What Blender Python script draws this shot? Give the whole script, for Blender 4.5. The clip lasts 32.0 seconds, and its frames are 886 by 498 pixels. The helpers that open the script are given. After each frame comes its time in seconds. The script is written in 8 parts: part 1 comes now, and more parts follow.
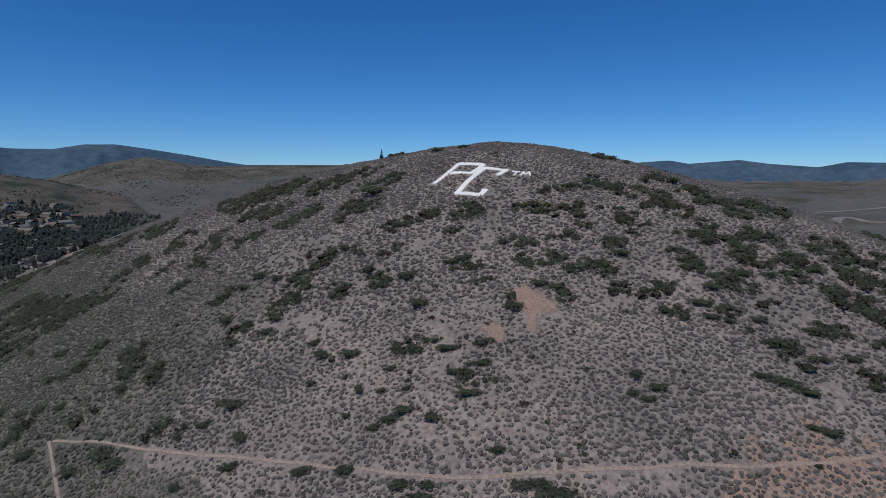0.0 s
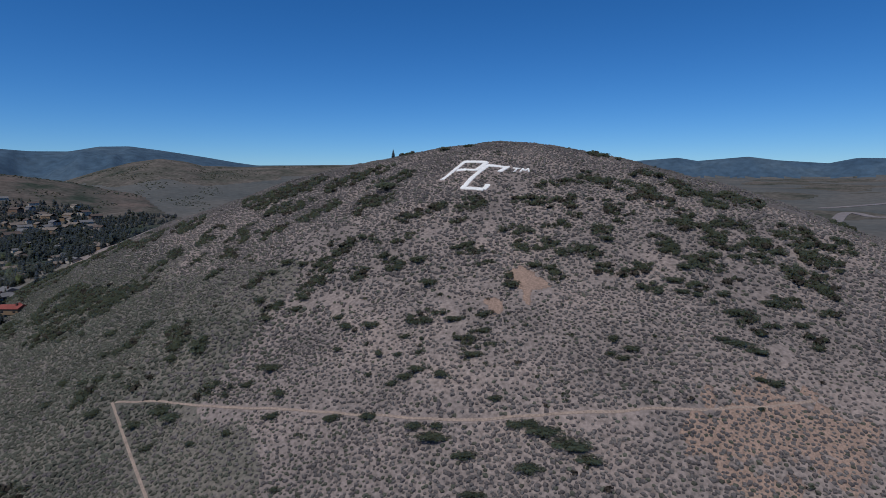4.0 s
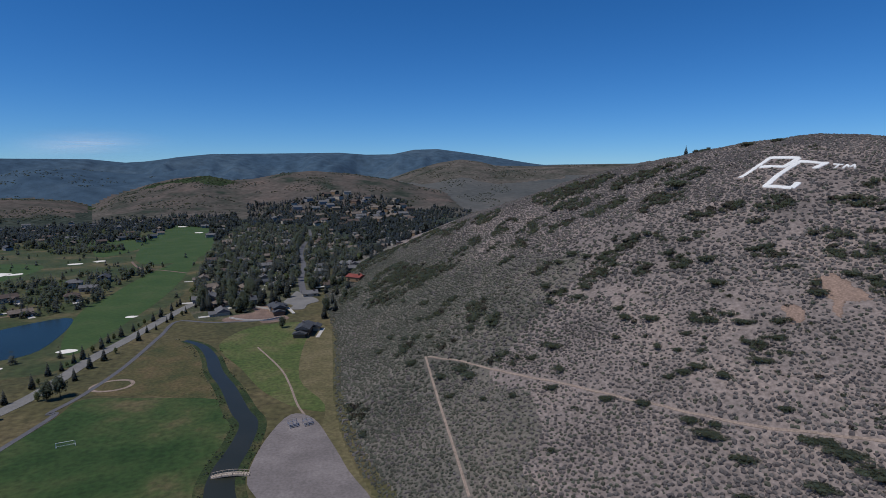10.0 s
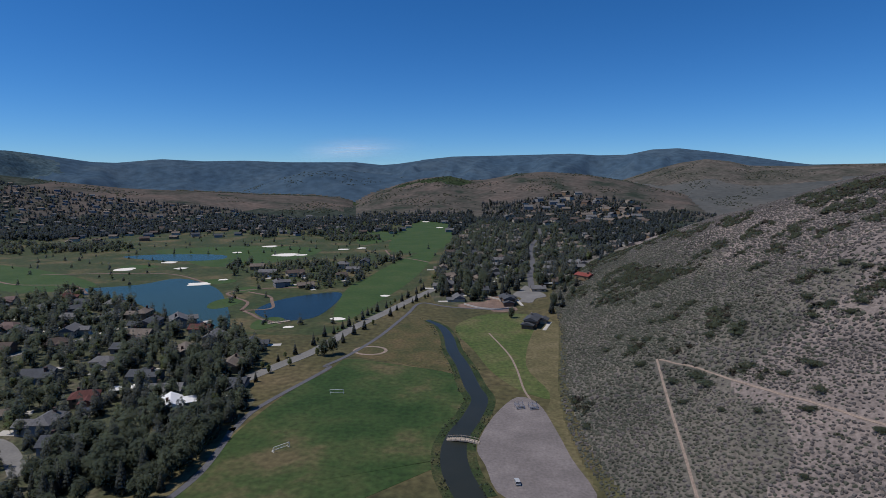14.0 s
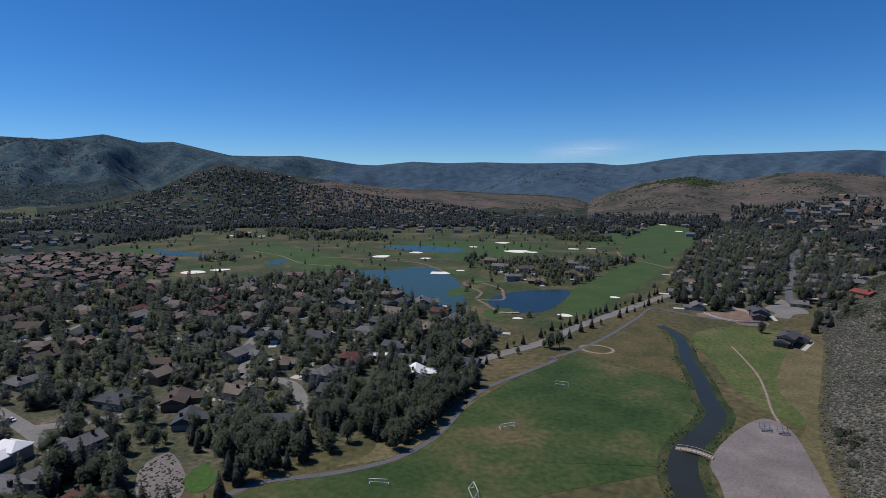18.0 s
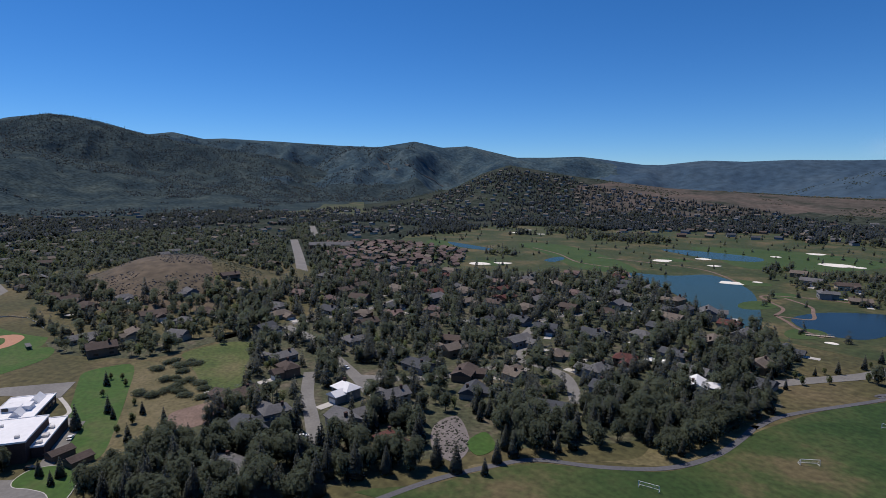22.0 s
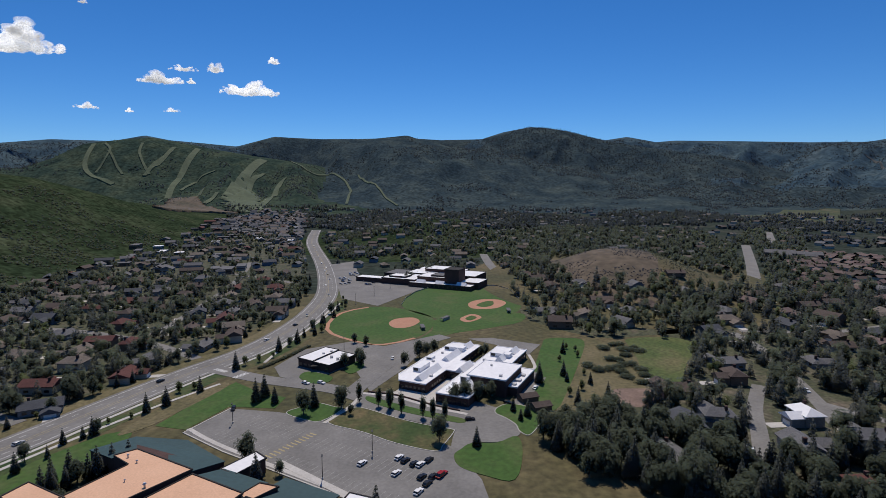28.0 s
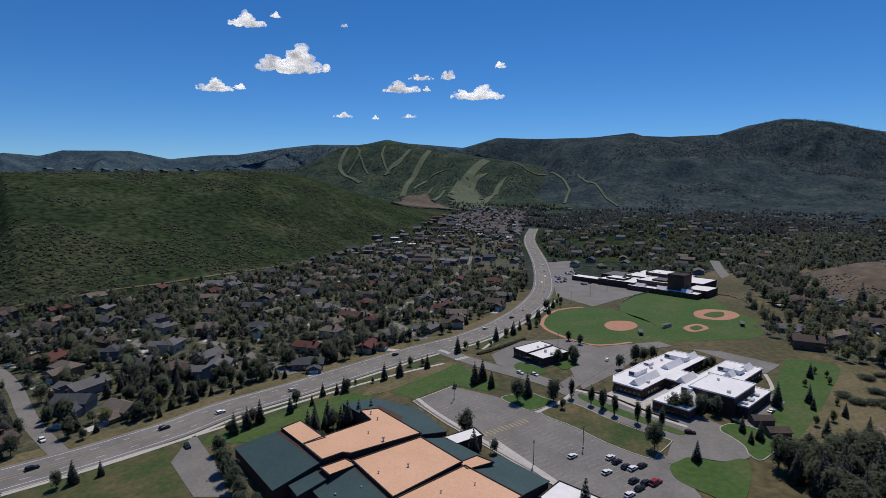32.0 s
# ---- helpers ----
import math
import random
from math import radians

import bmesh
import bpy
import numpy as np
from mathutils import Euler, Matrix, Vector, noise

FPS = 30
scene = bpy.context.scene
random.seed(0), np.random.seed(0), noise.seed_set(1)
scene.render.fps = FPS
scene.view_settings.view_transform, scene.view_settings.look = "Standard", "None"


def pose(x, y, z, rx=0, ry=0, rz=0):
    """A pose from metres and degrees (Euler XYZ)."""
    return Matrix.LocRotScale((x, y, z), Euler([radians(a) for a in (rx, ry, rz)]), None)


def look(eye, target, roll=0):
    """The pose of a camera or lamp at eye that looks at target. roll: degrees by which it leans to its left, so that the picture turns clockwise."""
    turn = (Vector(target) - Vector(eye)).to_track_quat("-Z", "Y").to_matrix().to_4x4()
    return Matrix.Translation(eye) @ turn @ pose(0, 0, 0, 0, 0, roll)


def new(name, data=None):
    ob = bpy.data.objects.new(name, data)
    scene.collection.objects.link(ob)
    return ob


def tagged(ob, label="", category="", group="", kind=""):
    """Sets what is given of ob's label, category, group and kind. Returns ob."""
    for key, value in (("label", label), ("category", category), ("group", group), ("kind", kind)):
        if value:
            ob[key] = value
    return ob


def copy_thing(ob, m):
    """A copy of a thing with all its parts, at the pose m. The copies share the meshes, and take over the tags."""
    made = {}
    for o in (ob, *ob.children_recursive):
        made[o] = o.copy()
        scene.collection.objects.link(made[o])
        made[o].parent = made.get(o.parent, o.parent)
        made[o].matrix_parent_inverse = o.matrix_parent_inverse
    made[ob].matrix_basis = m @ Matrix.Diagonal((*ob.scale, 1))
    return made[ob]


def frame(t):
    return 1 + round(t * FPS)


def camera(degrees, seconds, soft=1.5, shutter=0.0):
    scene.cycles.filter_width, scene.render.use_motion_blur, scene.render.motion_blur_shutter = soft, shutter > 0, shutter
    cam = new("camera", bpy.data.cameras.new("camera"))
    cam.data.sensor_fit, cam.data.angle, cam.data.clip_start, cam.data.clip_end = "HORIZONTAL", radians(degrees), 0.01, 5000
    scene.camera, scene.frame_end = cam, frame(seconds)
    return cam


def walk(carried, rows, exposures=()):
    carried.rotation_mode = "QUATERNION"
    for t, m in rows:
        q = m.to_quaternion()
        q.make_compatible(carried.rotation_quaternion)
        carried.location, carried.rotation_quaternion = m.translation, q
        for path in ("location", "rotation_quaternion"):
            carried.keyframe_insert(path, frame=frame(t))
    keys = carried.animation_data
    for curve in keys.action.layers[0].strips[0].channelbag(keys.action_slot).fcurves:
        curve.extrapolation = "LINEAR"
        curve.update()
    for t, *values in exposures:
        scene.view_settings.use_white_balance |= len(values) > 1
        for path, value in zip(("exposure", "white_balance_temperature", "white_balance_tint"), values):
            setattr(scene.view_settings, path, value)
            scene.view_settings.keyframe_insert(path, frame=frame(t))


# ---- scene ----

# ---------------------------------------------------------------- camera
cam = camera(76.6, 32.0, soft=0.75)
# seconds, x, y, z, tilt above level, roll, turn to the left of +y
ROWS = [
    (0, 38.55, 44.75, 123.65, -7.35, 0.24, -46.14),
    (0.5, 35.02, 41.13, 123.19, -7.32, 0.19, -46.13),
    (1, 31.62, 37.55, 122.82, -7.32, 0.15, -46.10),
    (1.5, 28.23, 34.09, 122.54, -7.33, 0.11, -46.10),
    (2, 24.70, 30.68, 122.33, -7.35, 0.04, -46.12),
    (2.5, 21.16, 27.13, 122.14, -7.37, -0.04, -46.11),
    (4.5, 14.60, 20.49, 122.37, -7.49, -0.18, -44.24),
    (5, 12.75, 19.30, 122.75, -7.57, -0.12, -42.85),
    (5.5, 10.79, 18.10, 123.15, -7.63, -0.10, -41.19),
    (6, 9.03, 16.90, 123.28, -7.66, -0.10, -39.04),
    (6.5, 7.78, 15.58, 123.12, -7.64, -0.12, -36.49),
    (7, 6.88, 14.30, 122.96, -7.62, -0.14, -33.85),
    (7.5, 6.11, 13.13, 122.85, -7.63, -0.14, -31.23),
    (8, 5.52, 11.72, 122.74, -7.63, -0.16, -28.42),
    (8.5, 4.91, 10.22, 122.63, -7.62, -0.18, -25.59),
    (9, 4.09, 8.95, 122.38, -7.57, -0.19, -22.89),
    (9.5, 3.61, 7.91, 121.86, -7.51, -0.18, -20.01),
    (10, 3.45, 7.04, 121.23, -7.44, -0.16, -17.09),
    (10.5, 2.98, 6.00, 120.80, -7.39, -0.14, -14.30),
    (11, 2.24, 4.79, 120.60, -7.39, -0.15, -11.41),
    (11.5, 1.54, 3.62, 120.55, -7.41, -0.19, -8.56),
    (12, 0.97, 2.41, 120.49, -7.41, -0.18, -5.85),
    (12.5, 0.45, 1.20, 120.27, -7.40, -0.16, -2.97),
    (13, 0.03, 0.25, 119.71, -7.38, -0.14, 0.01),
    (13.5, -0.30, -0.45, 118.76, -7.31, -0.09, 2.94),
    (14, -0.67, -1.35, 117.87, -7.25, -0.02, 5.95),
    (14.5, -1.14, -2.54, 117.34, -7.23, 0.04, 8.94),
    (16.5, -0.76, -7.35, 116.13, -7.19, 0.02, 18.59),
    (17, -0.19, -8.23, 116.04, -7.21, 0.00, 22.19),
    (17.5, 0.03, -9.20, 115.67, -7.18, 0.01, 25.76),
    (18, 0.06, -10.18, 115.33, -7.15, 0.04, 29.17),
    (18.5, 0.39, -11.28, 115.23, -7.14, 0.03, 32.63),
    (19, 0.95, -12.36, 115.19, -7.15, 0.02, 36.05),
    (19.5, 1.32, -13.27, 115.06, -7.15, 0.01, 39.37),
    (20, 1.65, -14.20, 114.79, -7.13, -0.00, 42.93),
    (20.5, 2.09, -15.17, 114.51, -7.10, -0.00, 46.51),
    (21, 2.52, -16.27, 114.33, -7.08, 0.03, 49.85),
    (21.5, 2.88, -17.14, 114.19, -7.07, 0.03, 53.35),
    (22, 3.32, -17.52, 114.00, -7.06, -0.04, 56.96),
    (22.5, 3.89, -18.06, 113.88, -7.05, -0.08, 60.56),
    (23, 4.36, -18.72, 113.90, -7.06, -0.09, 64.42),
    (23.5, 4.86, -19.16, 113.85, -7.08, -0.11, 68.45),
    (24, 5.49, -19.42, 113.64, -7.08, -0.13, 72.22),
    (24.5, 5.90, -19.54, 113.19, -7.06, -0.17, 75.78),
    (25, 5.98, -19.87, 112.47, -7.01, -0.22, 79.46),
    (25.5, 6.11, -20.64, 111.68, -6.95, -0.28, 83.16),
    (27.5, 6.22, -24.21, 109.13, -6.73, -0.04, 96.38),
    (28, 6.93, -24.78, 108.71, -6.72, -0.03, 100.11),
    (28.5, 7.55, -25.08, 108.33, -6.69, -0.01, 103.62),
    (29, 8.30, -25.08, 108.09, -6.66, 0.00, 106.75),
    (29.5, 9.36, -24.98, 108.01, -6.66, 0.02, 109.72),
    (30, 10.48, -24.93, 107.98, -6.67, 0.05, 112.49),
    (30.5, 11.48, -24.92, 107.90, -6.69, 0.08, 114.98),
    (31, 12.42, -24.84, 107.82, -6.72, 0.12, 117.40),
    (31.5, 13.45, -24.60, 107.84, -6.76, 0.16, 119.75),
    (32, 14.70, -24.18, 107.96, -6.79, 0.18, 121.98),
]
walk(cam, [(t, pose(x, y, z, 90 + tilt, 0, turn) @ pose(0, 0, 0, 0, 0, roll)) for t, x, y, z, tilt, roll, turn in ROWS],
     exposures=[(0, -0.10, 6350, 10), (9, -0.08, 6350, 10), (13, 0.0, 6450, 10), (17, 0.09, 6560, 11), (22, 0.15, 6720, 13), (25, 0.14, 6750, 13), (28, 0.06, 6750, 12), (30, -0.02, 6800, 12), (32, -0.05, 6800, 12)])

# ---------------------------------------------------------------- sky and sun
SUN_TURN, SUN_UP = 106.0, 61.0          # degrees left of +y, and above the horizon
world = bpy.data.worlds.new("world")
scene.world = world
world.use_nodes = True
wn, wl = world.node_tree.nodes, world.node_tree.links
sky = wn.new("ShaderNodeTexSky")
sky.sky_type = "NISHITA"
sky.sun_disc = False
sky.sun_elevation, sky.sun_rotation = radians(SUN_UP), radians(-SUN_TURN)
sky.altitude, sky.air_density, sky.dust_density, sky.ozone_density = 2600, 1.0, 0.0, 3.0
rich = wn.new("ShaderNodeHueSaturation")
rich.inputs["Saturation"].default_value = 1.12
tint = wn.new("ShaderNodeVectorMath")
tint.operation = "MULTIPLY"
tint.inputs[1].default_value = (0.60, 0.845, 1.15)
wl.new(sky.outputs[0], tint.inputs[0])
wl.new(tint.outputs[0], rich.inputs["Color"])
wl.new(rich.outputs[0], wn["Background"].inputs[0])
wn["Background"].inputs[1].default_value = 0.083
sun = new("sun", bpy.data.lights.new("sun", "SUN"))
sun.data.energy, sun.data.angle, sun.data.color = 3.3, radians(0.53), (1.0, 0.94, 0.86)
sd = Vector((-math.sin(radians(SUN_TURN)) * math.cos(radians(SUN_UP)), math.cos(radians(SUN_TURN)) * math.cos(radians(SUN_UP)), math.sin(radians(SUN_UP))))
sun.matrix_world = look(sd * 300, (0, 0, 0))

# ---------------------------------------------------------------- materials
def shader(name, stops, scale=0.2, rough=0.9, fine=None, fine_amount=0.3, bump=0.0, bump_scale=None, random_by="", metal=0.0, spread=0.5, detail=6, thin=0.0, gap=0.0):
    """A surface of mottled colour: stops are colours over a noise of that scale (cycles a metre); fine is a second, smaller noise."""
    m = bpy.data.materials.new(name)
    m.use_nodes = True
    n, l = m.node_tree.nodes, m.node_tree.links
    b = n["Principled BSDF"]
    b.inputs["Roughness"].default_value, b.inputs["Metallic"].default_value = rough, metal
    b.inputs["Specular IOR Level"].default_value = 0.25
    co = n.new("ShaderNodeNewGeometry")
    big = n.new("ShaderNodeTexNoise")
    big.inputs["Scale"].default_value, big.inputs["Detail"].default_value, big.inputs["Roughness"].default_value = scale, detail, 0.6
    l.new(co.outputs["Position"], big.inputs["Vector"])
    ramp = n.new("ShaderNodeValToRGB")
    e = ramp.color_ramp.elements
    while len(e) < len(stops):
        e.new(0.5)
    for k, c in enumerate(stops):
        e[k].position = 0.5 - spread / 2 + spread * k / max(1, len(stops) - 1)
        e[k].color = (*c, 1)
    l.new(big.outputs["Fac"], ramp.inputs["Fac"])
    colour = ramp.outputs["Color"]
    if fine:
        small = n.new("ShaderNodeTexNoise")
        small.inputs["Scale"].default_value, small.inputs["Detail"].default_value = fine, 4
        l.new(co.outputs["Position"], small.inputs["Vector"])
        mul = n.new("ShaderNodeMapRange")
        mul.inputs["From Min"].default_value, mul.inputs["From Max"].default_value = 0.3, 0.7
        mul.inputs["To Min"].default_value, mul.inputs["To Max"].default_value = 1 - fine_amount, 1 + fine_amount
        l.new(small.outputs["Fac"], mul.inputs["Value"])
        mix = n.new("ShaderNodeVectorMath")
        mix.operation = "SCALE"
        l.new(colour, mix.inputs[0])
        l.new(mul.outputs[0], mix.inputs["Scale"])
        colour = mix.outputs[0]
    if random_by:
        hsv = n.new("ShaderNodeHueSaturation")
        src = n.new("ShaderNodeObjectInfo").outputs["Random"] if random_by == "object" else co.outputs["Random Per Island"]
        for key, lo, hi in (("Value", 0.78, 1.22), ("Hue", 0.475, 0.525)):
            mr = n.new("ShaderNodeMapRange")
            mr.inputs["To Min"].default_value, mr.inputs["To Max"].default_value = lo, hi
            l.new(src, mr.inputs["Value"])
            l.new(mr.outputs[0], hsv.inputs[key])
        l.new(colour, hsv.inputs["Color"])
        colour = hsv.outputs["Color"]
    l.new(colour, b.inputs["Base Color"])
    if thin:
        tr, mx = n.new("ShaderNodeBsdfTranslucent"), n.new("ShaderNodeMixShader")
        l.new(colour, tr.inputs[0])
        mx.inputs[0].default_value = thin
        l.new(b.outputs[0], mx.inputs[1])
        l.new(tr.outputs[0], mx.inputs[2])
        l.new(mx.outputs[0], n["Material Output"].inputs[0])
        if gap:     # leaf sprays let some light through between their leaves
            clear, sparse = n.new("ShaderNodeBsdfTransparent"), n.new("ShaderNodeMixShader")
            sparse.inputs[0].default_value = gap
            l.new(mx.outputs[0], sparse.inputs[1])
            l.new(clear.outputs[0], sparse.inputs[2])
            l.new(sparse.outputs[0], n["Material Output"].inputs[0])
    if bump:
        bn = n.new("ShaderNodeTexNoise")
        bn.inputs["Scale"].default_value, bn.inputs["Detail"].default_value = bump_scale or (fine or scale), 5
        l.new(co.outputs["Position"], bn.inputs["Vector"])
        bp = n.new("ShaderNodeBump")
        bp.inputs["Strength"].default_value, bp.inputs["Distance"].default_value = 0.7, bump
        l.new(bn.outputs["Fac"], bp.inputs["Height"])
        l.new(bp.outputs[0], b.inputs["Normal"])
    return m


M = {}
M["hill_soil"] = shader("hill_soil", [(0.13, 0.112, 0.104), (0.19, 0.159, 0.145), (0.258, 0.208, 0.183)], 0.03, fine=0.7, fine_amount=0.35, bump=0.3)
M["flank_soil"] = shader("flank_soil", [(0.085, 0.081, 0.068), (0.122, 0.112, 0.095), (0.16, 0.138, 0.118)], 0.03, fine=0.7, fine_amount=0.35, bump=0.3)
M["red_soil"] = shader("red_soil", [(0.20, 0.142, 0.112), (0.275, 0.195, 0.152)], 0.2, fine=1.5, bump=0.1)
M["trail_soil"] = shader("trail_soil", [(0.215, 0.168, 0.136), (0.30, 0.235, 0.19)], 0.2, fine=1.5)
M["valley"] = shader("valley_grass", [(0.040, 0.048, 0.020), (0.080, 0.072, 0.032), (0.136, 0.104, 0.056)], 0.012, fine=0.25, fine_amount=0.4, bump=0.2)
M["forest"] = shader("forest_floor", [(0.026, 0.036, 0.031), (0.040, 0.051, 0.043), (0.070, 0.071, 0.060)], 0.012, fine=0.08, fine_amount=0.5, bump=3.0, bump_scale=0.07)
# distance haze is put into these mountain colours, bluer the farther off
M["mountain"] = shader("mountain_forest", [(0.024, 0.040, 0.049), (0.034, 0.052, 0.061), (0.048, 0.068, 0.072), (0.070, 0.090, 0.086)], 0.008, spread=0.4, detail=10, fine=0.07, fine_amount=0.45, bump=9.0, bump_scale=0.03)
M["ski_mountain"] = shader("ski_mountain_forest", [(0.023, 0.039, 0.033), (0.035, 0.055, 0.043), (0.052, 0.072, 0.050), (0.070, 0.088, 0.058)], 0.008, spread=0.4, detail=10, fine=0.07, fine_amount=0.45, bump=9.0, bump_scale=0.03)
M["mountain_far"] = shader("hazed_mountain_forest", [(0.028, 0.052, 0.074), (0.041, 0.070, 0.092), (0.060, 0.092, 0.108), (0.082, 0.110, 0.120)], 0.007, spread=0.42, detail=10, fine=0.05, fine_amount=0.35, bump=9.0, bump_scale=0.02)
M["far_blue"] = shader("hazed_range", [(0.040, 0.072, 0.112), (0.052, 0.087, 0.126), (0.074, 0.110, 0.144)], 0.003, fine=0.02, fine_amount=0.2, bump=5.0, bump_scale=0.012)
# haze over the plain is mixed into its colour as grey-blue
M["sage_plain"] = shader("sage_plain", [(0.072, 0.080, 0.082), (0.094, 0.097, 0.095), (0.118, 0.112, 0.105)], 0.004, spread=0.4, detail=8, fine=0.05, fine_amount=0.15)
M["russet_hill"] = shader("russet_hill", [(0.036, 0.047, 0.038), (0.076, 0.072, 0.064), (0.100, 0.087, 0.078), (0.124, 0.10, 0.088)], 0.008, spread=0.34, detail=8, fine=0.06, fine_amount=0.25, bump=2.0, bump_scale=0.05)
# dry hill colour greyed with some blue for the haze of distance
M["dry_hill"] = shader("dry_hill", [(0.036, 0.045, 0.038), (0.070, 0.070, 0.060), (0.098, 0.090, 0.080), (0.125, 0.108, 0.096)], 0.007, spread=0.4, detail=8, fine=0.06, fine_amount=0.35, bump=2.0, bump_scale=0.05)
M["red_hill"] = shader("red_hill", [(0.055, 0.052, 0.032), (0.098, 0.076, 0.052), (0.128, 0.097, 0.068)], 0.012, fine=0.1, fine_amount=0.35, bump=1.0, bump_scale=0.1)
M["green_hill"] = shader("scrub_hill", [(0.016, 0.028, 0.016), (0.031, 0.046, 0.024), (0.062, 0.074, 0.042)], 0.012, fine=0.12, fine_amount=0.6, bump=3.0, bump_scale=0.12)
# kept dark: shade of the trees is put into this ground colour
M["garden"] = shader("garden_ground", [(0.036, 0.044, 0.025), (0.062, 0.067, 0.037), (0.14, 0.112, 0.086)], 0.06, fine=0.4, fine_amount=0.5)
M["dry_grass"] = shader("dry_grass", [(0.070, 0.070, 0.030), (0.125, 0.107, 0.053), (0.165, 0.136, 0.078)], 0.05, fine=0.5, fine_amount=0.3)
M["turf"] = shader("turf", [(0.019, 0.045, 0.011), (0.030, 0.059, 0.016), (0.050, 0.071, 0.023), (0.105, 0.088, 0.044)], 0.017, spread=0.27, fine=0.35, fine_amount=0.3)
M["fairway"] = shader("fairway", [(0.030, 0.064, 0.017), (0.043, 0.078, 0.022), (0.064, 0.089, 0.032)], 0.03, fine=0.3, fine_amount=0.15)
M["rough"] = shader("golf_rough", [(0.03, 0.05, 0.017), (0.05, 0.062, 0.025), (0.125, 0.10, 0.05)], 0.02, fine=0.2, fine_amount=0.3, spread=0.36)
M["lawn"] = shader("lawn", [(0.034, 0.084, 0.016), (0.046, 0.097, 0.020), (0.085, 0.103, 0.038)], 0.04, fine=0.4, fine_amount=0.2)
M["marsh"] = shader("dry_marsh", [(0.042, 0.052, 0.019), (0.08, 0.072, 0.03), (0.115, 0.085, 0.042)], 0.05, fine=0.5, fine_amount=0.35, bump=0.2, spread=0.4)
M["meadow"] = shader("meadow", [(0.048, 0.078, 0.020), (0.076, 0.098, 0.030), (0.125, 0.115, 0.052)], 0.03, fine=0.4, fine_amount=0.35, bump=0.2, spread=0.36)
M["dirt"] = shader("dirt", [(0.12, 0.085, 0.07), (0.18, 0.125, 0.10), (0.25, 0.175, 0.14)], 0.1, fine=1.0)
M["infield"] = shader("infield_clay", [(0.38, 0.19, 0.12), (0.44, 0.24, 0.16)], 0.1, fine=1.0, fine_amount=0.12)
M["gravel"] = shader("gravel", [(0.126, 0.113, 0.108), (0.171, 0.151, 0.146), (0.243, 0.216, 0.207)], 0.05, fine=0.8, fine_amount=0.15)
M["asphalt"] = shader("asphalt", [(0.14, 0.135, 0.128), (0.18, 0.174, 0.165), (0.22, 0.212, 0.2)], 0.06, fine=0.7, fine_amount=0.12)
M["asphalt_dark"] = shader("asphalt_dark", [(0.09, 0.09, 0.10), (0.12, 0.12, 0.13)], 0.06, fine=0.7, fine_amount=0.12)
M["concrete"] = shader("concrete", [(0.40, 0.38, 0.35), (0.5, 0.48, 0.45)], 0.2, fine=1.5, fine_amount=0.1)
M["paint"] = shader("white_paint", [(0.62, 0.62, 0.60), (0.78, 0.78, 0.76)], 0.3, fine=2.0, fine_amount=0.1)
M["yellow_paint"] = shader("yellow_paint", [(0.3, 0.25, 0.14), (0.42, 0.34, 0.18)], 0.3, fine=1.5)
M["worn_paint"] = shader("worn_paint", [(0.22, 0.215, 0.205), (0.42, 0.41, 0.4)], 0.25, fine=1.5, fine_amount=0.3)
M["sand"] = shader("bunker_sand", [(0.72, 0.68, 0.60), (0.8, 0.76, 0.69)], 0.1, fine=0.6, fine_amount=0.08)
M["sage"] = shader("sagebrush", [(0.070, 0.064, 0.062), (0.104, 0.094, 0.090), (0.145, 0.127, 0.118)], 0.03, fine=1.6, fine_amount=0.3, random_by="island")
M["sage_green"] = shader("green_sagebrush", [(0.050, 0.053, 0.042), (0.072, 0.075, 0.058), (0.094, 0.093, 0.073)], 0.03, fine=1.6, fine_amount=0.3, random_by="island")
M["oak"] = shader("scrub_oak_leaves", [(0.088, 0.108, 0.078), (0.135, 0.155, 0.108)], 0.05, fine=1.3, fine_amount=0.2, random_by="island", thin=0.6, gap=0.45)
M["bare_oak"] = shader("dry_scrub_twigs", [(0.065, 0.058, 0.049), (0.104, 0.091, 0.072)], 0.05, fine=1.3, fine_amount=0.2, random_by="island", thin=0.6)
M["conifer"] = shader("conifer_needles", [(0.090, 0.106, 0.100), (0.130, 0.144, 0.131)], 0.06, fine=1.2, fine_amount=0.2, random_by="island", thin=0.6, gap=0.45)
# far conifers and leaves: darker and bluer, distance haze put into the colour
M["hazed_conifer"] = shader("hazed_fir_needles", [(0.056, 0.073, 0.084), (0.082, 0.100, 0.108)], 0.02, fine=0.6, fine_amount=0.25, random_by="island", thin=0.5, gap=0.3)
M["hazed_leaf"] = shader("hazed_far_leaves", [(0.052, 0.066, 0.061), (0.078, 0.092, 0.080)], 0.02, fine=0.6, fine_amount=0.25, random_by="island", thin=0.5, gap=0.3)
M["leaf"] = shader("broad_leaves", [(0.096, 0.120, 0.088), (0.140, 0.166, 0.116)], 0.05, fine=1.2, fine_amount=0.2, random_by="island", thin=0.6, gap=0.45)
M["leaf_light"] = shader("light_leaves", [(0.121, 0.152, 0.073), (0.162, 0.191, 0.091)], 0.05, fine=1.2, fine_amount=0.2, random_by="island", thin=0.6, gap=0.45)
M["bark"] = shader("bark", [(0.07, 0.055, 0.04), (0.13, 0.11, 0.085)], 0.6, fine=3.0)
for k, c in dict(grey=(0.125, 0.124, 0.128), slate=(0.065, 0.07, 0.08), brown=(0.085, 0.065, 0.056), maroon=(0.10, 0.04, 0.035), tan=(0.15, 0.125, 0.105), rose=(0.145, 0.103, 0.094), red=(0.20, 0.055, 0.045)).items():
    M["roof_" + k] = shader("shingles_" + k, [tuple(v * 0.8 for v in c), tuple(v * 1.2 for v in c)], 0.15, fine=1.6, fine_amount=0.25, bump=0.05)
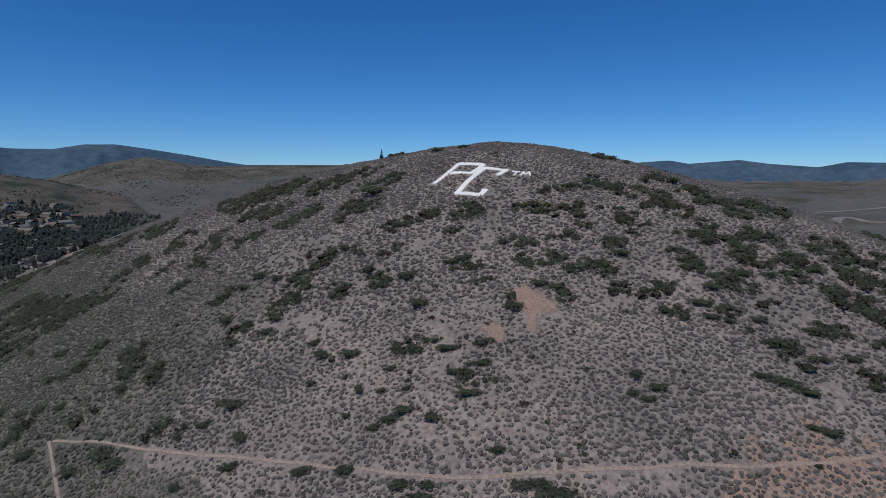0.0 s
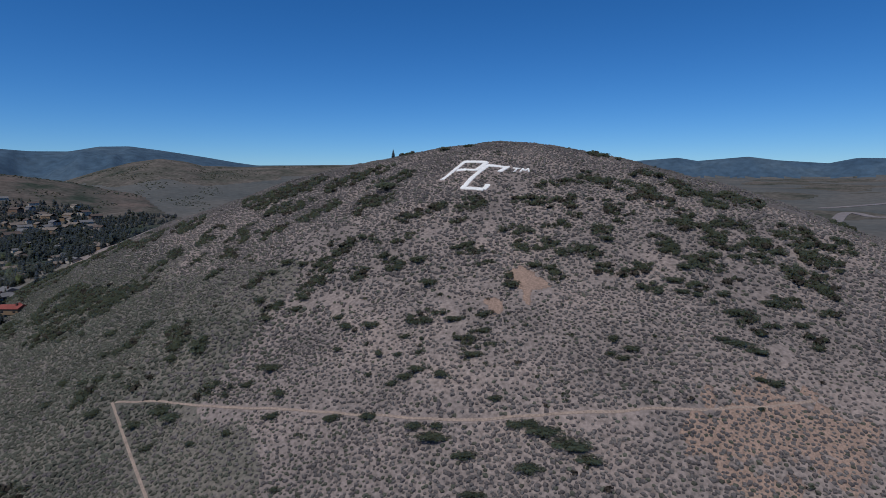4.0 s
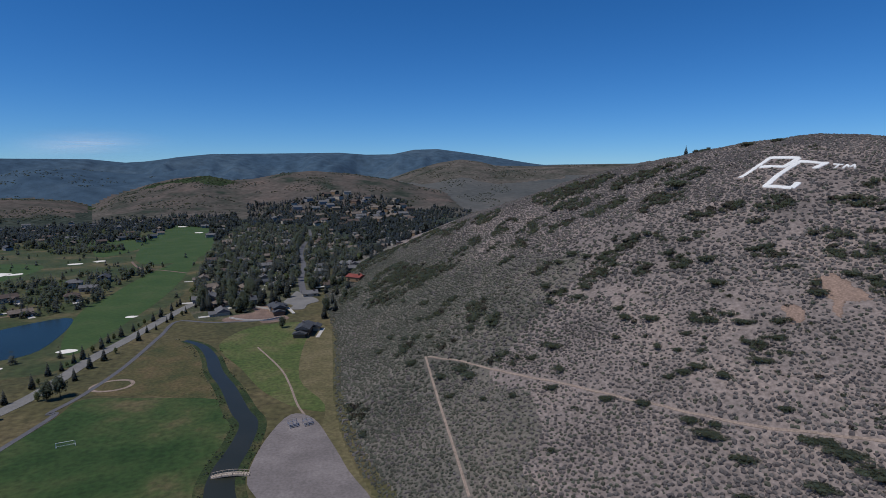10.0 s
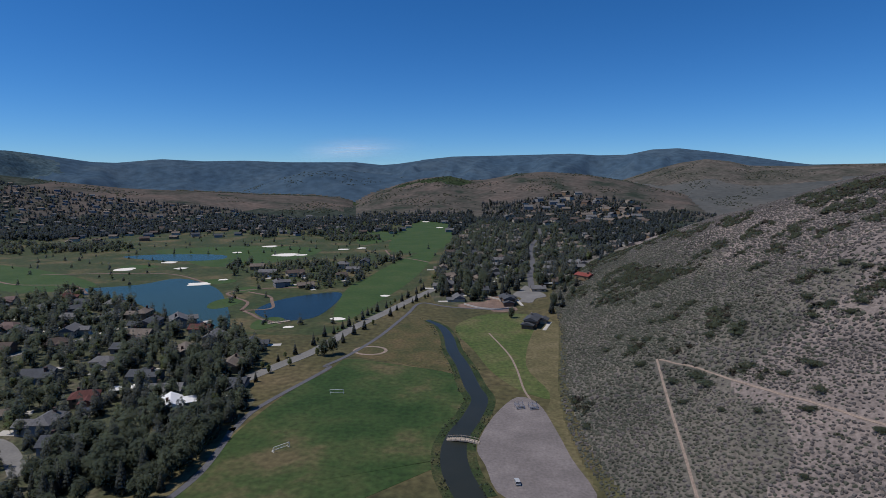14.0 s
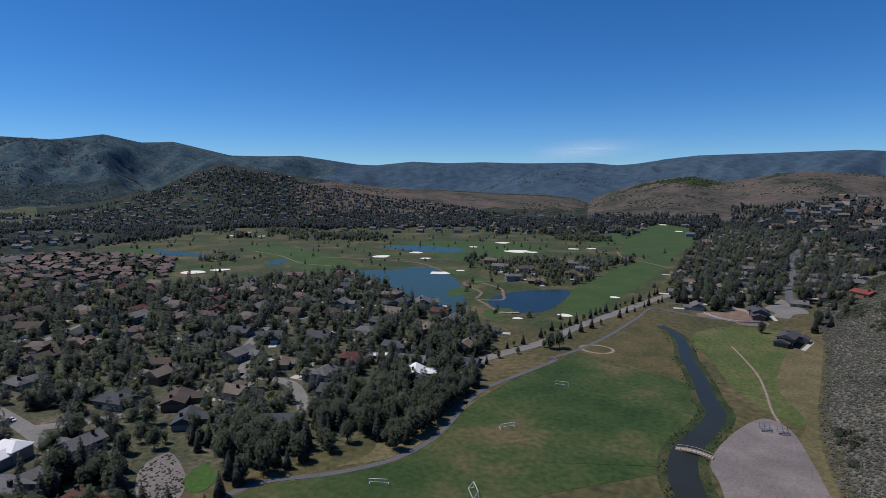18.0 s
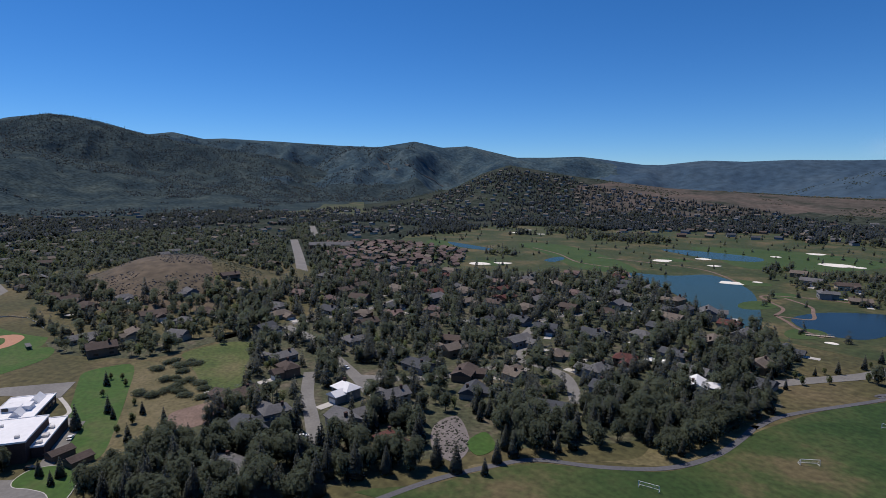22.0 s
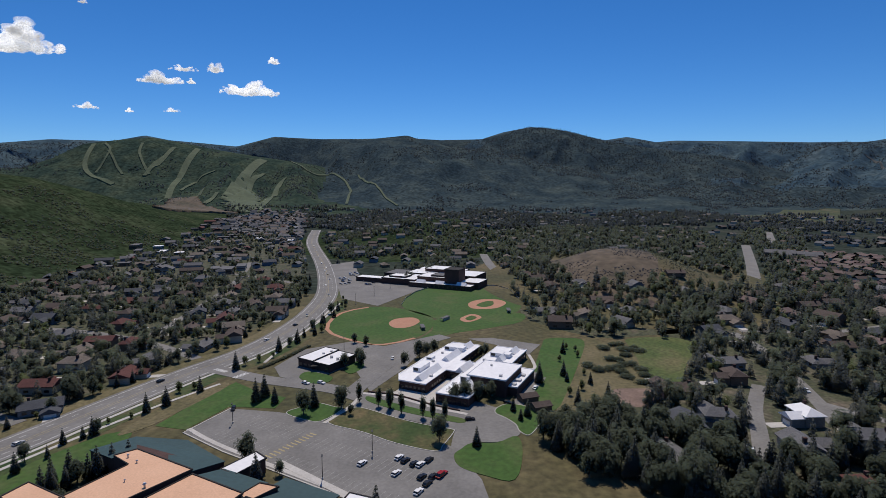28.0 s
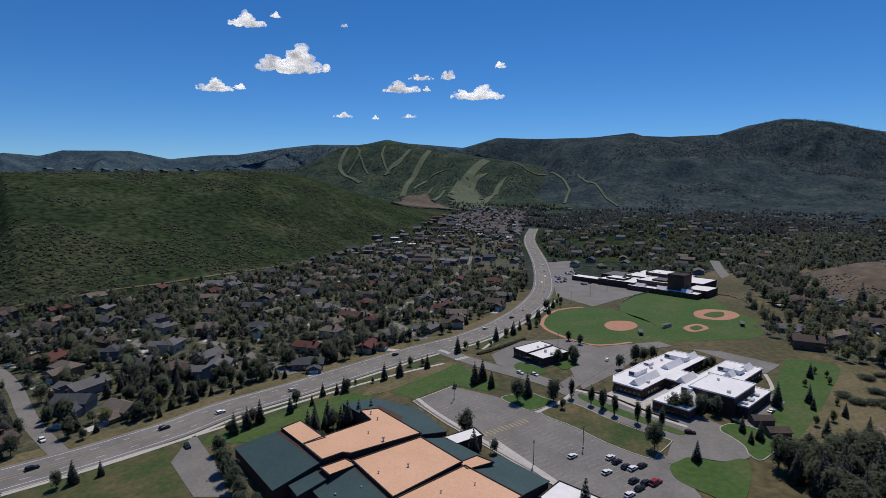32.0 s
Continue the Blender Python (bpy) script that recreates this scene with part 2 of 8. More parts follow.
for k, c in dict(cream=(0.42, 0.37, 0.3), grey=(0.24, 0.24, 0.24), brown=(0.17, 0.115, 0.08), wood=(0.22, 0.15, 0.09), blue=(0.15, 0.18, 0.22)).items():
    M["wall_" + k] = shader("siding_" + k, [tuple(v * 0.88 for v in c), c], 0.3, fine=2.0, fine_amount=0.15)
M["white_roof"] = shader("white_membrane", [(0.70, 0.70, 0.71), (0.8, 0.8, 0.81)], 0.08, fine=0.5, fine_amount=0.05, rough=0.6)
M["teal_roof"] = shader("dark_teal_membrane", [(0.028, 0.062, 0.068), (0.038, 0.077, 0.083)], 0.06, fine=0.6, fine_amount=0.1, rough=0.75)
M["peach_roof"] = shader("peach_gravel_roof", [(0.60, 0.36, 0.23), (0.68, 0.42, 0.28)], 0.06, fine=1.4, fine_amount=0.08)
M["brick"] = shader("dark_brick", [(0.055, 0.032, 0.028), (0.09, 0.05, 0.042)], 0.2, fine=2.5, fine_amount=0.2)
M["coping"] = shader("dark_coping", [(0.03, 0.028, 0.026), (0.045, 0.04, 0.038)], 0.3)
M["steel"] = shader("galvanised_steel", [(0.4, 0.4, 0.41), (0.5, 0.5, 0.51)], 0.5, rough=0.45, metal=0.7)
M["dark_metal"] = shader("dark_metal", [(0.03, 0.03, 0.03), (0.05, 0.05, 0.05)], 0.5, rough=0.5)
M["tyre"] = shader("tyre_rubber", [(0.012, 0.012, 0.012), (0.02, 0.02, 0.02)], 0.5)
M["timber"] = shader("grey_timber", [(0.3, 0.25, 0.2), (0.42, 0.36, 0.3)], 0.5, fine=3.0)
for k, c in dict(white=(0.75, 0.75, 0.74), black=(0.02, 0.02, 0.022), silver=(0.4, 0.41, 0.42), red=(0.3, 0.02, 0.02), blue=(0.04, 0.07, 0.16)).items():
    M["car_" + k] = shader("car_paint_" + k, [tuple(v * 0.95 for v in c), c], 0.5, rough=0.25)
M["glass"] = shader("dark_window_glass", [(0.012, 0.015, 0.02), (0.02, 0.024, 0.03)], 0.1, rough=0.06)
M["glass"].node_tree.nodes["Principled BSDF"].inputs["Specular IOR Level"].default_value = 0.6
M["water"] = shader("lake_water", [(0.030, 0.062, 0.056), (0.038, 0.072, 0.062)], 0.01, rough=0.25, bump=0.03, bump_scale=0.4)
M["water"].node_tree.nodes["Principled BSDF"].inputs["Specular IOR Level"].default_value = 0.07
M["pond_water"] = shader("pond_water", [(0.014, 0.026, 0.028), (0.02, 0.034, 0.034)], 0.02, rough=0.22, bump=0.02, bump_scale=0.4)
M["pond_water"].node_tree.nodes["Principled BSDF"].inputs["Specular IOR Level"].default_value = 0.1
M["stream_water"] = shader("stream_water", [(0.022, 0.026, 0.02), (0.032, 0.034, 0.026)], 0.05, rough=0.3, bump=0.02, bump_scale=0.6)
M["stream_water"].node_tree.nodes["Principled BSDF"].inputs["Specular IOR Level"].default_value = 0.15
for k in ("mountain", "ski_mountain", "mountain_far", "far_blue", "forest", "green_hill", "dry_hill", "sage_plain", "russet_hill"):
    M[k].node_tree.nodes["Principled BSDF"].inputs["Specular IOR Level"].default_value = 0.0
M["cloud"] = shader("cloud_glow_white", [(0.9, 0.9, 0.9), (0.95, 0.95, 0.95)], 0.01, rough=1.0)

cn, cl = M["cloud"].node_tree.nodes, M["cloud"].node_tree.links
thin_, mixed = cn.new("ShaderNodeBsdfTranslucent"), cn.new("ShaderNodeMixShader")
thin_.inputs[0].default_value = (0.95, 0.95, 0.95, 1)
# the cloud body glows a little, standing in for sunlight passing through
cn["Principled BSDF"].inputs["Emission Color"].default_value = (0.95, 0.97, 1, 1)
cn["Principled BSDF"].inputs["Emission Strength"].default_value = 0.45
cl.new(cn["Principled BSDF"].outputs[0], mixed.inputs[1])
cl.new(thin_.outputs[0], mixed.inputs[2])
mixed.inputs[0].default_value = 0.25
clear_, soft_ = cn.new("ShaderNodeBsdfTransparent"), cn.new("ShaderNodeMixShader")
wisp, body = cn.new("ShaderNodeTexNoise"), cn.new("ShaderNodeMapRange")
wisp.inputs["Scale"].default_value, wisp.inputs["Detail"].default_value = 0.008, 4
body.inputs["From Min"].default_value, body.inputs["From Max"].default_value = 0.35, 0.65
body.inputs["To Min"].default_value, body.inputs["To Max"].default_value = 0.08, 0.42
cl.new(cn.new("ShaderNodeNewGeometry").outputs["Position"], wisp.inputs["Vector"])
cl.new(wisp.outputs["Fac"], body.inputs["Value"])
cl.new(body.outputs[0], soft_.inputs[0])
cl.new(clear_.outputs[0], soft_.inputs[1])
cl.new(mixed.outputs[0], soft_.inputs[2])
cl.new(soft_.outputs[0], cn["Material Output"].inputs[0])

# a thin veil of high cloud, fading out towards its edges
cirrus = bpy.data.materials.new("thin_cloud")
cirrus.use_nodes = True
qn, ql = cirrus.node_tree.nodes, cirrus.node_tree.links
veil, see, part_, far_edge = qn.new("ShaderNodeBsdfTranslucent"), qn.new("ShaderNodeBsdfTransparent"), qn.new("ShaderNodeMixShader"), qn.new("ShaderNodeTexGradient")
streak, place_, amount = qn.new("ShaderNodeTexNoise"), qn.new("ShaderNodeTexCoord"), qn.new("ShaderNodeMath")
stretch, middle = qn.new("ShaderNodeMapping"), qn.new("ShaderNodeMapping")
stretch.inputs["Scale"].default_value = (3, 1, 9)
middle.inputs["Location"].default_value, middle.inputs["Scale"].default_value = (-1, -1, -1), (2, 2, 2)
far_edge.gradient_type = "QUADRATIC_SPHERE"
ql.new(place_.outputs["Generated"], stretch.inputs[0])
ql.new(place_.outputs["Generated"], middle.inputs[0])
ql.new(stretch.outputs[0], streak.inputs["Vector"])
ql.new(middle.outputs[0], far_edge.inputs[0])
streak.inputs["Scale"].default_value, streak.inputs["Detail"].default_value = 1.6, 5
amount.operation = "MULTIPLY"
ql.new(streak.outputs["Fac"], amount.inputs[0])
ql.new(far_edge.outputs["Fac"], amount.inputs[1])
ql.new(amount.outputs[0], part_.inputs[0])
ql.new(see.outputs[0], part_.inputs[1])
ql.new(veil.outputs[0], part_.inputs[2])
veil.inputs[0].default_value = (1, 1, 1, 1)
ql.new(part_.outputs[0], qn["Material Output"].inputs[0])
M["cirrus"] = cirrus

# ---------------------------------------------------------------- mesh helpers
def mesh_of(name, verts, faces, mat, smooth=False, face_mats=None, normals=None):
    """A mesh from arrays: verts (n, 3); faces (m, 3) or (m, 4)."""
    me = bpy.data.meshes.new(name)
    verts, faces = np.asarray(verts, np.float32), np.asarray(faces, np.int32)
    k = faces.shape[1]
    me.vertices.add(len(verts))
    me.vertices.foreach_set("co", verts.ravel())
    me.loops.add(faces.size)
    me.loops.foreach_set("vertex_index", faces.ravel())
    me.polygons.add(len(faces))
    me.polygons.foreach_set("loop_start", np.arange(0, faces.size, k, dtype=np.int32))
    me.polygons.foreach_set("use_smooth", np.full(len(faces), smooth, bool))
    for m in (mat if isinstance(mat, (list, tuple)) else [mat]):
        me.materials.append(m)
    if face_mats is not None:
        me.polygons.foreach_set("material_index", np.asarray(face_mats, np.int32))
    me.update(calc_edges=True)
    if normals is not None:
        me.polygons.foreach_set("use_smooth", np.ones(len(faces), bool))
        me.normals_split_custom_set_from_vertices(normals)
    return me


def part(name, bm, material, parent=None, label=""):
    """Links a bmesh as one mesh object, under a thing or a part where one is given."""
    me = bpy.data.meshes.new(name)
    bm.to_mesh(me)
    bm.free()
    me.materials.append(material)
    ob = new(name, me)
    ob.parent = parent
    return tagged(ob, label)


def thing(name, label, category, group="", kind="", at=(0, 0, 0), turn=0.0):
    ob = tagged(new(name), label, category, group, kind)
    ob.empty_display_size = 0.5
    ob.matrix_world = pose(*at, 0, 0, turn)
    return ob


def box(bm, x0, x1, y0, y1, z0, z1, slope=0.0):
    """A box; slope lifts its far (y1) top edge."""
    v = [bm.verts.new(p) for p in ((x0, y0, z0), (x1, y0, z0), (x1, y1, z0), (x0, y1, z0), (x0, y0, z1), (x1, y0, z1), (x1, y1, z1 + slope), (x0, y1, z1 + slope))]
    for f in ((3, 2, 1, 0), (4, 5, 6, 7), (0, 1, 5, 4), (1, 2, 6, 5), (2, 3, 7, 6), (3, 0, 4, 7)):
        bm.faces.new([v[i] for i in f])
    return bm


def bm_new():
    return bmesh.new()


def prism(bm, pts, z0, z1, top=None):
    """An upright prism over a plan polygon; top gives a height for each corner."""
    area = sum(a[0] * b[1] - b[0] * a[1] for a, b in zip(pts, pts[1:] + pts[:1]))
    order = list(range(len(pts)))
    if area < 0:
        order.reverse()
    lo = [bm.verts.new((pts[i][0], pts[i][1], z0)) for i in order]
    hi = [bm.verts.new((pts[i][0], pts[i][1], top[i] if top else z1)) for i in order]
    n = len(order)
    bm.faces.new(hi)
    bm.faces.new(lo[::-1])
    for i in range(n):
        bm.faces.new((lo[i], lo[(i + 1) % n], hi[(i + 1) % n], hi[i]))
    return bm


# ---------------------------------------------------------------- noise and land form
rng = np.random.default_rng(7)
LATTICE = rng.random((256, 256))


def value_noise(x, y):
    xi, yi = np.floor(x).astype(int), np.floor(y).astype(int)
    fx, fy = x - xi, y - yi
    fx, fy = fx * fx * (3 - 2 * fx), fy * fy * (3 - 2 * fy)
    a, b = LATTICE[xi % 256, yi % 256], LATTICE[(xi + 1) % 256, yi % 256]
    c, d = LATTICE[xi % 256, (yi + 1) % 256], LATTICE[(xi + 1) % 256, (yi + 1) % 256]
    return (a * (1 - fx) + b * fx) * (1 - fy) + (c * (1 - fx) + d * fx) * fy


def fbm(x, y, scale, octaves=4):
    """Noise about 0, from -0.5 to 0.5; scale: the largest lumps, in metres."""
    total, amount, norm = 0.0, 1.0, 0.0
    for k in range(octaves):
        total = total + amount * (value_noise(x / scale + 17.3 * k, y / scale + 5.1 * k) - 0.5)
        norm += amount
        amount *= 0.5
        scale *= 0.5
    return total / norm * 1.4


SKYLINE = [(-83.6, 226), (-81.1, 232), (-79.2, 199), (-75.5, 225), (-73.3, 254), (-69.2, 228), (-67.5, 254), (-63.3, 230), (-27.1, 208), (-25.2, 231), (-22.4, 272), (-18.9, 316), (-16.5, 341), (-14.2, 335), (-12, 297), (-9.3, 295), (-6.8, 310), (-0.3, 300), (5.1, 291), (8.2, 259), (10.5, 231), (12.1, 222), (14.8, 244), (21, 241), (25.3, 251), (28.9, 243), (32.3, 256), (35.9, 225), (37.7, 229), (41.1, 270), (43.5, 297), (46.7, 291), (49.7, 293), (54.6, 389)]
SKYLINE += [(57.2, 376), (60, 428), (63.6, 378), (67.6, 389), (73.1, 413), (78.2, 430), (79.9, 422), (82.5, 468), (84.5, 445), (87.3, 498), (89.5, 542), (91.7, 562), (94.4, 522), (96.5, 466), (100.6, 459), (103, 471), (104, 498), (107.1, 472), (108.7, 466), (112.5, 461), (116.9, 472), (120.3, 390), (123.1, 408), (126, 425), (128, 455), (130.5, 407), (134.9, 406), (138.3, 370), (142.2, 315), (144.7, 307), (148, 272), (151.1, 327), (156.1, 318), (157.7, 276), (160.2, 291)]
SKI_RIDGE = [(103.3, 42), (107, 88), (109.8, 145), (113.1, 209), (118.7, 254), (122.2, 286), (125, 318), (127.8, 342), (130.6, 321), (132.8, 300), (135.1, 226), (137.2, 177), (139.9, 176), (142.4, 165)]
TOWN_HILL = [(124.8, 25), (128.2, 51), (131.6, 80), (134.4, 101), (137.1, 119), (140.2, 128), (144.3, 129), (151.3, 126), (157.5, 124), (161.1, 121)]
VILLAGE_HILL = [(16.1, 30), (18.7, 42), (24.1, 51), (29.7, 66), (35.4, 80), (40, 103), (44.6, 130), (48.5, 158), (50.6, 173), (53.3, 138), (55.9, 84), (58.5, 45), (61, 18), (63.5, 4)]
BROWN_HILL = [(-17.5, 54), (-15.3, 72), (-12.1, 104), (-8.2, 130), (-4.2, 143), (-1.4, 134), (1.5, 110), (3.8, 106), (6, 123), (8.3, 113), (10.5, 90), (12.7, 56)]
ROUND_HILL = [(-41.3, 164), (-35.3, 184), (-29.5, 181), (-26.2, 174), (-22.4, 179), (-20.9, 201), (-18.9, 215), (-16.6, 195), (-14.2, 155), (-11, 92)]

FRONT_RANGE = [(74.0, 29), (78.6, 100), (83.1, 155), (87.4, 189), (91.0, 240), (93.6, 271), (96.0, 306), (98.3, 318), (100.1, 333), (101.4, 358), (102.7, 373), (104.7, 382), (106.9, 378), (108.7, 354), (110.5, 340), (112.5, 192), (113.6, 123)]
PEAK = [(63.1, 17), (67.1, 136), (71.7, 224), (74.5, 279), (78.5, 318), (81.9, 356), (85.1, 395), (86.7, 435), (88.3, 463), (90.6, 489), (91.9, 490), (93.4, 468), (94.8, 422), (96.1, 383), (97.4, 317)]
GREEN_KNOLL = [(-0.0, 42), (1.5, 84), (3.6, 109), (5.4, 125), (7.3, 114), (10.0, 91), (12.2, 55), (13.8, 23)]
LOW_HILLS = [(0.5, 88), (4.6, 107), (8.9, 130), (12.2, 136), (15.6, 154), (17.8, 160), (19.5, 152), (21.3, 125), (23.0, 95)]


# letter hill: summit, height, profile, reach by direction
SUMMIT, TOP = (350.4, 287.9), 147.7
REACH = (433.3, 4.85, 150.2, -177.0, 53.7, -67.4, -18.4)


def letter_hill(x, y):
    dx, dy = x - SUMMIT[0], y - SUMMIT[1]
    a = np.arctan2(dy, dx)
    reach = REACH[0] + sum(REACH[2 * k - 1] * np.cos(k * a) + REACH[2 * k] * np.sin(k * a) for k in (1, 2, 3))
    rho = np.hypot(dx, dy) / np.maximum(reach, 60)
    return TOP * np.clip(1 - rho ** 1.51, 0, 1) ** 1.184


def ridge(az, r, table, foot, crest, back=0.35, wing=5.0):
    az0, z0 = np.array(table).T
    top = np.interp(az, az0, z0)
    edge = np.clip((az - az0[0] + wing) / wing, 0, 1) * np.clip((az0[-1] + wing - az) / wing, 0, 1)
    u = np.clip((r - foot) / (crest - foot), 0, 1)
    rise = u * u * (3 - 2 * u) * 0.6 + u * 0.4
    fall = 1 - back * np.clip((r - crest) / crest, 0, 1)
    return top * edge * rise * fall, top * edge


def land(x, y, zones=False):
    """Height of the ground, and where asked which kind of ground it is."""
    x, y = np.asarray(x, float), np.asarray(y, float)
    r, az = np.hypot(x, y), np.degrees(np.arctan2(-x, y))
    az = np.where(az < -120, az + 360, az)
    rough = fbm(x, y, 900, 6)
    spur = np.abs(fbm(x + 300, y, 1500, 5))
    hill = letter_hill(x, y)
    hill = hill + np.clip(hill / 25, 0, 1) * (fbm(x, y, 60, 4) * 5 + fbm(x, y, 9, 2) * 0.5)
    far, t = ridge(az, r, SKYLINE, np.interp(az, [-58, -46, 8, 14, 36, 44], [4050, 2600, 2600, 3700, 3700, 2600]), 4700, 0.0)
    gully = np.abs(fbm(x, y + 700, 620, 4))
    keen = np.clip((4700 - r) / 700, 0, 1)
    # spurs that run down from the crest towards the valley
    comb = np.abs(fbm(az * 61 + 0.12 * r, r * 0.30, 420, 5))
    far = far * (1 + rough * 0.5 * keen - np.clip(comb * 2.6, 0, 0.85) * np.clip((4700 - r) / 900, 0, 1)) - gully * 120 * keen * np.clip(far / 150, 0, 1)
    ski, _ = ridge(az, r, SKI_RIDGE, 1900, 3300)
    ski = ski * (1 - np.clip(comb * 1.7, 0, 0.7) * np.clip((3300 - r) / 700, 0, 1)) - gully * 70 * np.clip((3300 - r) / 500, 0, 1) * np.clip(ski / 120, 0, 1)
    front, _ = ridge(az, r, FRONT_RANGE, 2050, 3500, 0.6)
    front = front * (1 + (rough * 0.25 - np.clip(comb * 1.5, 0, 0.6)) * np.clip((3500 - r) / 700, 0, 1))
    peak, _ = ridge(az, r, PEAK, 2900, 4000, 0.5)
    peak = peak * (1 + (rough * 0.25 - np.clip(comb * 1.6, 0, 0.6)) * np.clip((4000 - r) / 500, 0, 1))
    wooded, _ = ridge(az, r, GREEN_KNOLL, 1950, 2300, 1.5, 2.0)
    low, _ = ridge(az, r, LOW_HILLS, 2400, 3000, 0.3)
    low = low * (1 - 0.9 * gully * np.clip((3000 - r) / 300, 0, 1))
    # the town hill's foot runs away along the highway
    foot = np.interp(az, [120, 128, 135, 142, 150, 160], [1250, 1000, 850, 680, 580, 520])
    town, _ = ridge(az, r, TOWN_HILL, foot, np.interp(az, [120, 128, 140, 160], [1500, 1400, 1250, 1150]), 0.6)
    town = town * (1 + rough * 0.35 * np.clip((1150 - r) / 400, 0, 1)) - np.abs(fbm(x, y, 260, 3)) * 26 * np.clip(town / 40, 0, 1) * np.clip((1150 - r) / 200, 0, 1)
    village, _ = ridge(az, r, VILLAGE_HILL, 1620, 2350, 0.8, 2.0)
    brown, _ = ridge(az, r, BROWN_HILL, 1650, 2400, 1.2, 2.5)
    rnd, _ = ridge(az, r, ROUND_HILL, 1900, 3300, 0.8, 3.0)
    knoll = 33 * np.exp(-(((x + 652) / 108) ** 2 + ((y - 64) / 80) ** 2) ** 1.25)
    # the dry plain that rises gently behind the letter hill
    east = (92 * np.clip((r - 900) / 3200, 0, 1) ** 1.2 + np.clip((r - 1500) / 800, 0, 1) * (fbm(x, y, 1100, 4) * 45 + 6)) * np.clip((-44 - az) / 8, 0, 1)
    rise_ = 30 * np.exp(-(((x + 1190) / 200) ** 2 + ((y + 250) / 110) ** 2) ** 1.2)
    layers = np.stack([np.full_like(hill, 0.02), hill, far, ski, town, village, brown, rnd, knoll, front, peak, wooded, low, east, rise_])
    z = layers.max(0) - 0.02
    if not zones:
        return z
    kind = layers.argmax(0)
    return z, kind


def drape(x, y, up=0.0):
    return float(land(x, y)) + up


# ground: one sheet in rings about the valley, finer where it is near
def build_ground():
    az = np.radians(np.concatenate([np.arange(-95, 166, 0.3), np.arange(166, 265, 2.0)]))
    r = np.concatenate([[0.0], np.geomspace(8, 60, 8), np.arange(64, 700, 5.0), np.geomspace(705, 4950, 260)])
    x, y = -np.sin(az)[None] * r[:, None], np.cos(az)[None] * r[:, None]
    z, kind = land(x, y, True)
    n, m = len(r), len(az)
    i, j = np.meshgrid(np.arange(n - 1), np.arange(m), indexing="ij")
    j2 = (j + 1) % m
    f = np.stack([i * m + j, i * m + j2, (i + 1) * m + j2, (i + 1) * m + j], -1).reshape(-1, 4)
    k = kind[:-1].reshape(-1)
    rr = np.repeat(r[:-1], m)
    aa = np.degrees(np.tile(az, n - 1))
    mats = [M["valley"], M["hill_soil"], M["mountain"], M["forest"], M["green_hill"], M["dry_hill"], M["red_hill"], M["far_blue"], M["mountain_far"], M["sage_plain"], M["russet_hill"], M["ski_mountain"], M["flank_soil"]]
    to = np.array([0, 1, 2, 11, 4, 3, 10, 5, 6, 2, 2, 4, 7, 9, 4])
    mi = to[k]
    xx, yy, zz = x[:-1].ravel(), y[:-1].ravel(), z[:-1].ravel()
    wob = 3 * fbm(xx, yy, 300, 3)
    # far mountain faces take the materials with haze in their colour
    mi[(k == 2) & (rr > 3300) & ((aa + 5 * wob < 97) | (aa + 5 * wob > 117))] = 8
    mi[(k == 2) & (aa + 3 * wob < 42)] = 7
    mi[(k == 5) & (aa + 2 * wob < 42) & (zz > 14 + 10 * wob)] = 10
    # darker olive soil on the hill's left flank, ragged along its edge
    flank_mask = np.maximum(np.clip((195 - xx) / 80, 0, 1) * np.clip((yy - 190) / 110, 0, 1), 0.8 * np.clip((125 - xx) / 55, 0, 1))
    mi[(k == 1) & (flank_mask + 0.5 * fbm(xx, yy, 40, 3) > 0.42)] = 12
    mi[(k == 1) & (zz < 1.3 + 1.5 * wob)] = 0
    mi[(k == 8) & (zz < 4.5 + 2 * wob)] = 0
    mi[(k == 0) & (rr > 1000)] = 3
    mi[(k == 0) & (aa > 52) & (rr > 560)] = 3
    mi[(k == 0) & (aa < 48) & (rr > 1900 + 200 * wob)] = 9
    mi[(k == 8) & (yy > 92 + 14 * wob)] = 0
    mi[(k == 0) & (aa < -20) & (rr > 600)] = 5
    mi[(k == 7) & (zz < 95 + 25 * wob)] = 9
    mi[(k == 13) & (wob > 0.16)] = 5
    mi[(k == 6) & (zz < 25 + 12 * wob)] = 5
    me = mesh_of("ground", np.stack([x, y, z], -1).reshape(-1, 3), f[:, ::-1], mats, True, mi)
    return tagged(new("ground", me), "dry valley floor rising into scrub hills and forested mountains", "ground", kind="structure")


ground = build_ground()


# ---------------------------------------------------------------- flat features
def catmull(pts, steps=4, closed=False):
    p = [np.array(q, float) for q in pts]
    n = len(p)
    out = []
    for i in range(n if closed else n - 1):
        g = [p[(i + k) % n] if closed else p[min(max(i + k, 0), n - 1)] for k in (-1, 0, 1, 2)]
        for s in range(steps):
            t = s / steps
            out.append(0.5 * (2 * g[1] + (g[2] - g[0]) * t + (2 * g[0] - 5 * g[1] + 4 * g[2] - g[3]) * t * t + (3 * g[1] - g[0] - 3 * g[2] + g[3]) * t ** 3))
    if not closed:
        out.append(p[-1])
    return [tuple(q) for q in out]


def patch(name, pts, z, mat, label, category, round_=True, kind="structure", thick=0.3):
    pts = catmull(pts, 4, True) if round_ else [tuple(p) for p in pts]
    bm = prism(bm_new(), pts, z - thick, z)
    return tagged(part(name, bm, mat), label, category, kind=kind)


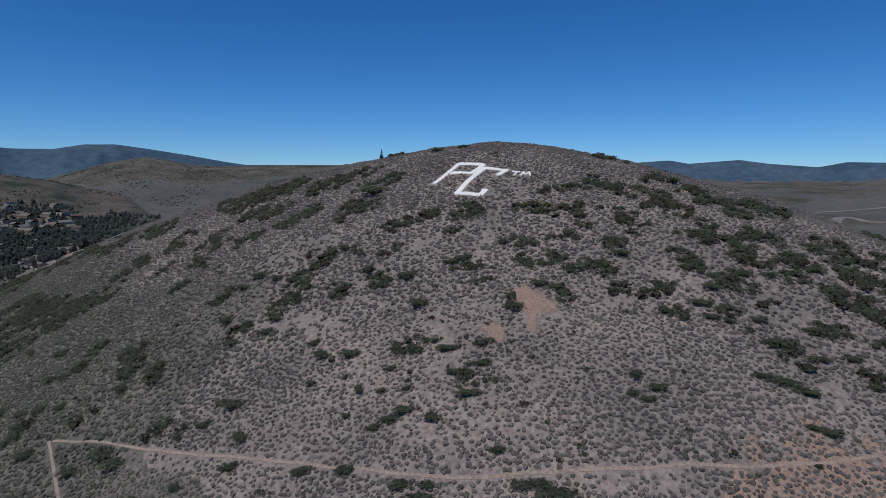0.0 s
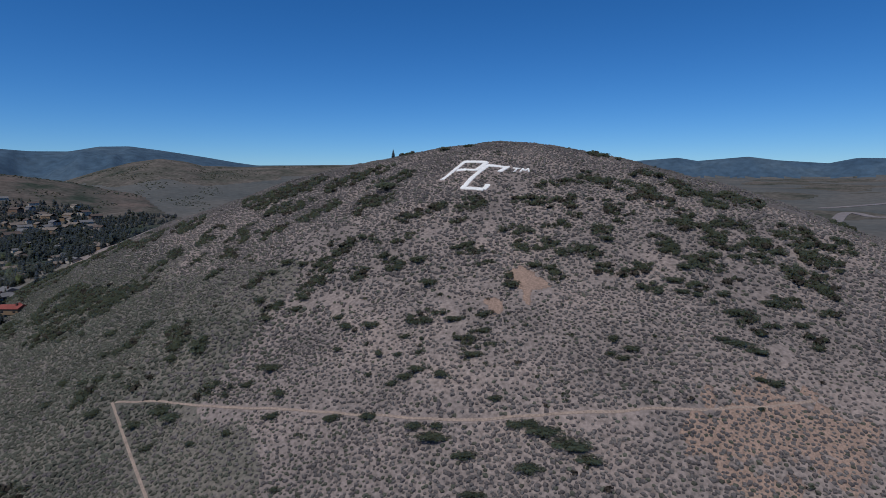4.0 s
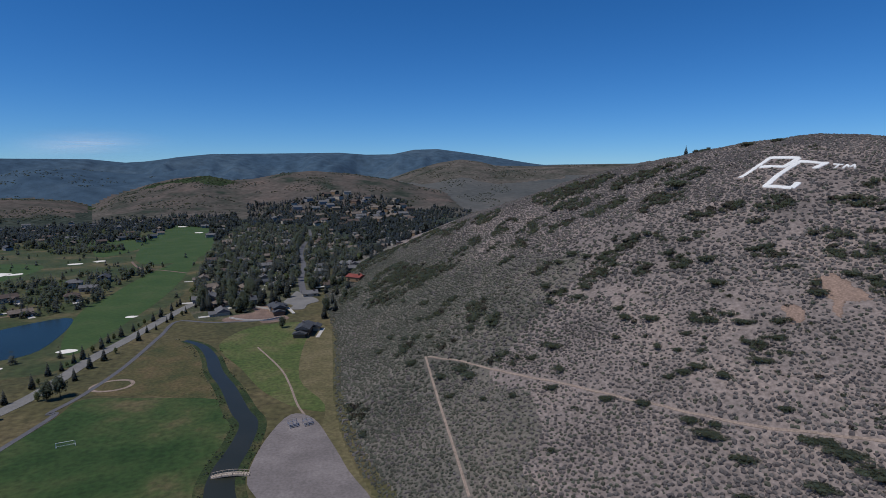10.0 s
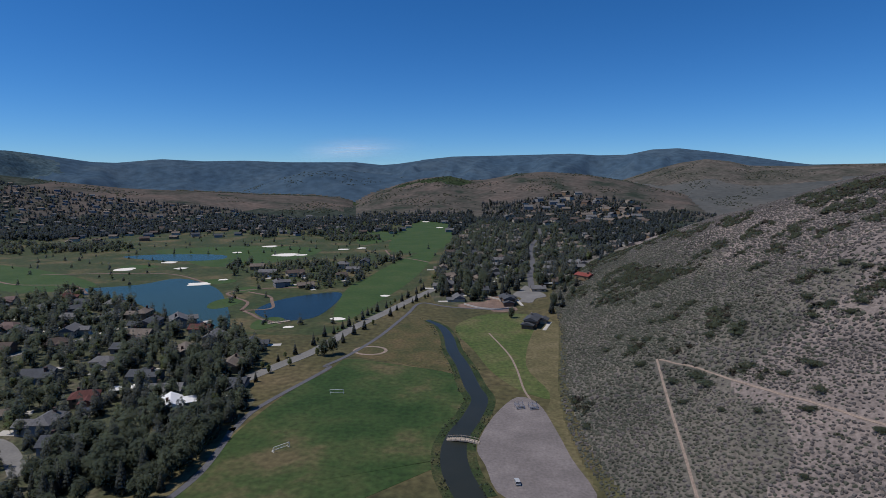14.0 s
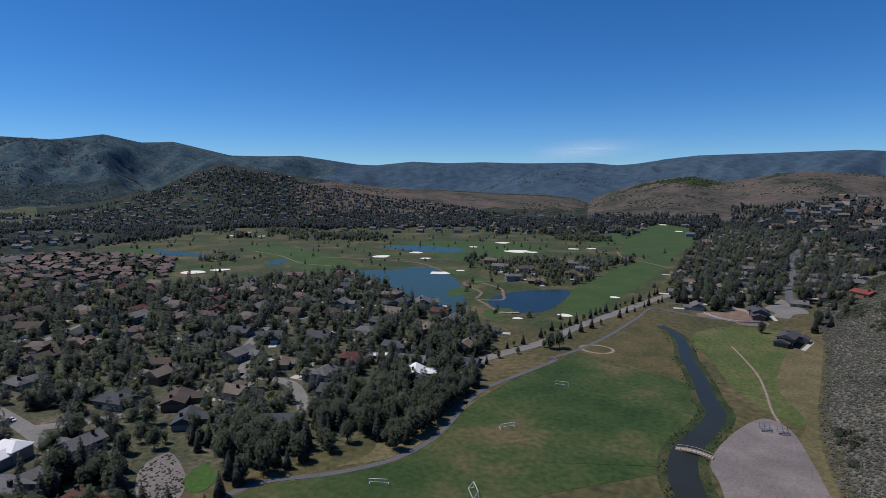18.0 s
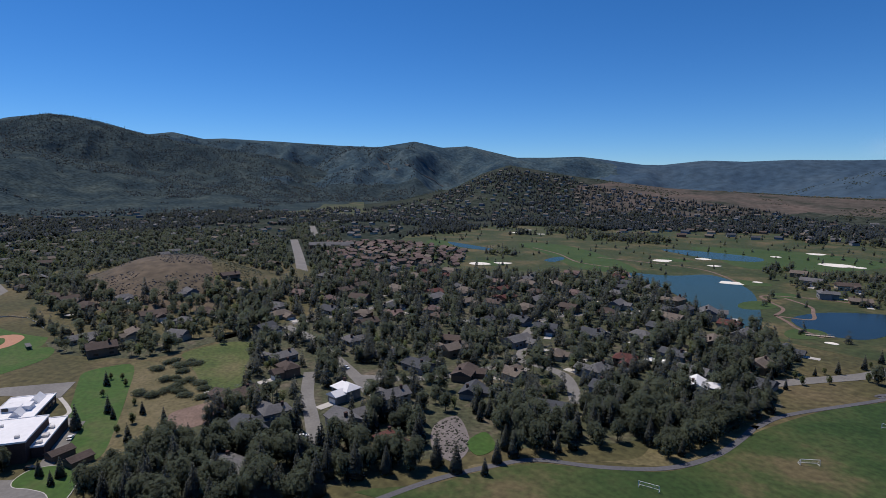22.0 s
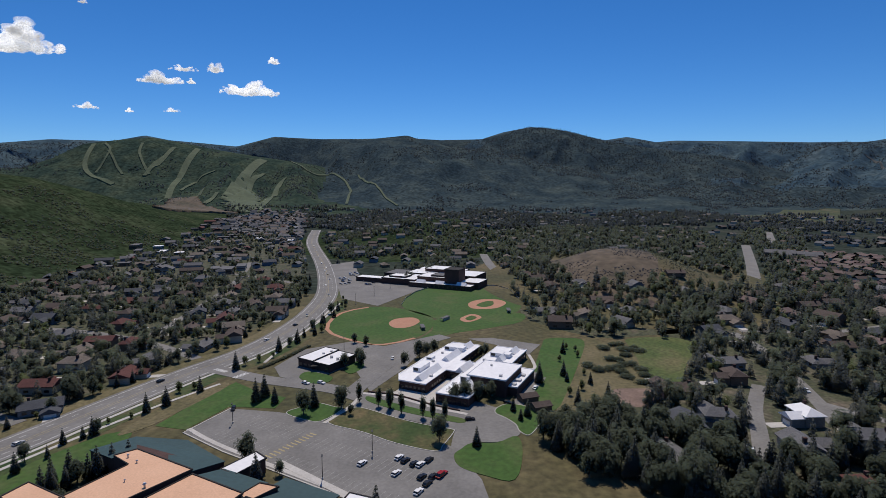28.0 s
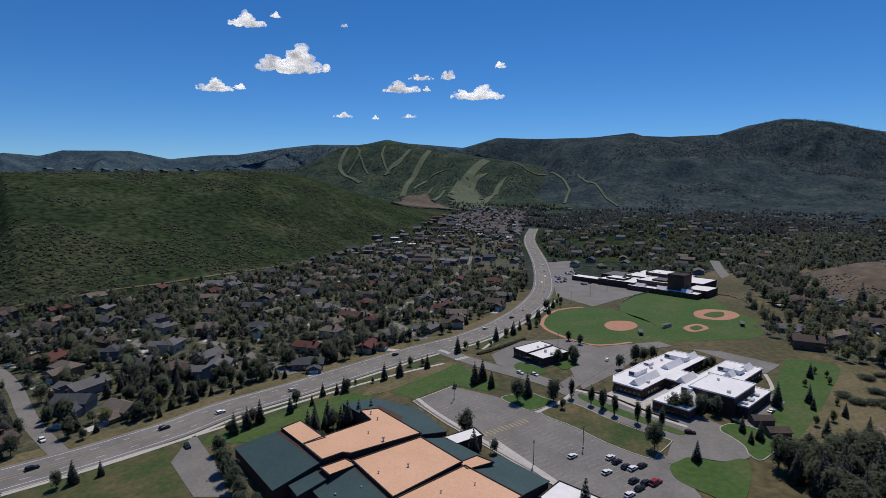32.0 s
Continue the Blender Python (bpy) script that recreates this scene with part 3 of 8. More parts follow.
def ribbon_bm(pts, width, z, steps=6, follow=False, thick=0.3, offset=0.0):
    line = np.array(catmull(pts, steps))
    d = np.gradient(line, axis=0)
    d /= np.linalg.norm(d, axis=1)[:, None] + 1e-9
    side = np.stack([-d[:, 1], d[:, 0]], 1)
    w = np.broadcast_to(np.asarray(width, float) if np.ndim(width) == 0 else np.interp(np.linspace(0, 1, len(line)), np.linspace(0, 1, len(width)), width), (len(line),))[:, None]
    a, b = line + side * (w / 2 + offset), line - side * (w / 2 - offset)
    za = land(a[:, 0], a[:, 1]) + z if follow else np.full(len(line), z)
    zb = land(b[:, 0], b[:, 1]) + z if follow else za
    bm = bm_new()
    rows = [[bm.verts.new((*p, h)) for p, h in ((a[i], za[i]), (b[i], zb[i]), (b[i], zb[i] - thick), (a[i], za[i] - thick))] for i in range(len(line))]
    for q, s in zip(rows, rows[1:]):
        for k in range(4):
            bm.faces.new((q[k], q[(k + 1) % 4], s[(k + 1) % 4], s[k]))
    bm.faces.new(rows[0])
    bm.faces.new(rows[-1][::-1])
    bmesh.ops.recalc_face_normals(bm, faces=bm.faces)
    return bm


def ribbon(name, pts, width, z, mat, label, category, kind="structure", **more):
    return tagged(part(name, ribbon_bm(pts, width, z, **more), mat), label, category, kind=kind)


PLAN = {
    "soccer_field": [(-167, 67), (-165, 90), (-162, 114), (-156, 131), (-139, 149), (-123, 170), (-119, 194), (-121, 222), (-122, 239), (-117, 284), (-105, 323), (-99, 346), (-66, 338), (-29, 325), (-17, 301), (-15, 285), (-23, 252), (-24, 233), (-22, 210), (-19, 198), (-21, 208), (-22, 218)],
    "path": [(-167, 53), (-168, 87), (-164, 115), (-158, 133), (-140, 150), (-125, 171), (-120, 195), (-122, 219), (-126, 240), (-125, 239), (-124, 266), (-107, 325), (-110, 331), (-101, 354), (-90, 401), (-81, 470), (-75, 514), (-44, 500), (12, 493)],
    "stream": [(-61, 451), (-48, 433), (-39, 405), (-33, 372), (-24, 341), (-16, 305), (-11, 287), (-14, 264), (-19, 244), (-20, 228), (-17, 210), (-10, 192)],
    "gravel_lot": [(9, 292), (20, 284), (26, 255), (30, 228), (35, 194), (3, 194), (-6, 218), (-10, 235), (-3, 267)],
    "lot_track": [(-9, 417), (5, 368), (10, 337), (13, 305), (16, 290)],
    "marsh": [(-99, 357), (-67, 343), (-30, 331), (-40, 398), (-58, 440), (-73, 451), (-89, 406)],
    "road_main": [(-152, 297), (-140, 328), (-126, 364), (-116, 421), (-101, 474), (-82, 546), (-55, 629)],
    "lake": [(-452, 537), (-401, 571), (-377, 614), (-311, 570), (-261, 499), (-213, 409), (-237, 415), (-286, 442), (-354, 493), (-399, 511)],
    "pond": [(-219, 470), (-211, 520), (-170, 556), (-157, 523), (-156, 456), (-173, 438), (-192, 439)],
    "pond_far": [(-564, 775), (-524, 808), (-429, 814), (-406, 769), (-464, 746)],
    "pond_west": [(-854, 552), (-793, 557), (-724, 554), (-712, 536), (-782, 524)],
    "pond_small": [(-582, 535), (-595, 577), (-575, 569), (-561, 534)],
    "fairway": [(-128, 441), (-114, 532), (-104, 618), (-100, 752), (-108, 944), (-146, 777), (-158, 643), (-164, 576), (-146, 467)],
    "fairway_far": [(-175, 878), (-95, 949), (-130, 1411), (-221, 1528), (-218, 1152)],
    "golf": [(-610, 331), (-1028, 570), (-1091, 864), (-754, 1074), (-263, 1511), (-123, 1413), (-92, 876), (-81, 710), (-96, 554), (-120, 414), (-186, 396), (-212, 406), (-318, 531), (-441, 520), (-546, 403)],
    "road_w": [(-1049, 326), (-787, 248), (-596, 188)],
    "road_w2": [(-1338, 467), (-1057, 374)],
    "street_a": [(-423, 113), (-383, 118), (-338, 116), (-290, 112), (-262, 108)],
    "street_b": [(-311, 92), (-276, 78), (-247, 70), (-220, 62)],
    "street_d": [(87, 1315), (78, 1151), (57, 1018), (46, 897), (44, 790), (35, 682), (33, 596)],
    "street_e": [(-846, -114), (-739, -94), (-648, -72), (-572, -51), (-526, -36), (-491, -25)],
    "highway": [(-42, -268), (-64, -262), (-89, -255), (-121, -249), (-148, -248), (-184, -240), (-229, -232), (-274, -223), (-320, -211), (-379, -209), (-454, -219), (-539, -244), (-695, -312), (-968, -445), (-1217, -541)],
    "school_road": [(-286, -220), (-273, -177), (-266, -135), (-258, -116), (-244, -87), (-237, -63), (-232, -47)],
    "school_drive": [(-264, -121), (-306, -116), (-351, -107), (-377, -91)],
    "parking_main": [(-204, -178), (-232, -172), (-232, -147), (-226, -119), (-220, -90), (-212, -60), (-188, -45), (-172, -40), (-161, -74), (-176, -112), (-191, -151)],
    "parking_lawn": [(-224.5, -119), (-234.7, -117), (-243.5, -113), (-242.7, -106), (-235.6, -90.6), (-230.6, -76), (-228, -63), (-225, -61.5), (-211.7, -64), (-206.5, -66), (-210.7, -84), (-218.5, -101)],
    "lawn_b": [(-231.5, -143), (-239, -139.7), (-246, -134.4), (-243, -124), (-241, -118.5), (-226, -123), (-226, -131)],
    "lawn_c": [(-204.6, -58), (-210, -56), (-216, -52.5), (-218.5, -42), (-226, -34), (-212, -31), (-190, -33), (-191, -44), (-196, -54.5)],
    "loop": [(-225, -61), (-240, -58), (-256, -46), (-249, -44.5), (-244, -39.5), (-238, -34.5), (-231, -32.5), (-226, -34), (-219, -42), (-216.5, -52), (-206, -59)],
    "school_lawn": [(-383, -21), (-366, -24), (-343, -26), (-315, -28), (-303, -25), (-278, -31), (-264, -27), (-258, -17), (-286, -10), (-325, -3), (-381, 5), (-388, -8)],
    "playground": [(-374, -75), (-379, -59), (-368, -25), (-344, -32), (-361, -53)],
    "ball_field_a": [(-381, -182), (-433, -190), (-463, -162), (-435, -114), (-383, -107), (-350, -129), (-356, -154)],
    "infield_a": [(-405, -144), (-424, -142), (-432, -126), (-417, -116), (-395, -121), (-390, -134)],
    "ball_field_b": [(-472, -148), (-558, -140), (-580, -72), (-514, -45), (-459, -46), (-402, -77), (-428, -108)],
    "infield_b": [(-490, -94), (-512, -83), (-515, -62), (-497, -52), (-469, -62), (-464, -86)],
    "infield_c": [(-429, -91), (-452, -82), (-439, -70), (-417, -81)],
    "hs_lot": [(-702, -303), (-734, -283), (-592, -226), (-584, -174), (-568, -142), (-465, -168), (-490, -211)],
    "lib_lot": [(-293, -180), (-330, -177), (-353, -153), (-346, -128), (-305, -136), (-272, -151), (-278, -169)],
    "middle_drive": [(-305, -136), (-346, -128), (-382, -96), (-301, -104), (-265, -112)],
    "rec_drive": [(-124, -236), (-111, -202), (-101, -182), (-94, -193), (-104, -222), (-117, -232)],
    "rec_lawn": [(-55, -239), (-69, -232), (-109, -231), (-95, -198), (-72, -187)],
    "open_field": [(-393, 35), (-402, 67), (-384, 80), (-347, 64), (-300, 49), (-298, 33), (-331, 33), (-366, 35)],
    "park_strip": [(-255, -45), (-261, -40), (-259.5, -31), (-250, -23), (-229, -28), (-231, -32.8), (-238, -35), (-244.3, -40), (-249, -45)],
    "dry_patch": [(-289, 13), (-294, 24), (-293, 37), (-272, 32), (-269, 12)],
    "construction": [(-40, 506), (-30, 497), (-12, 500), (-6, 486), (10, 489), (15, 500), (6, 520), (10, 540), (-6, 553), (-17, 545), (-14, 528), (-31, 521)],
    "cul_de_sac": [(12, 562), (20, 545), (17, 530), (29, 527), (34, 545), (45, 556), (42, 575), (33, 588), (27, 612), (20, 588)],
    "clearing": [(-164, 104), (-160, 124), (-144, 152), (-125, 175), (-122, 208), (-121, 242), (-132, 225), (-140, 187), (-137, 166), (-156, 132), (-169, 110)],
}


def shrink(pts, f, c=None):
    """A plan drawn smaller about its middle."""
    c = np.mean(pts, 0) if c is None else c
    return [tuple(np.array(c) + (np.array(p) - c) * f) for p in pts]


INFIELD_B = tuple(np.mean(PLAN["infield_b"], 0))
for k in ("infield_a", "infield_b", "infield_c"):
    PLAN[k] = shrink(PLAN[k], 0.8)


def inside(pts, x, y):
    x, y = np.asarray(x, float), np.asarray(y, float)
    p = np.array(pts, float)
    hit = np.zeros(x.shape, bool)
    for (x0, y0), (x1, y1) in zip(p, np.roll(p, -1, 0)):
        cross = ((y0 > y) != (y1 > y)) & (x < (x1 - x0) * (y - y0) / ((y1 - y0) or 1e-9) + x0)
        hit ^= cross
    return hit


def near_line(pts, x, y, d):
    x, y = np.asarray(x, float), np.asarray(y, float)
    p = np.array(pts, float)
    best = np.full(x.shape, 1e9)
    for (x0, y0), (x1, y1) in zip(p, p[1:]):
        L = (x1 - x0) ** 2 + (y1 - y0) ** 2
        t = np.clip(((x - x0) * (x1 - x0) + (y - y0) * (y1 - y0)) / L, 0, 1)
        best = np.minimum(best, np.hypot(x - x0 - t * (x1 - x0), y - y0 - t * (y1 - y0)))
    return best < d

# ---------------------------------------------------------------- valley surfaces
M["dry_lawn"] = shader("dry_lawn", [(0.03, 0.058, 0.016), (0.046, 0.070, 0.021), (0.085, 0.082, 0.035), (0.14, 0.11, 0.055)], 0.045, spread=0.34, fine=0.5, fine_amount=0.25)
M["bank"] = shader("reedy_bank", [(0.018, 0.032, 0.011), (0.03, 0.046, 0.015), (0.075, 0.066, 0.03)], 0.06, spread=0.4, fine=0.8, fine_amount=0.4, bump=0.3)
patch("golf_rough", PLAN["golf"], 0.05, M["rough"], "golf course rough with dry tan patches", "grass")
patch("fairway", PLAN["fairway"], 0.10, M["fairway"], "mown green golf fairway beside the road", "grass")
patch("fairway", PLAN["fairway_far"], 0.108, M["fairway"], "far mown green golf fairway between trees", "grass")
for k, pts in enumerate(([(-128, 262), (-150, 300), (-160, 360), (-200, 400), (-250, 412), (-360, 485), (-450, 510), (-600, 330), (-640, 250), (-560, 150), (-420, 62), (-320, 60), (-240, -8), (-190, 20), (-182, 105), (-150, 172)], [(-60, -290), (-190, -264), (-330, -238), (-470, -248), (-720, -348), (-1000, -482), (-1240, -625), (-1150, -740), (-788, -612), (-600, -585), (-430, -548), (-300, -540), (-178, -540), (-60, -520)], [(-72, 555), (-20, 520), (20, 572), (72, 606), (108, 700), (136, 900), (116, 1290), (-58, 1390), (-88, 1000)], [(-395, 12), (-440, -35), (-520, -48), (-620, -62), (-640, -10), (-590, 60), (-560, 145), (-440, 105), (-405, 50)])):
    patch("garden_ground", pts, 0.03, M["garden"], "garden ground and lawns between houses, coloured dark for tree shade", "ground")
patch("soccer_field", PLAN["soccer_field"], 0.08, M["turf"], "mown green sports field with worn spots", "grass")
patch("marsh", PLAN["marsh"], 0.06, M["marsh"], "dry orange-brown marsh beside the stream", "grass")
patch("meadow", [(-36, 432), (-10, 478), (40, 470), (38, 400), (33, 300), (15, 298), (-4, 328), (-18, 372)], 0.055, M["meadow"], "green and tan meadow between stream and hill", "grass")
patch("gravel_lot", PLAN["gravel_lot"], 0.10, M["gravel"], "pale grey gravel lot at the foot of the hill", "gravel lot")
patch("lake", PLAN["lake"], 0.12, M["water"], "blue-green golf course lake", "water")
for k in ("pond", "pond_far", "pond_west", "pond_small"):
    patch("pond", PLAN[k], 0.12, M["water"] if k != "pond" else M["pond_water"], "small dark blue pond on the golf course", "water")
ribbon("stream_bank", PLAN["stream"], (7, 11, 14, 15, 17, 17, 18, 19, 20, 20), 0.085, M["bank"], "dark green reedy bank beside the stream", "grass")
ribbon("stream", PLAN["stream"], (3, 6, 8, 8, 9, 9, 10, 11, 12, 12), 0.12, M["stream_water"], "narrow winding dark stream along the sports field", "water")
ribbon("path", PLAN["path"], 3.0, 0.14, M["asphalt_dark"], "paved grey footpath curving round the sports field", "path")
ribbon("dirt_track", PLAN["lot_track"], 1.2, 0.09, M["trail_soil"], "narrow pale dirt track across the meadow", "path")
ribbon("road", PLAN["road_main"], 9, 0.16, M["asphalt"], "two-lane grey asphalt road beside the golf course", "road")
for k, w in (("road_w", 14), ("road_w2", 14), ("street_a", 7.5), ("street_b", 7), ("street_e", 12)):
    ribbon("street", PLAN[k], w, 0.16, M["asphalt"], "grey residential asphalt street", "road")
ribbon("street", PLAN["street_d"], 7, 0.16, M["asphalt_dark"], "dark residential street between houses and trees", "road")
ribbon("highway", PLAN["highway"], 22, 0.16, M["asphalt"], "wide grey asphalt highway into town", "road")
ribbon("school_road", PLAN["school_road"], 11, 0.18, M["asphalt"], "grey asphalt road in front of the school", "road")
ribbon("school_road", PLAN["school_drive"], 10, 0.20, M["asphalt"], "grey asphalt drive beside the school", "road")
patch("parking_lot", PLAN["parking_main"], 0.14, M["asphalt"], "large grey asphalt parking lot", "parking lot", False)
patch("lawn", PLAN["parking_lawn"], 0.24, M["dry_lawn"], "green lawn strip with a dry patch", "grass")
patch("lawn", PLAN["lawn_b"], 0.24, M["lawn"], "small green lawn beside the parking lot", "grass")
patch("lawn", PLAN["lawn_c"], 0.24, M["lawn"], "green lawn beside the turning loop", "grass")
patch("turning_loop", PLAN["loop"], 0.22, M["asphalt"], "round grey asphalt turning loop", "road")
patch("lawn", PLAN["school_lawn"], 0.085, M["lawn"], "long green school lawn", "grass")
patch("playground", PLAN["playground"], 0.14, M["asphalt"], "grey asphalt school playground", "playground", False)
for k in ("ball_field_a", "ball_field_b"):
    patch("ball_field", PLAN[k], 0.08, M["lawn"], "green baseball outfield", "sports field")
for k in ("infield_a", "infield_b", "infield_c"):
    patch("infield", PLAN[k], 0.14, M["infield"], "red-orange clay baseball infield", "sports field")
for k in ("hs_lot", "lib_lot", "middle_drive"):
    patch("parking_lot", PLAN[k], 0.13, M["asphalt"], "grey asphalt school parking lot", "parking lot", False)
patch("driveway", PLAN["rec_drive"], 0.15, M["asphalt"], "grey asphalt driveway off the highway", "driveway", False)
patch("lawn", PLAN["rec_lawn"], 0.07, M["dry_lawn"], "green lawn with dry spots beside the highway", "grass")
patch("meadow", PLAN["open_field"], 0.06, M["meadow"], "open green meadow among the houses", "grass")
patch("lawn", PLAN["park_strip"], 0.26, M["lawn"], "green lawn with sheds beside the turning loop", "grass")
patch("school_forecourt", [(-262, -118), (-243, -114), (-227, -61), (-240, -56), (-256, -46), (-263, -58), (-258, -80), (-268, -100)], 0.19, M["asphalt"], "grey asphalt drop-off drive before the school", "road", False)
patch("island", [(-257, -112), (-258, -109), (-252, -95), (-245, -76), (-240, -60), (-237, -57.5), (-235, -61), (-238.5, -75), (-244, -92.5), (-251.5, -108)], 0.30, M["lawn"], "narrow dry grass island planted with poplars", "grass")
ribbon("pavement", [(-262, -115), (-260, -97), (-251, -77), (-245, -58)], 2.4, 0.30, M["concrete"], "pale concrete pavement before the school", "pavement")
ribbon("low_wall", [(-264, -113), (-262, -97), (-253, -77), (-248, -62)], 0.5, 0.9, M["brick"], "low dark brick wall before the school", "wall", thick=1.0)
patch("bare_ground", PLAN["dry_patch"], 0.09, M["dirt"], "bare brown ground beside the meadow", "ground")
patch("building_site", PLAN["construction"], 0.10, M["dirt"], "bare red-brown building site", "ground")
patch("cul_de_sac", PLAN["cul_de_sac"], 0.19, M["asphalt"], "pale asphalt turning circle between houses", "road")

# verges, lawns and garden beds by the highway and the school
ribbon("verge", PLAN["highway"][:12], 13, 0.045, M["dry_lawn"], "green roadside verge along the highway", "grass", offset=-17.5)
ribbon("verge", PLAN["highway"][:11], 9, 0.046, M["dry_grass"], "dry tan roadside verge along the highway", "grass", offset=15.5)
patch("lawn", [(-207, -179), (-208, -195), (-242, -193), (-266, -189), (-255, -170), (-250, -152), (-236, -151), (-234, -174)], 0.11, M["lawn"], "green lawn between highway and parking lot", "grass", False)
patch("garden_bed", [(-197, -205), (-228, -206), (-262, -197), (-259, -190), (-226, -194), (-208, -197)], 0.13, M["dry_grass"], "dry tan garden bed with shrubs beside the highway", "garden bed")
patch("lawn", [(-279, -158), (-289, -157), (-284, -141), (-275, -139), (-271, -147)], 0.24, M["lawn"], "small green lawn before the office", "grass")
patch("lawn", [(-297, -138), (-313, -135), (-304, -128), (-290, -131)], 0.24, M["lawn"], "small green lawn beside the office", "grass")
patch("lawn", [(-125, -228), (-190, -214), (-200, -200), (-180, -196), (-160, -196), (-140, -205), (-128, -215)], 0.07, M["lawn"], "green lawn behind the sports centre", "grass")
patch("lawn", [(-430, -40), (-400, -70), (-385, -88), (-350, -112), (-390, -104), (-430, -105), (-460, -45)], 0.065, M["lawn"], "green grass between ball field and school", "grass")
patch("lawn", [(-560, -96), (-548, -88), (-570, -55), (-610, -62), (-620, -85)], 0.075, M["lawn"], "bright green lawn beside the high school", "grass")
patch("dry_bank", PLAN["clearing"], 0.065, M["dry_grass"], "dry tan grass bank above the footpath", "grass")
patch("dry_bank", [(38, 470), (48, 420), (42, 340), (38, 270), (42, 205), (30, 215), (22, 262), (27, 300), (16, 345), (24, 420)], 0.06, M["dry_grass"], "dry tan strip along the foot of the hill", "grass")
patch("dry_bank", [(-388, 4), (-375, 24), (-356, 34), (-330, 34), (-296, 34), (-270, 14), (-258, -16), (-286, -10), (-330, -2)], 0.075, M["dry_grass"], "dry tan grass beside the meadow", "grass")
for pts in ([(-232, 470), (-240, 500), (-262, 520), (-280, 540), (-262, 560), (-230, 575), (-200, 575)], [(-232, 470), (-215, 455), (-200, 440), (-178, 428)], [(-232, 468), (-208, 478), (-218, 505), (-232, 530), (-262, 548)], [(-420, 520), (-470, 560), (-540, 560), (-620, 600), (-700, 620)], [(-330, 590), (-400, 640), (-470, 640), (-560, 620)], [(-100, 770), (-130, 800), (-165, 830), (-190, 900)]):
    ribbon("cart_path", pts, 3.0, 0.17, M["dirt"], "pale tan golf cart path", "path")
for x, y, a, b in ((-260, 495, 14, 24), (-190, 428, 12, 20), (-322, 600, 20, 16), (-480, 690, 26, 16), (-390, 905, 30, 18), (-160, 1330, 26, 30), (-600, 452, 26, 18), (-268, 560, 12, 16)):
    patch("putting_green", [(x + a * math.cos(q) * (1 + 0.15 * math.sin(3 * q)), y + b * math.sin(q)) for q in [k * 0.785 for k in range(8)]], 0.15, M["fairway"], "smooth light green putting green", "grass")
for pts in ([(-440, 560), (-560, 640), (-700, 690), (-760, 640), (-620, 580), (-500, 520)], [(-380, 700), (-480, 780), (-560, 860), (-420, 930), (-300, 900), (-300, 780)], [(-620, 340), (-800, 520), (-900, 560), (-880, 520), (-700, 430)], [(-240, 960), (-300, 1100), (-420, 1250), (-330, 1330), (-200, 1200)]):
    patch("fairway", pts, 0.09, M["fairway"], "mown green golf fairway", "grass")
ring = [(-89 + 11 * math.cos(k * 0.7), 365 + 9 * math.sin(k * 0.7)) for k in range(10)]
ribbon("dirt_ring", ring, 2.2, 0.11, M["trail_soil"], "circular pale dirt track in the marsh", "path")
patch("rock_garden", [(-209, 116), (-211, 130), (-190, 122), (-178, 112), (-176, 103), (-191, 103)], 0.12, M["gravel"], "pale rock garden with planted borders", "garden")
patch("lawn", [(-186, 118), (-190, 131), (-176, 126), (-174, 115)], 0.13, M["lawn"], "small bright green back lawn", "grass")

patch("pasture", [(-1936, 505), (-2825, 1056), (-2508, 1331), (-1836, 1018), (-1603, 628)], 0.4, M["rough"], "far open green pasture below the mountains", "grass")

ribbon("foot_road", [(-172, -561), (-210, -555), (-266, -561), (-315, -557), (-368, -559), (-434, -564), (-549, -584), (-684, -616), (-774, -627)], 4.0, 0.6, M["dry_grass"], "pale narrow road along the foot of the hill", "road", follow=True, steps=12)

for pts, w in (([(1962, 398), (2093, 336), (2347, 274)], 22), ([(356, 106), (1761, 311), (1777, 243), (1785, 215)], 26)):
    ribbon("far_road", pts, w, 1.5, M["gravel"], "pale far road across the dry plain", "road", follow=True, steps=12, thick=4)

# ---------------------------------------------------------------- the letter hill: trails, bare ground, letters
TRAIL_UP = [(80.6, 286.6), (89.7, 265.2), (96.3, 244.4), (104.3, 221.8), (110.6, 207.0), (117.8, 192.3), (124.9, 178.9), (131.3, 165.7), (136.8, 152.7), (142.4, 142.9), (148.1, 135.7), (156.2, 126.8), (165.9, 115.4), (176.4, 104.6), (184.8, 96.0), (192.2, 85.6), (203.0, 75.1), (212.2, 66.6), (222.7, 58.3)]
TRAIL_DOWN = [(79.9, 288.5), (77.8, 272.8), (75.5, 256.4), (71.3, 224.4), (68.4, 200.0), (66.2, 180.7)]
BARE_A = [(207.9, 171.3), (213.1, 169.9), (213.5, 164.9), (211.5, 153.4), (208.8, 151.7), (203.6, 155.4), (197.6, 152.4), (195.9, 154.0), (199.6, 158.6), (201.3, 163.6)]
BARE_B = [(187.0, 168.5), (190.2, 166.5), (191.0, 161.3), (187.7, 157.7), (184.5, 159.3), (184.4, 164.2)]
BARE_LINES = [[(158.5, 236.5), (153.6, 223.1), (143.4, 211.4)], [(181.8, 229.7), (200.8, 229.7), (223.8, 217.1), (237.2, 211.8)], [(179.7, 187.1), (174.9, 171.3), (167.6, 167.0)], [(173.8, 300.6), (184.7, 286.9), (197.3, 271.4)], [(221.4, 141.9), (228.4, 136.7), (228.9, 128.3)], [(211.5, 192.9), (236.8, 204.7), (253.4, 214.9)], [(249.5, 135.9), (253.6, 120.1)], [(264.0, 94.0), (253.5, 87.8), (266.1, 85.6)], [(161.0, 217.1), (154.5, 195.0), (149.0, 188.1)]]
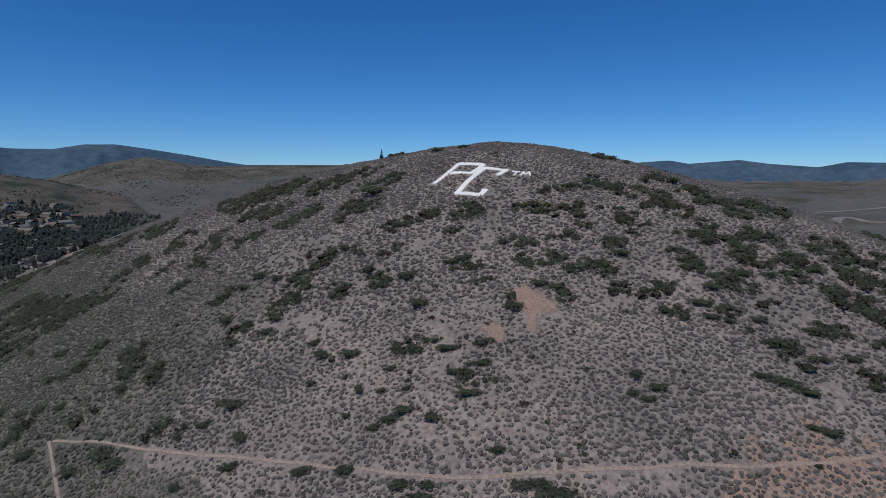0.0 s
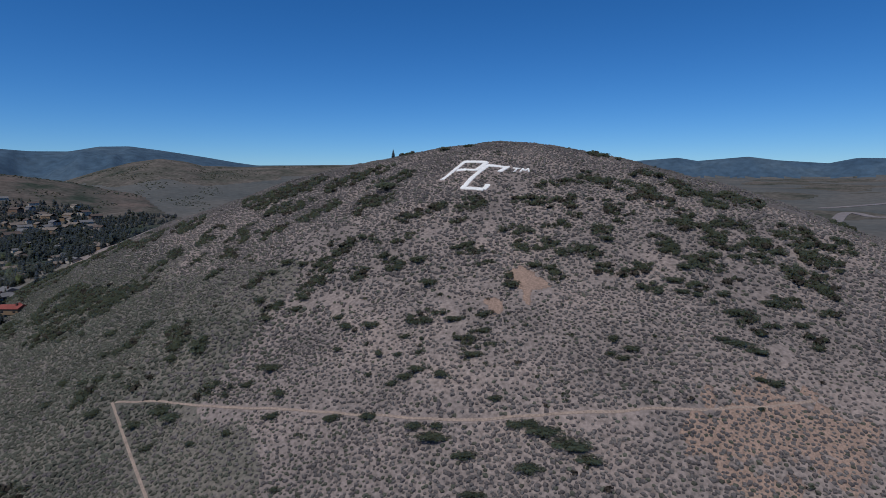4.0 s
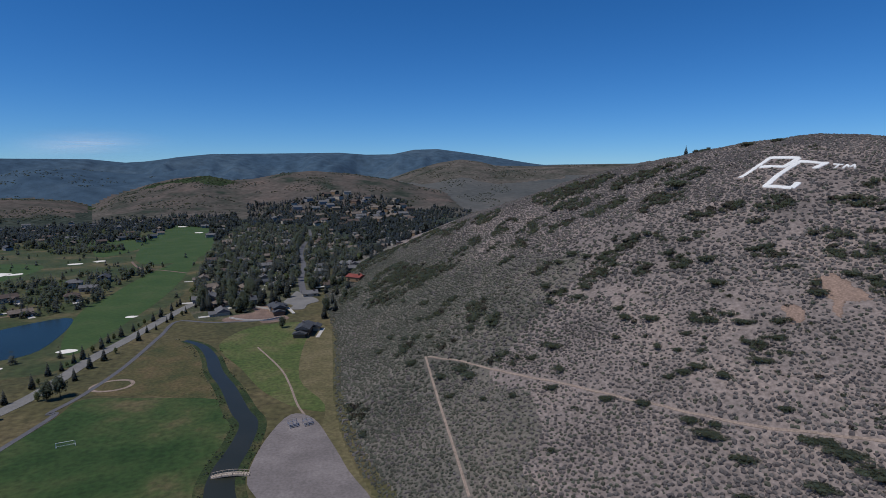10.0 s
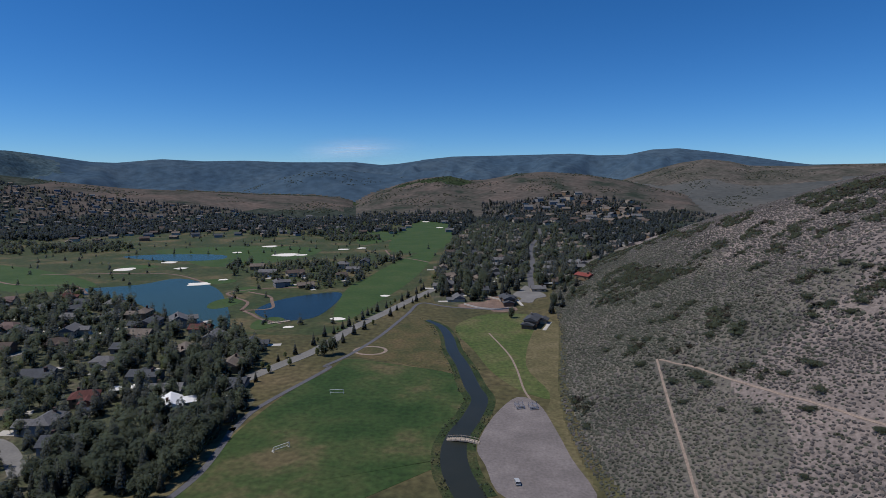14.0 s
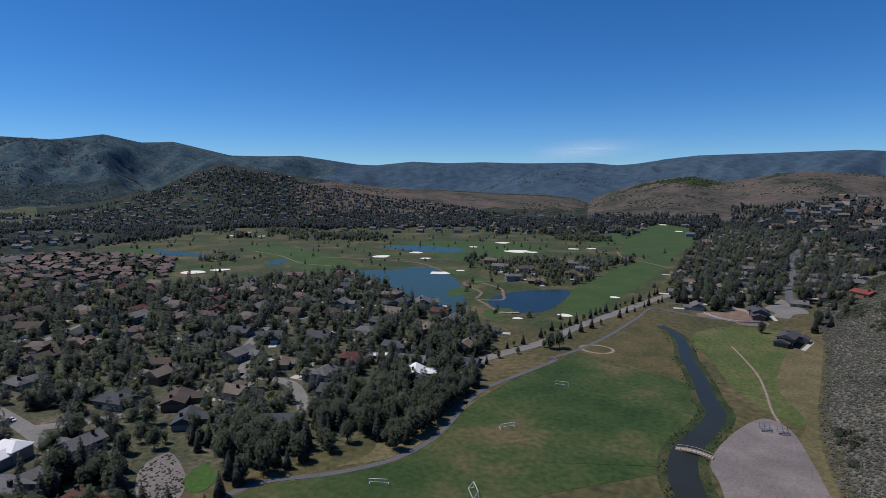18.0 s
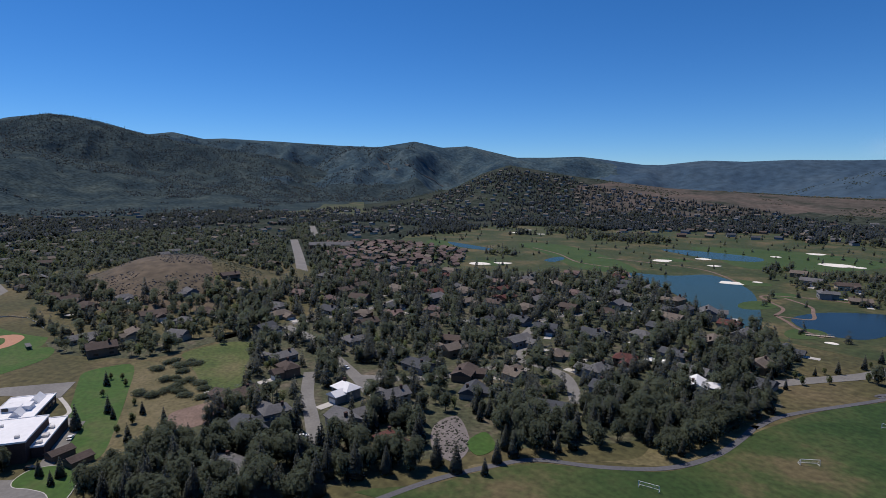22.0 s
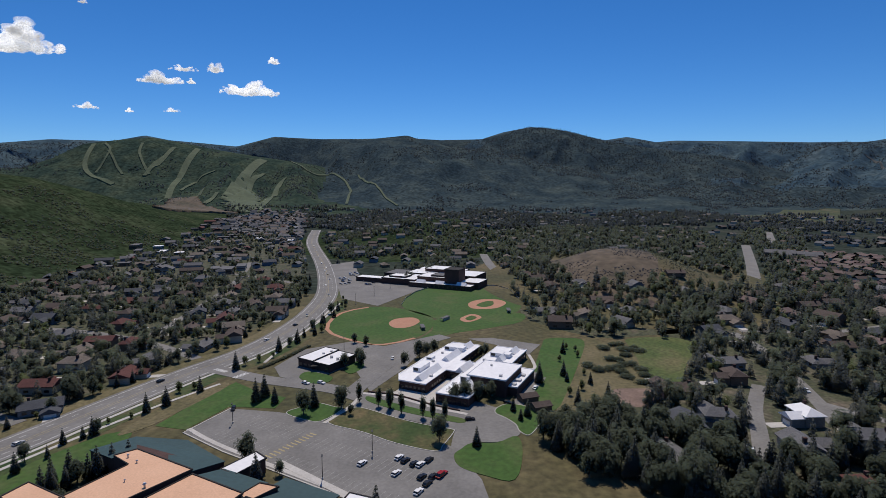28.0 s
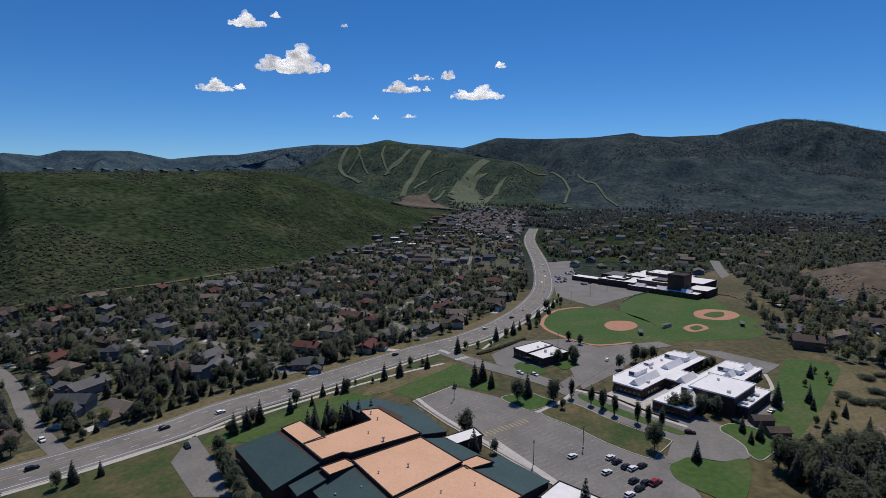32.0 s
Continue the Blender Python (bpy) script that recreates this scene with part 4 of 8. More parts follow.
BARE_LINES += [[(155.2, 124.2), (163.6, 114.0), (174.1, 103.5), (181.0, 95.9)], [(195.4, 155.6), (208.3, 147.8)], [(148.6, 250.3), (155.3, 239.7), (161.7, 233.2)], [(93.8, 242.4), (100.4, 225.6), (102.8, 218.2)], [(229.4, 75.8), (237.1, 71.5), (232.7, 67.9)]]
STROKES = {
    "letter_p": [[(254.5, 259.2), (280.1, 264.5)], [(279.9, 265.3), (285.5, 250.4)], [(285.5, 250.4), (271.2, 247.6)], [(272.2, 247.7), (268.3, 259.7)]],
    "letter_c": [[(277.3, 234.0), (287.8, 235.7)], [(287.4, 234.6), (282.0, 247.5)], [(282.2, 247.2), (249.2, 237.8)], [(249.5, 238.9), (254.1, 226.2)], [(254.1, 226.2), (259.9, 227.8)]],
    "letter_t": [[(287.0, 231.3), (288.3, 226.9)], [(287.5, 228.6), (281.9, 226.6)]],
    "letter_m": [[(283.7, 223.5), (288.9, 225.5)], [(288.9, 225.5), (286.6, 222.3)], [(286.6, 222.3), (290.4, 222.5)], [(290.4, 222.5), (286.5, 219.3)]],
}
ribbon("hill_trail", TRAIL_UP, 0.85, 0.12, M["trail_soil"], "narrow bare dirt trail across the hillside", "path", follow=True, steps=14)
ribbon("hill_trail", TRAIL_DOWN, 0.95, 0.12, M["trail_soil"], "steep bare dirt trail down the hillside", "path", follow=True, steps=14)


def draped_patch(name, pts, up, mat, label, category, kind="structure", step=2.0, jag=0.0):
    """A patch of ground of its own colour, cut from a fine grid laid on the hill."""
    p = np.array(catmull(pts, 5, True))
    xs, ys = np.arange(p[:, 0].min() - 1, p[:, 0].max() + 1, step), np.arange(p[:, 1].min() - 1, p[:, 1].max() + 1, step)
    gx, gy = np.meshgrid(xs, ys, indexing="ij")
    cx, cy = gx[:-1, :-1] + step / 2, gy[:-1, :-1] + step / 2
    keep = inside(p, cx + fbm(cx, cy, 5, 2) * jag, cy + fbm(cy, cx, 5, 2) * jag)
    idx = np.arange(gx.size).reshape(gx.shape)
    f = np.stack([idx[:-1, :-1], idx[1:, :-1], idx[1:, 1:], idx[:-1, 1:]], -1)[keep]
    v = np.stack([gx, gy, land(gx, gy) + up], -1).reshape(-1, 3)
    used, inv = np.unique(f, return_inverse=True)
    top, n = v[used], len(used)
    f = inv.reshape(-1, 4)
    edges = np.concatenate([f[:, [k, (k + 1) % 4]] for k in range(4)])
    both = {tuple(e) for e in edges.tolist()}
    rim = np.array([e for e in both if (e[1], e[0]) not in both])
    side = np.stack([rim[:, 1], rim[:, 0], rim[:, 0] + n, rim[:, 1] + n], 1)
    low = top - [0, 0, up + 0.3]
    me = mesh_of(name, np.concatenate([top, low]), np.concatenate([f, side]), mat, True)
    return tagged(new(name, me), label, category, kind=kind)


draped_patch("bare_slope", BARE_A, 0.14, M["red_soil"], "bare orange-tan soil on the hillside", "ground", step=0.8, jag=3)
draped_patch("bare_slope", BARE_B, 0.14, M["red_soil"], "small bare orange-tan soil patch on the hillside", "ground", step=0.8, jag=3)
draped_patch("bare_slope", [(215, 75), (192, 85), (178, 80), (185, 60), (200, 45), (225, 45)], 0.10, M["red_soil"], "reddish soil showing between sagebrush", "ground", step=1.2, jag=26)


def hill_letter(name, strokes, width, label):
    """A letter of whitewashed stones, each stroke a low ragged bank."""
    top = thing(name, label, "hillside letter", "letters on the hill")
    r = random.Random(len(name) + len(strokes))
    for a, b in strokes:
        a, b = np.array(a), np.array(b)
        n = max(4, int(np.linalg.norm(b - a) / 0.8))
        d = (b - a) / np.linalg.norm(b - a)
        s = np.array([-d[1], d[0]])
        bm = bm_new()
        rows = []
        for i in range(n + 1):
            c = a + (b - a) * i / n
            wl_, wr_ = width / 2 * r.uniform(0.85, 1.12), width / 2 * r.uniform(0.85, 1.12)
            row = []
            for off, up in ((wl_ + 0.15, -0.2), (wl_, 0.35), (0, 0.55), (-wr_, 0.35), (-wr_ - 0.15, -0.2)):
                q = c + s * off
                row.append(bm.verts.new((q[0], q[1], drape(q[0], q[1], up + r.uniform(-0.06, 0.06)))))
            rows.append(row)
        for q, w in zip(rows, rows[1:]):
            for k in range(4):
                bm.faces.new((q[k], q[k + 1], w[k + 1], w[k]))
        bm.faces.new(rows[0])
        bm.faces.new(rows[-1][::-1])
        bmesh.ops.recalc_face_normals(bm, faces=bm.faces)
        part("stroke", bm, M["paint"], top)
    return top


hill_letter("letter_p", STROKES["letter_p"], 2.8, "large whitewashed stone letter P on the hillside")
hill_letter("letter_c", STROKES["letter_c"], 2.8, "large whitewashed stone letter C on the hillside")
hill_letter("letter_t", STROKES["letter_t"], 0.9, "small whitewashed stone letter T on the hillside")
hill_letter("letter_m", STROKES["letter_m"], 0.9, "small whitewashed stone letter M on the hillside")


# ---------------------------------------------------------------- scattering
def round_normals(v, low=0.3, lift=0.35):
    """Normals that turn outward from a crown's middle, as a leafy mass is lit."""
    c = np.array([0, 0, v[:, 2].min() + low * np.ptp(v[:, 2])])
    n = v - c
    n = n / np.maximum(np.linalg.norm(n, axis=1), 1e-6)[:, None] + [0, 0, lift]
    return n / np.linalg.norm(n, axis=1)[:, None]


def scatter(name, templates, x, y, z, size, turn, mat, label, category, parent=None, tall=None, rounded=False):
    """Many copies of small templates (verts, quads or triangles) in one mesh."""
    which = rng.integers(0, len(templates), len(x))
    vs, fs, ns, n = [], [], [], 0
    tall = size if tall is None else tall
    for k, (v, f) in enumerate(templates):
        i = np.nonzero(which == k)[0]
        c, s = np.cos(turn[i])[:, None], np.sin(turn[i])[:, None]
        px = (v[:, 0] * c - v[:, 1] * s) * size[i][:, None] + x[i][:, None]
        py = (v[:, 0] * s + v[:, 1] * c) * size[i][:, None] + y[i][:, None]
        pz = v[:, 2] * tall[i][:, None] + z[i][:, None]
        vs.append(np.stack([px, py, pz], -1).reshape(-1, 3))
        if rounded:
            q = round_normals(v)
            ns.append(np.stack([q[:, 0] * c - q[:, 1] * s, q[:, 0] * s + q[:, 1] * c, np.broadcast_to(q[:, 2], px.shape)], -1).reshape(-1, 3))
        fs.append((f[None] + (n + np.arange(len(i)) * len(v))[:, None, None]).reshape(-1, f.shape[1]))
        n += len(i) * len(v)
    me = mesh_of(name, np.concatenate(vs), np.concatenate(fs), mat, normals=np.concatenate(ns) if rounded else None)
    return tagged(new(name, me), label, category, kind="stuff")


def clump(seed, sides=5, flat=0.75):
    """A low, lumpy bush: two rings and a tip."""
    r = np.random.default_rng(seed)
    a = np.arange(sides) / sides * 2 * np.pi
    lo, mid = 0.8 + 0.35 * r.random(sides), 0.75 + 0.4 * r.random(sides)
    v = [(math.cos(t) * q, math.sin(t) * q, -0.25) for t, q in zip(a, lo)]
    v += [(math.cos(t + 0.4) * q * 0.85, math.sin(t + 0.4) * q * 0.85, flat * (0.45 + 0.35 * r.random())) for t, q in zip(a, mid)]
    v += [(0.2 * r.random(), 0.2 * r.random(), flat)]
    f = []
    for i in range(sides):
        j = (i + 1) % sides
        f += [(i, j, sides + i), (j, sides + j, sides + i), (sides + i, sides + j, 2 * sides)]
    return np.array(v), np.array(f)


def hill_points(step):
    gx, gy = np.meshgrid(np.arange(20, 470, step), np.arange(-60, 640, step), indexing="ij")
    x, y = gx.ravel() + rng.uniform(-0.45, 0.45, gx.size) * step, gy.ravel() + rng.uniform(-0.45, 0.45, gx.size) * step
    h = letter_hill(x, y)
    face = letter_hill(x - 6 * (x - 0) / np.hypot(x, y), y - 6 * y / np.hypot(x, y)) < h + 2.2     # not the far side
    ok = (h > 0.25) & face
    return x[ok], y[ok]


sx, sy = hill_points(1.42)
fx_, fy_ = hill_points(1.9)
near_, far_ = np.hypot(sx - 20, sy - 25) < 235, np.hypot(fx_ - 20, fy_ - 25) >= 235
sx, sy = np.concatenate([sx[near_], fx_[far_]]), np.concatenate([sy[near_], fy_[far_]])
thin = fbm(sx, sy, 38, 3) + 0.5 * fbm(sx + 99, sy, 7, 2)
bare = inside(BARE_A, sx, sy) | inside(BARE_B, sx, sy)
for line, d in ((TRAIL_UP, 1.0), (TRAIL_DOWN, 1.2)):
    bare |= near_line(line, sx, sy, d)
for line in BARE_LINES:
    bare |= near_line(line, sx, sy, 3.0) & (rng.random(len(sx)) < 0.6)
for key in STROKES:
    for a, b in STROKES[key]:
        bare |= near_line([a, b], sx, sy, 2.4 if key in ("letter_p", "letter_c") else 1.3)
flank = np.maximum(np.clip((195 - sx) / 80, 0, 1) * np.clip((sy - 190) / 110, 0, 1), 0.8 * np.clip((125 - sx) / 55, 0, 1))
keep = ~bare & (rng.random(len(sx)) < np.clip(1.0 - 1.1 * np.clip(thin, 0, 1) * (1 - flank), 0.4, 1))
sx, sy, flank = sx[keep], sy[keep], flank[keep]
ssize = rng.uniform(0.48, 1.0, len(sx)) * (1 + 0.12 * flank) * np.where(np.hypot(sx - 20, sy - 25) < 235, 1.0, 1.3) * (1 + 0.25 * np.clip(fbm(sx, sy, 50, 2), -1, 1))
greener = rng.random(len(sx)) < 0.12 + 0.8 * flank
for sel, mat, label in ((~greener, M["sage"], "grey-brown sagebrush covering the dry hillside"), (greener, M["sage_green"], "grey-green sagebrush on the left flank of the hill")):
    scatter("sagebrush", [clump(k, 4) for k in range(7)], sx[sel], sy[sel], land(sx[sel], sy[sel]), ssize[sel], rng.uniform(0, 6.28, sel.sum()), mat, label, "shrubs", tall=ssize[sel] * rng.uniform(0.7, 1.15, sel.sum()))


def leafy(seed, n, size, shape="broad", lobes=9):
    """A crown of loose leaf sprays; unit tall about 1, base at 0."""
    r = np.random.default_rng(seed)
    if shape == "conifer":
        h = 1 - np.sqrt(r.random(n)) * 0.93
        tier = (np.floor(h * 9) + 0.6 * r.random(n)) / 9
        h = 0.5 * h + 0.5 * np.clip(tier, 0.06, 0.99)
        a = r.random(n) * 6.283
        rad = 0.21 * (1 - h) ** 0.8 * r.uniform(0.45, 1.1, n)
        c = np.stack([np.cos(a) * rad, np.sin(a) * rad, h], 1)
        out = np.stack([np.cos(a), np.sin(a), np.full(n, 0.9)], 1) + r.normal(0, 0.35, (n, 3))
        size = size * (0.55 + 0.75 * (1 - h))[:, None, None]
    else:
        wide, cz, hz = {"broad": (0.29, 0.53, 0.45), "poplar": (0.14, 0.54, 0.44), "bush": (0.8, 0.35, 0.4)}[shape]
        d = r.normal(0, 1, (lobes, 3))
        d /= np.linalg.norm(d, axis=1)[:, None]
        core = d * r.uniform(0.35, 0.75, (lobes, 1)) * [wide, wide, hz] + [0, 0, cz]
        which = r.integers(0, lobes, n)
        q = r.normal(0, 1, (n, 3))
        q /= np.linalg.norm(q, axis=1)[:, None]
        lob = r.uniform(0.28, 0.62, lobes)[which][:, None]
        c = core[which] + q * lob * [wide, wide, hz] * r.uniform(0.45, 1.3, (n, 1))
        c[:, 2] = np.maximum(c[:, 2], 0.03)
        out = q + [0, 0, 0.35] + r.normal(0, 0.35, (n, 3))
        size = np.full((n, 1, 1), size)
    out /= np.linalg.norm(out, axis=1)[:, None]
    t = np.cross(out, r.normal(0, 1, (n, 3)))
    t /= np.linalg.norm(t, axis=1)[:, None]
    b = np.cross(out, t)
    k = r.uniform(0.6, 1.3, (n, 2))[:, None]
    e = np.stack([-t - 0.6 * b, 0.7 * t - b, t + 0.8 * b, -0.8 * t + b], 1) * size * k[..., :1]
    v = (c[:, None] + e).reshape(-1, 3)
    return v, np.arange(4 * n).reshape(-1, 4)


# scrub oak: the larger ones as shrubs of their own, thickets as stuff
THICKETS = [(252.9, 397.2, 9.6, 18.3), (250.0, 364.7, 6.4, 13.2), (260.1, 353.2, 7.0, 13.9), (270.7, 342.7, 12.3, 10.1), (252.7, 314.3, 8.0, 9.0), (257.9, 299.4, 6.9, 9.2), (232.5, 424.4, 15.8, 21.8), (240.5, 406.7, 9.6, 15.1), (228.7, 457.2, 8.4, 16.5), (222.2, 290.7, 7.1, 14.4), (228.5, 281.6, 5.6, 7.8), (224.2, 239.8, 10.0, 5.7), (231.7, 239.7, 7.6, 5.2), (222.5, 368.1, 10.4, 7.5), (217.5, 333.8, 12.6, 11.0), (217.3, 387.9, 9.0, 8.0), (188.8, 384.7, 12.1, 14.5), (185.4, 428.7, 9.6, 14.7), (193.6, 350.3, 8.0, 8.4), (166.6, 361.6, 9.0, 17.2), (163.9, 333.6, 5.9, 8.9), (164.6, 402.8, 7.1, 7.1)]
THICKETS += [(164.6, 442.2, 4.7, 10.5), (152.1, 345.2, 5.5, 7.4), (152.6, 296.3, 4.7, 5.4), (182.8, 269.2, 10.0, 8.6), (187.9, 258.3, 4.9, 6.8), (168.9, 256.9, 8.2, 10.6), (158.0, 252.9, 5.7, 5.5), (174.6, 235.7, 4.9, 5.1), (186.2, 223.8, 4.8, 5.9), (202.8, 235.7, 5.9, 4.9), (197.9, 250.1, 6.1, 5.4), (213.0, 247.5, 5.0, 4.3), (194.3, 201.9, 5.2, 4.9), (133.7, 441.3, 4.6, 8.8), (151.6, 440.2, 5.8, 6.2), (237.6, 222.7, 8.7, 6.0), (258.0, 199.8, 7.0, 3.9), (234.7, 187.3, 6.8, 3.5), (279.4, 201.4, 5.9, 3.7), (260.5, 193.5, 9.9, 5.2), (269.7, 184.0, 7.5, 6.4), (304.6, 188.9, 8.4, 8.0)]
THICKETS += [(289.7, 193.2, 5.4, 4.5), (306.4, 174.2, 8.3, 7.7), (311.5, 164.7, 8.3, 9.6), (300.7, 151.5, 10.5, 9.1), (280.4, 158.3, 7.4, 5.3), (278.0, 168.2, 6.3, 5.6), (263.8, 171.6, 7.2, 5.1), (249.3, 174.0, 6.9, 3.8), (230.4, 175.4, 8.7, 4.9), (234.6, 162.0, 6.4, 4.8), (238.0, 151.3, 6.4, 3.8), (246.6, 164.1, 5.6, 3.4), (256.9, 156.8, 6.9, 3.9), (268.9, 150.0, 5.9, 4.3), (203.2, 180.0, 5.0, 4.3), (199.6, 171.5, 4.9, 4.8), (218.8, 152.1, 6.0, 4.8), (234.7, 135.5, 8.2, 3.6), (242.1, 128.1, 5.2, 2.8), (234.1, 118.4, 5.0, 2.9), (271.3, 136.3, 5.1, 4.6), (284.4, 132.1, 7.3, 6.8)]
THICKETS += [(296.6, 124.7, 6.3, 5.6), (300.0, 130.7, 6.4, 4.7), (332.9, 150.6, 8.7, 10.6), (321.3, 138.2, 8.3, 8.9), (330.1, 130.8, 8.5, 12.6), (341.5, 123.9, 7.3, 12.7), (346.6, 115.2, 5.9, 10.9), (295.0, 117.3, 8.7, 6.6), (307.3, 112.0, 7.7, 7.8), (264.2, 126.5, 5.6, 5.4), (263.5, 119.7, 6.7, 4.3), (269.9, 113.5, 6.8, 5.2), (285.0, 109.8, 7.1, 6.4), (262.3, 108.9, 7.7, 3.9), (297.1, 100.6, 8.6, 6.6), (298.8, 94.9, 6.2, 4.9), (284.2, 95.4, 5.9, 4.4), (321.6, 93.6, 8.0, 8.0), (327.7, 84.4, 8.2, 8.3), (311.1, 81.6, 6.4, 5.6), (307.7, 75.4, 8.9, 6.5), (287.3, 74.1, 9.4, 7.4)]
THICKETS += [(289.6, 81.5, 4.8, 3.5), (330.1, 72.9, 5.5, 7.7), (375.1, 82.7, 7.9, 6.3), (260.9, 93.2, 6.5, 3.3), (247.2, 102.1, 6.2, 2.6), (210.1, 194.8, 6.4, 4.2), (222.6, 219.5, 5.9, 3.7), (344.3, 176.5, 4.6, 9.3), (355.2, 209.5, 9.9, 7.9), (321.9, 363.8, 5.9, 4.7), (102.2, 504.6, 17.6, 31.1), (110.1, 477.6, 12.5, 21.3), (116.1, 432.3, 9.4, 11.8), (94.4, 438.2, 9.5, 15.9), (111.3, 345.6, 6.5, 6.2), (116.7, 309.8, 5.3, 8.6), (111.6, 294.1, 5.0, 5.2), (100.4, 340.7, 5.9, 4.1), (89.6, 286.5, 5.4, 3.3), (75.7, 311.8, 6.7, 4.1), (101.6, 243.7, 4.6, 3.5), (106.2, 230.8, 6.0, 4.0)]
THICKETS += [(115.2, 231.3, 5.0, 3.3), (141.7, 260.9, 5.1, 2.7), (168.0, 182.3, 7.3, 2.9), (167.5, 159.5, 4.8, 2.1), (169.4, 151.6, 5.0, 2.4), (243.1, 98.9, 5.0, 3.7), (240.3, 84.5, 7.9, 4.2), (267.6, 69.3, 7.7, 3.3), (262.2, 78.0, 5.4, 3.3), (248.2, 66.2, 5.1, 2.1), (283.2, 70.0, 7.0, 4.6), (69.7, 598.3, 13.5, 24.6), (112.6, 630.2, 23.8, 41.1), (138.7, 628.7, 20.9, 16.7), (159.8, 583.1, 19.6, 15.6), (177.8, 541.9, 15.8, 28.2), (197.4, 500.6, 12.4, 22.8), (115.3, 454.9, 13.1, 20.8), (101.3, 480.7, 11.5, 17.4), (127.4, 429.5, 8.3, 13.3), (140.1, 425.5, 8.3, 13.4), (71.9, 523.9, 9.9, 18.9)]
THICKETS += [(82.6, 461.1, 7.9, 12.5), (39.4, 286.3, 6.3, 6.1), (40.1, 270.7, 4.9, 5.3), (77.6, 317.9, 5.0, 6.6)]
BUSHES = [(159.6, 290.6, 3.9, 4.2), (167.2, 288.6, 3.9, 5.5), (169.0, 276.1, 3.0, 4.0), (187.5, 232.9, 2.7, 7.3), (195.9, 260.4, 3.7, 4.8), (192.6, 213.4, 4.3, 5.1), (182.2, 195.7, 4.0, 4.7), (329.9, 176.3, 3.0, 6.7), (252.6, 149.4, 4.5, 3.4), (200.6, 164.4, 3.8, 4.0), (216.9, 164.6, 3.6, 3.3), (219.6, 158.8, 4.0, 3.6), (254.6, 114.3, 4.3, 3.0), (278.5, 101.8, 3.5, 2.8), (243.1, 114.0, 4.1, 2.6), (207.9, 202.3, 4.3, 3.7), (342.4, 166.2, 4.5, 7.5), (323.3, 299.9, 4.3, 3.4), (312.9, 313.5, 4.3, 5.1), (103.8, 377.0, 4.5, 5.8), (96.5, 411.5, 2.8, 6.2), (104.5, 285.4, 3.4, 4.7)]
BUSHES += [(93.2, 350.0, 3.0, 3.9), (83.2, 321.1, 3.8, 6.5), (79.0, 331.7, 4.0, 3.4), (87.7, 308.0, 2.6, 3.6), (121.6, 223.3, 4.3, 3.2), (112.2, 226.9, 3.0, 2.8), (116.4, 209.0, 2.8, 3.5), (72.7, 289.4, 3.7, 2.7), (80.1, 258.7, 4.0, 3.1), (109.1, 202.2, 3.6, 2.4), (97.0, 212.5, 2.6, 2.0), (120.4, 180.9, 2.5, 1.5), (137.2, 256.9, 2.7, 4.0), (146.8, 247.1, 4.0, 3.2), (153.4, 249.5, 2.7, 3.2), (143.1, 273.8, 2.9, 5.2), (139.3, 203.4, 1.7, 1.8), (147.3, 195.2, 1.1, 1.4), (147.3, 187.4, 2.0, 3.0), (150.7, 179.9, 1.8, 1.4), (139.0, 183.4, 1.4, 1.3), (157.4, 183.5, 2.7, 1.5)]
BUSHES += [(160.0, 176.5, 1.2, 1.1), (145.6, 170.0, 3.4, 2.4), (149.7, 168.0, 3.4, 2.4), (141.2, 172.8, 2.5, 2.1), (152.6, 158.5, 3.3, 2.8), (155.5, 173.0, 1.7, 1.1), (153.9, 200.6, 3.8, 2.9), (151.7, 220.4, 3.0, 3.1), (149.0, 210.8, 3.9, 3.6), (156.0, 136.3, 2.5, 1.8), (164.1, 154.0, 4.2, 1.8), (174.4, 158.2, 3.8, 2.0), (167.1, 164.0, 2.6, 1.8), (202.0, 118.2, 2.1, 3.3), (201.6, 110.7, 2.8, 2.2), (196.1, 111.6, 3.1, 1.6), (212.1, 107.3, 0.9, 1.1), (195.0, 115.6, 2.0, 1.4), (239.2, 108.7, 3.0, 2.1), (248.9, 97.1, 4.1, 2.2), (241.8, 104.0, 2.4, 2.0), (241.4, 89.8, 4.0, 3.5)]
BUSHES += [(225.0, 88.4, 2.8, 1.4), (219.5, 69.4, 4.0, 2.3), (218.1, 73.2, 2.5, 1.3), (258.2, 82.1, 4.2, 2.8), (253.7, 70.1, 2.5, 2.5), (245.5, 63.0, 3.0, 2.1), (246.7, 76.5, 2.0, 1.9), (207.2, 69.5, 1.2, 0.8), (172.2, 171.4, 3.6, 2.0), (180.5, 163.4, 3.2, 2.5), (40.1, 252.2, 3.1, 3.6), (74.5, 352.3, 3.4, 5.2), (64.3, 338.1, 3.0, 4.1), (72.6, 290.5, 3.5, 3.9)]
GREEN = [(243.3, 294.8, 7.8, 10.7), (113.1, 275.7, 4.7, 6.1), (118.1, 280.3, 2.4, 3.7), (89.4, 254.4, 4.8, 4.8), (89.9, 244.0, 4.6, 3.0), (128.2, 169.6, 2.9, 2.3), (133.7, 151.5, 3.4, 1.9), (137.5, 145.6, 2.7, 1.5), (227.2, 82.8, 5.2, 1.8), (228.3, 77.7, 4.9, 1.9), (153.2, 124.5, 3.3, 1.7), (156.3, 121.3, 2.7, 1.8)]
GREEN += [(145.5, 113.7, 4.4, 2.6), (157.8, 108.4, 7.7, 3.9), (157.1, 115.9, 6.1, 2.9), (157.5, 101.6, 5.2, 1.9)]
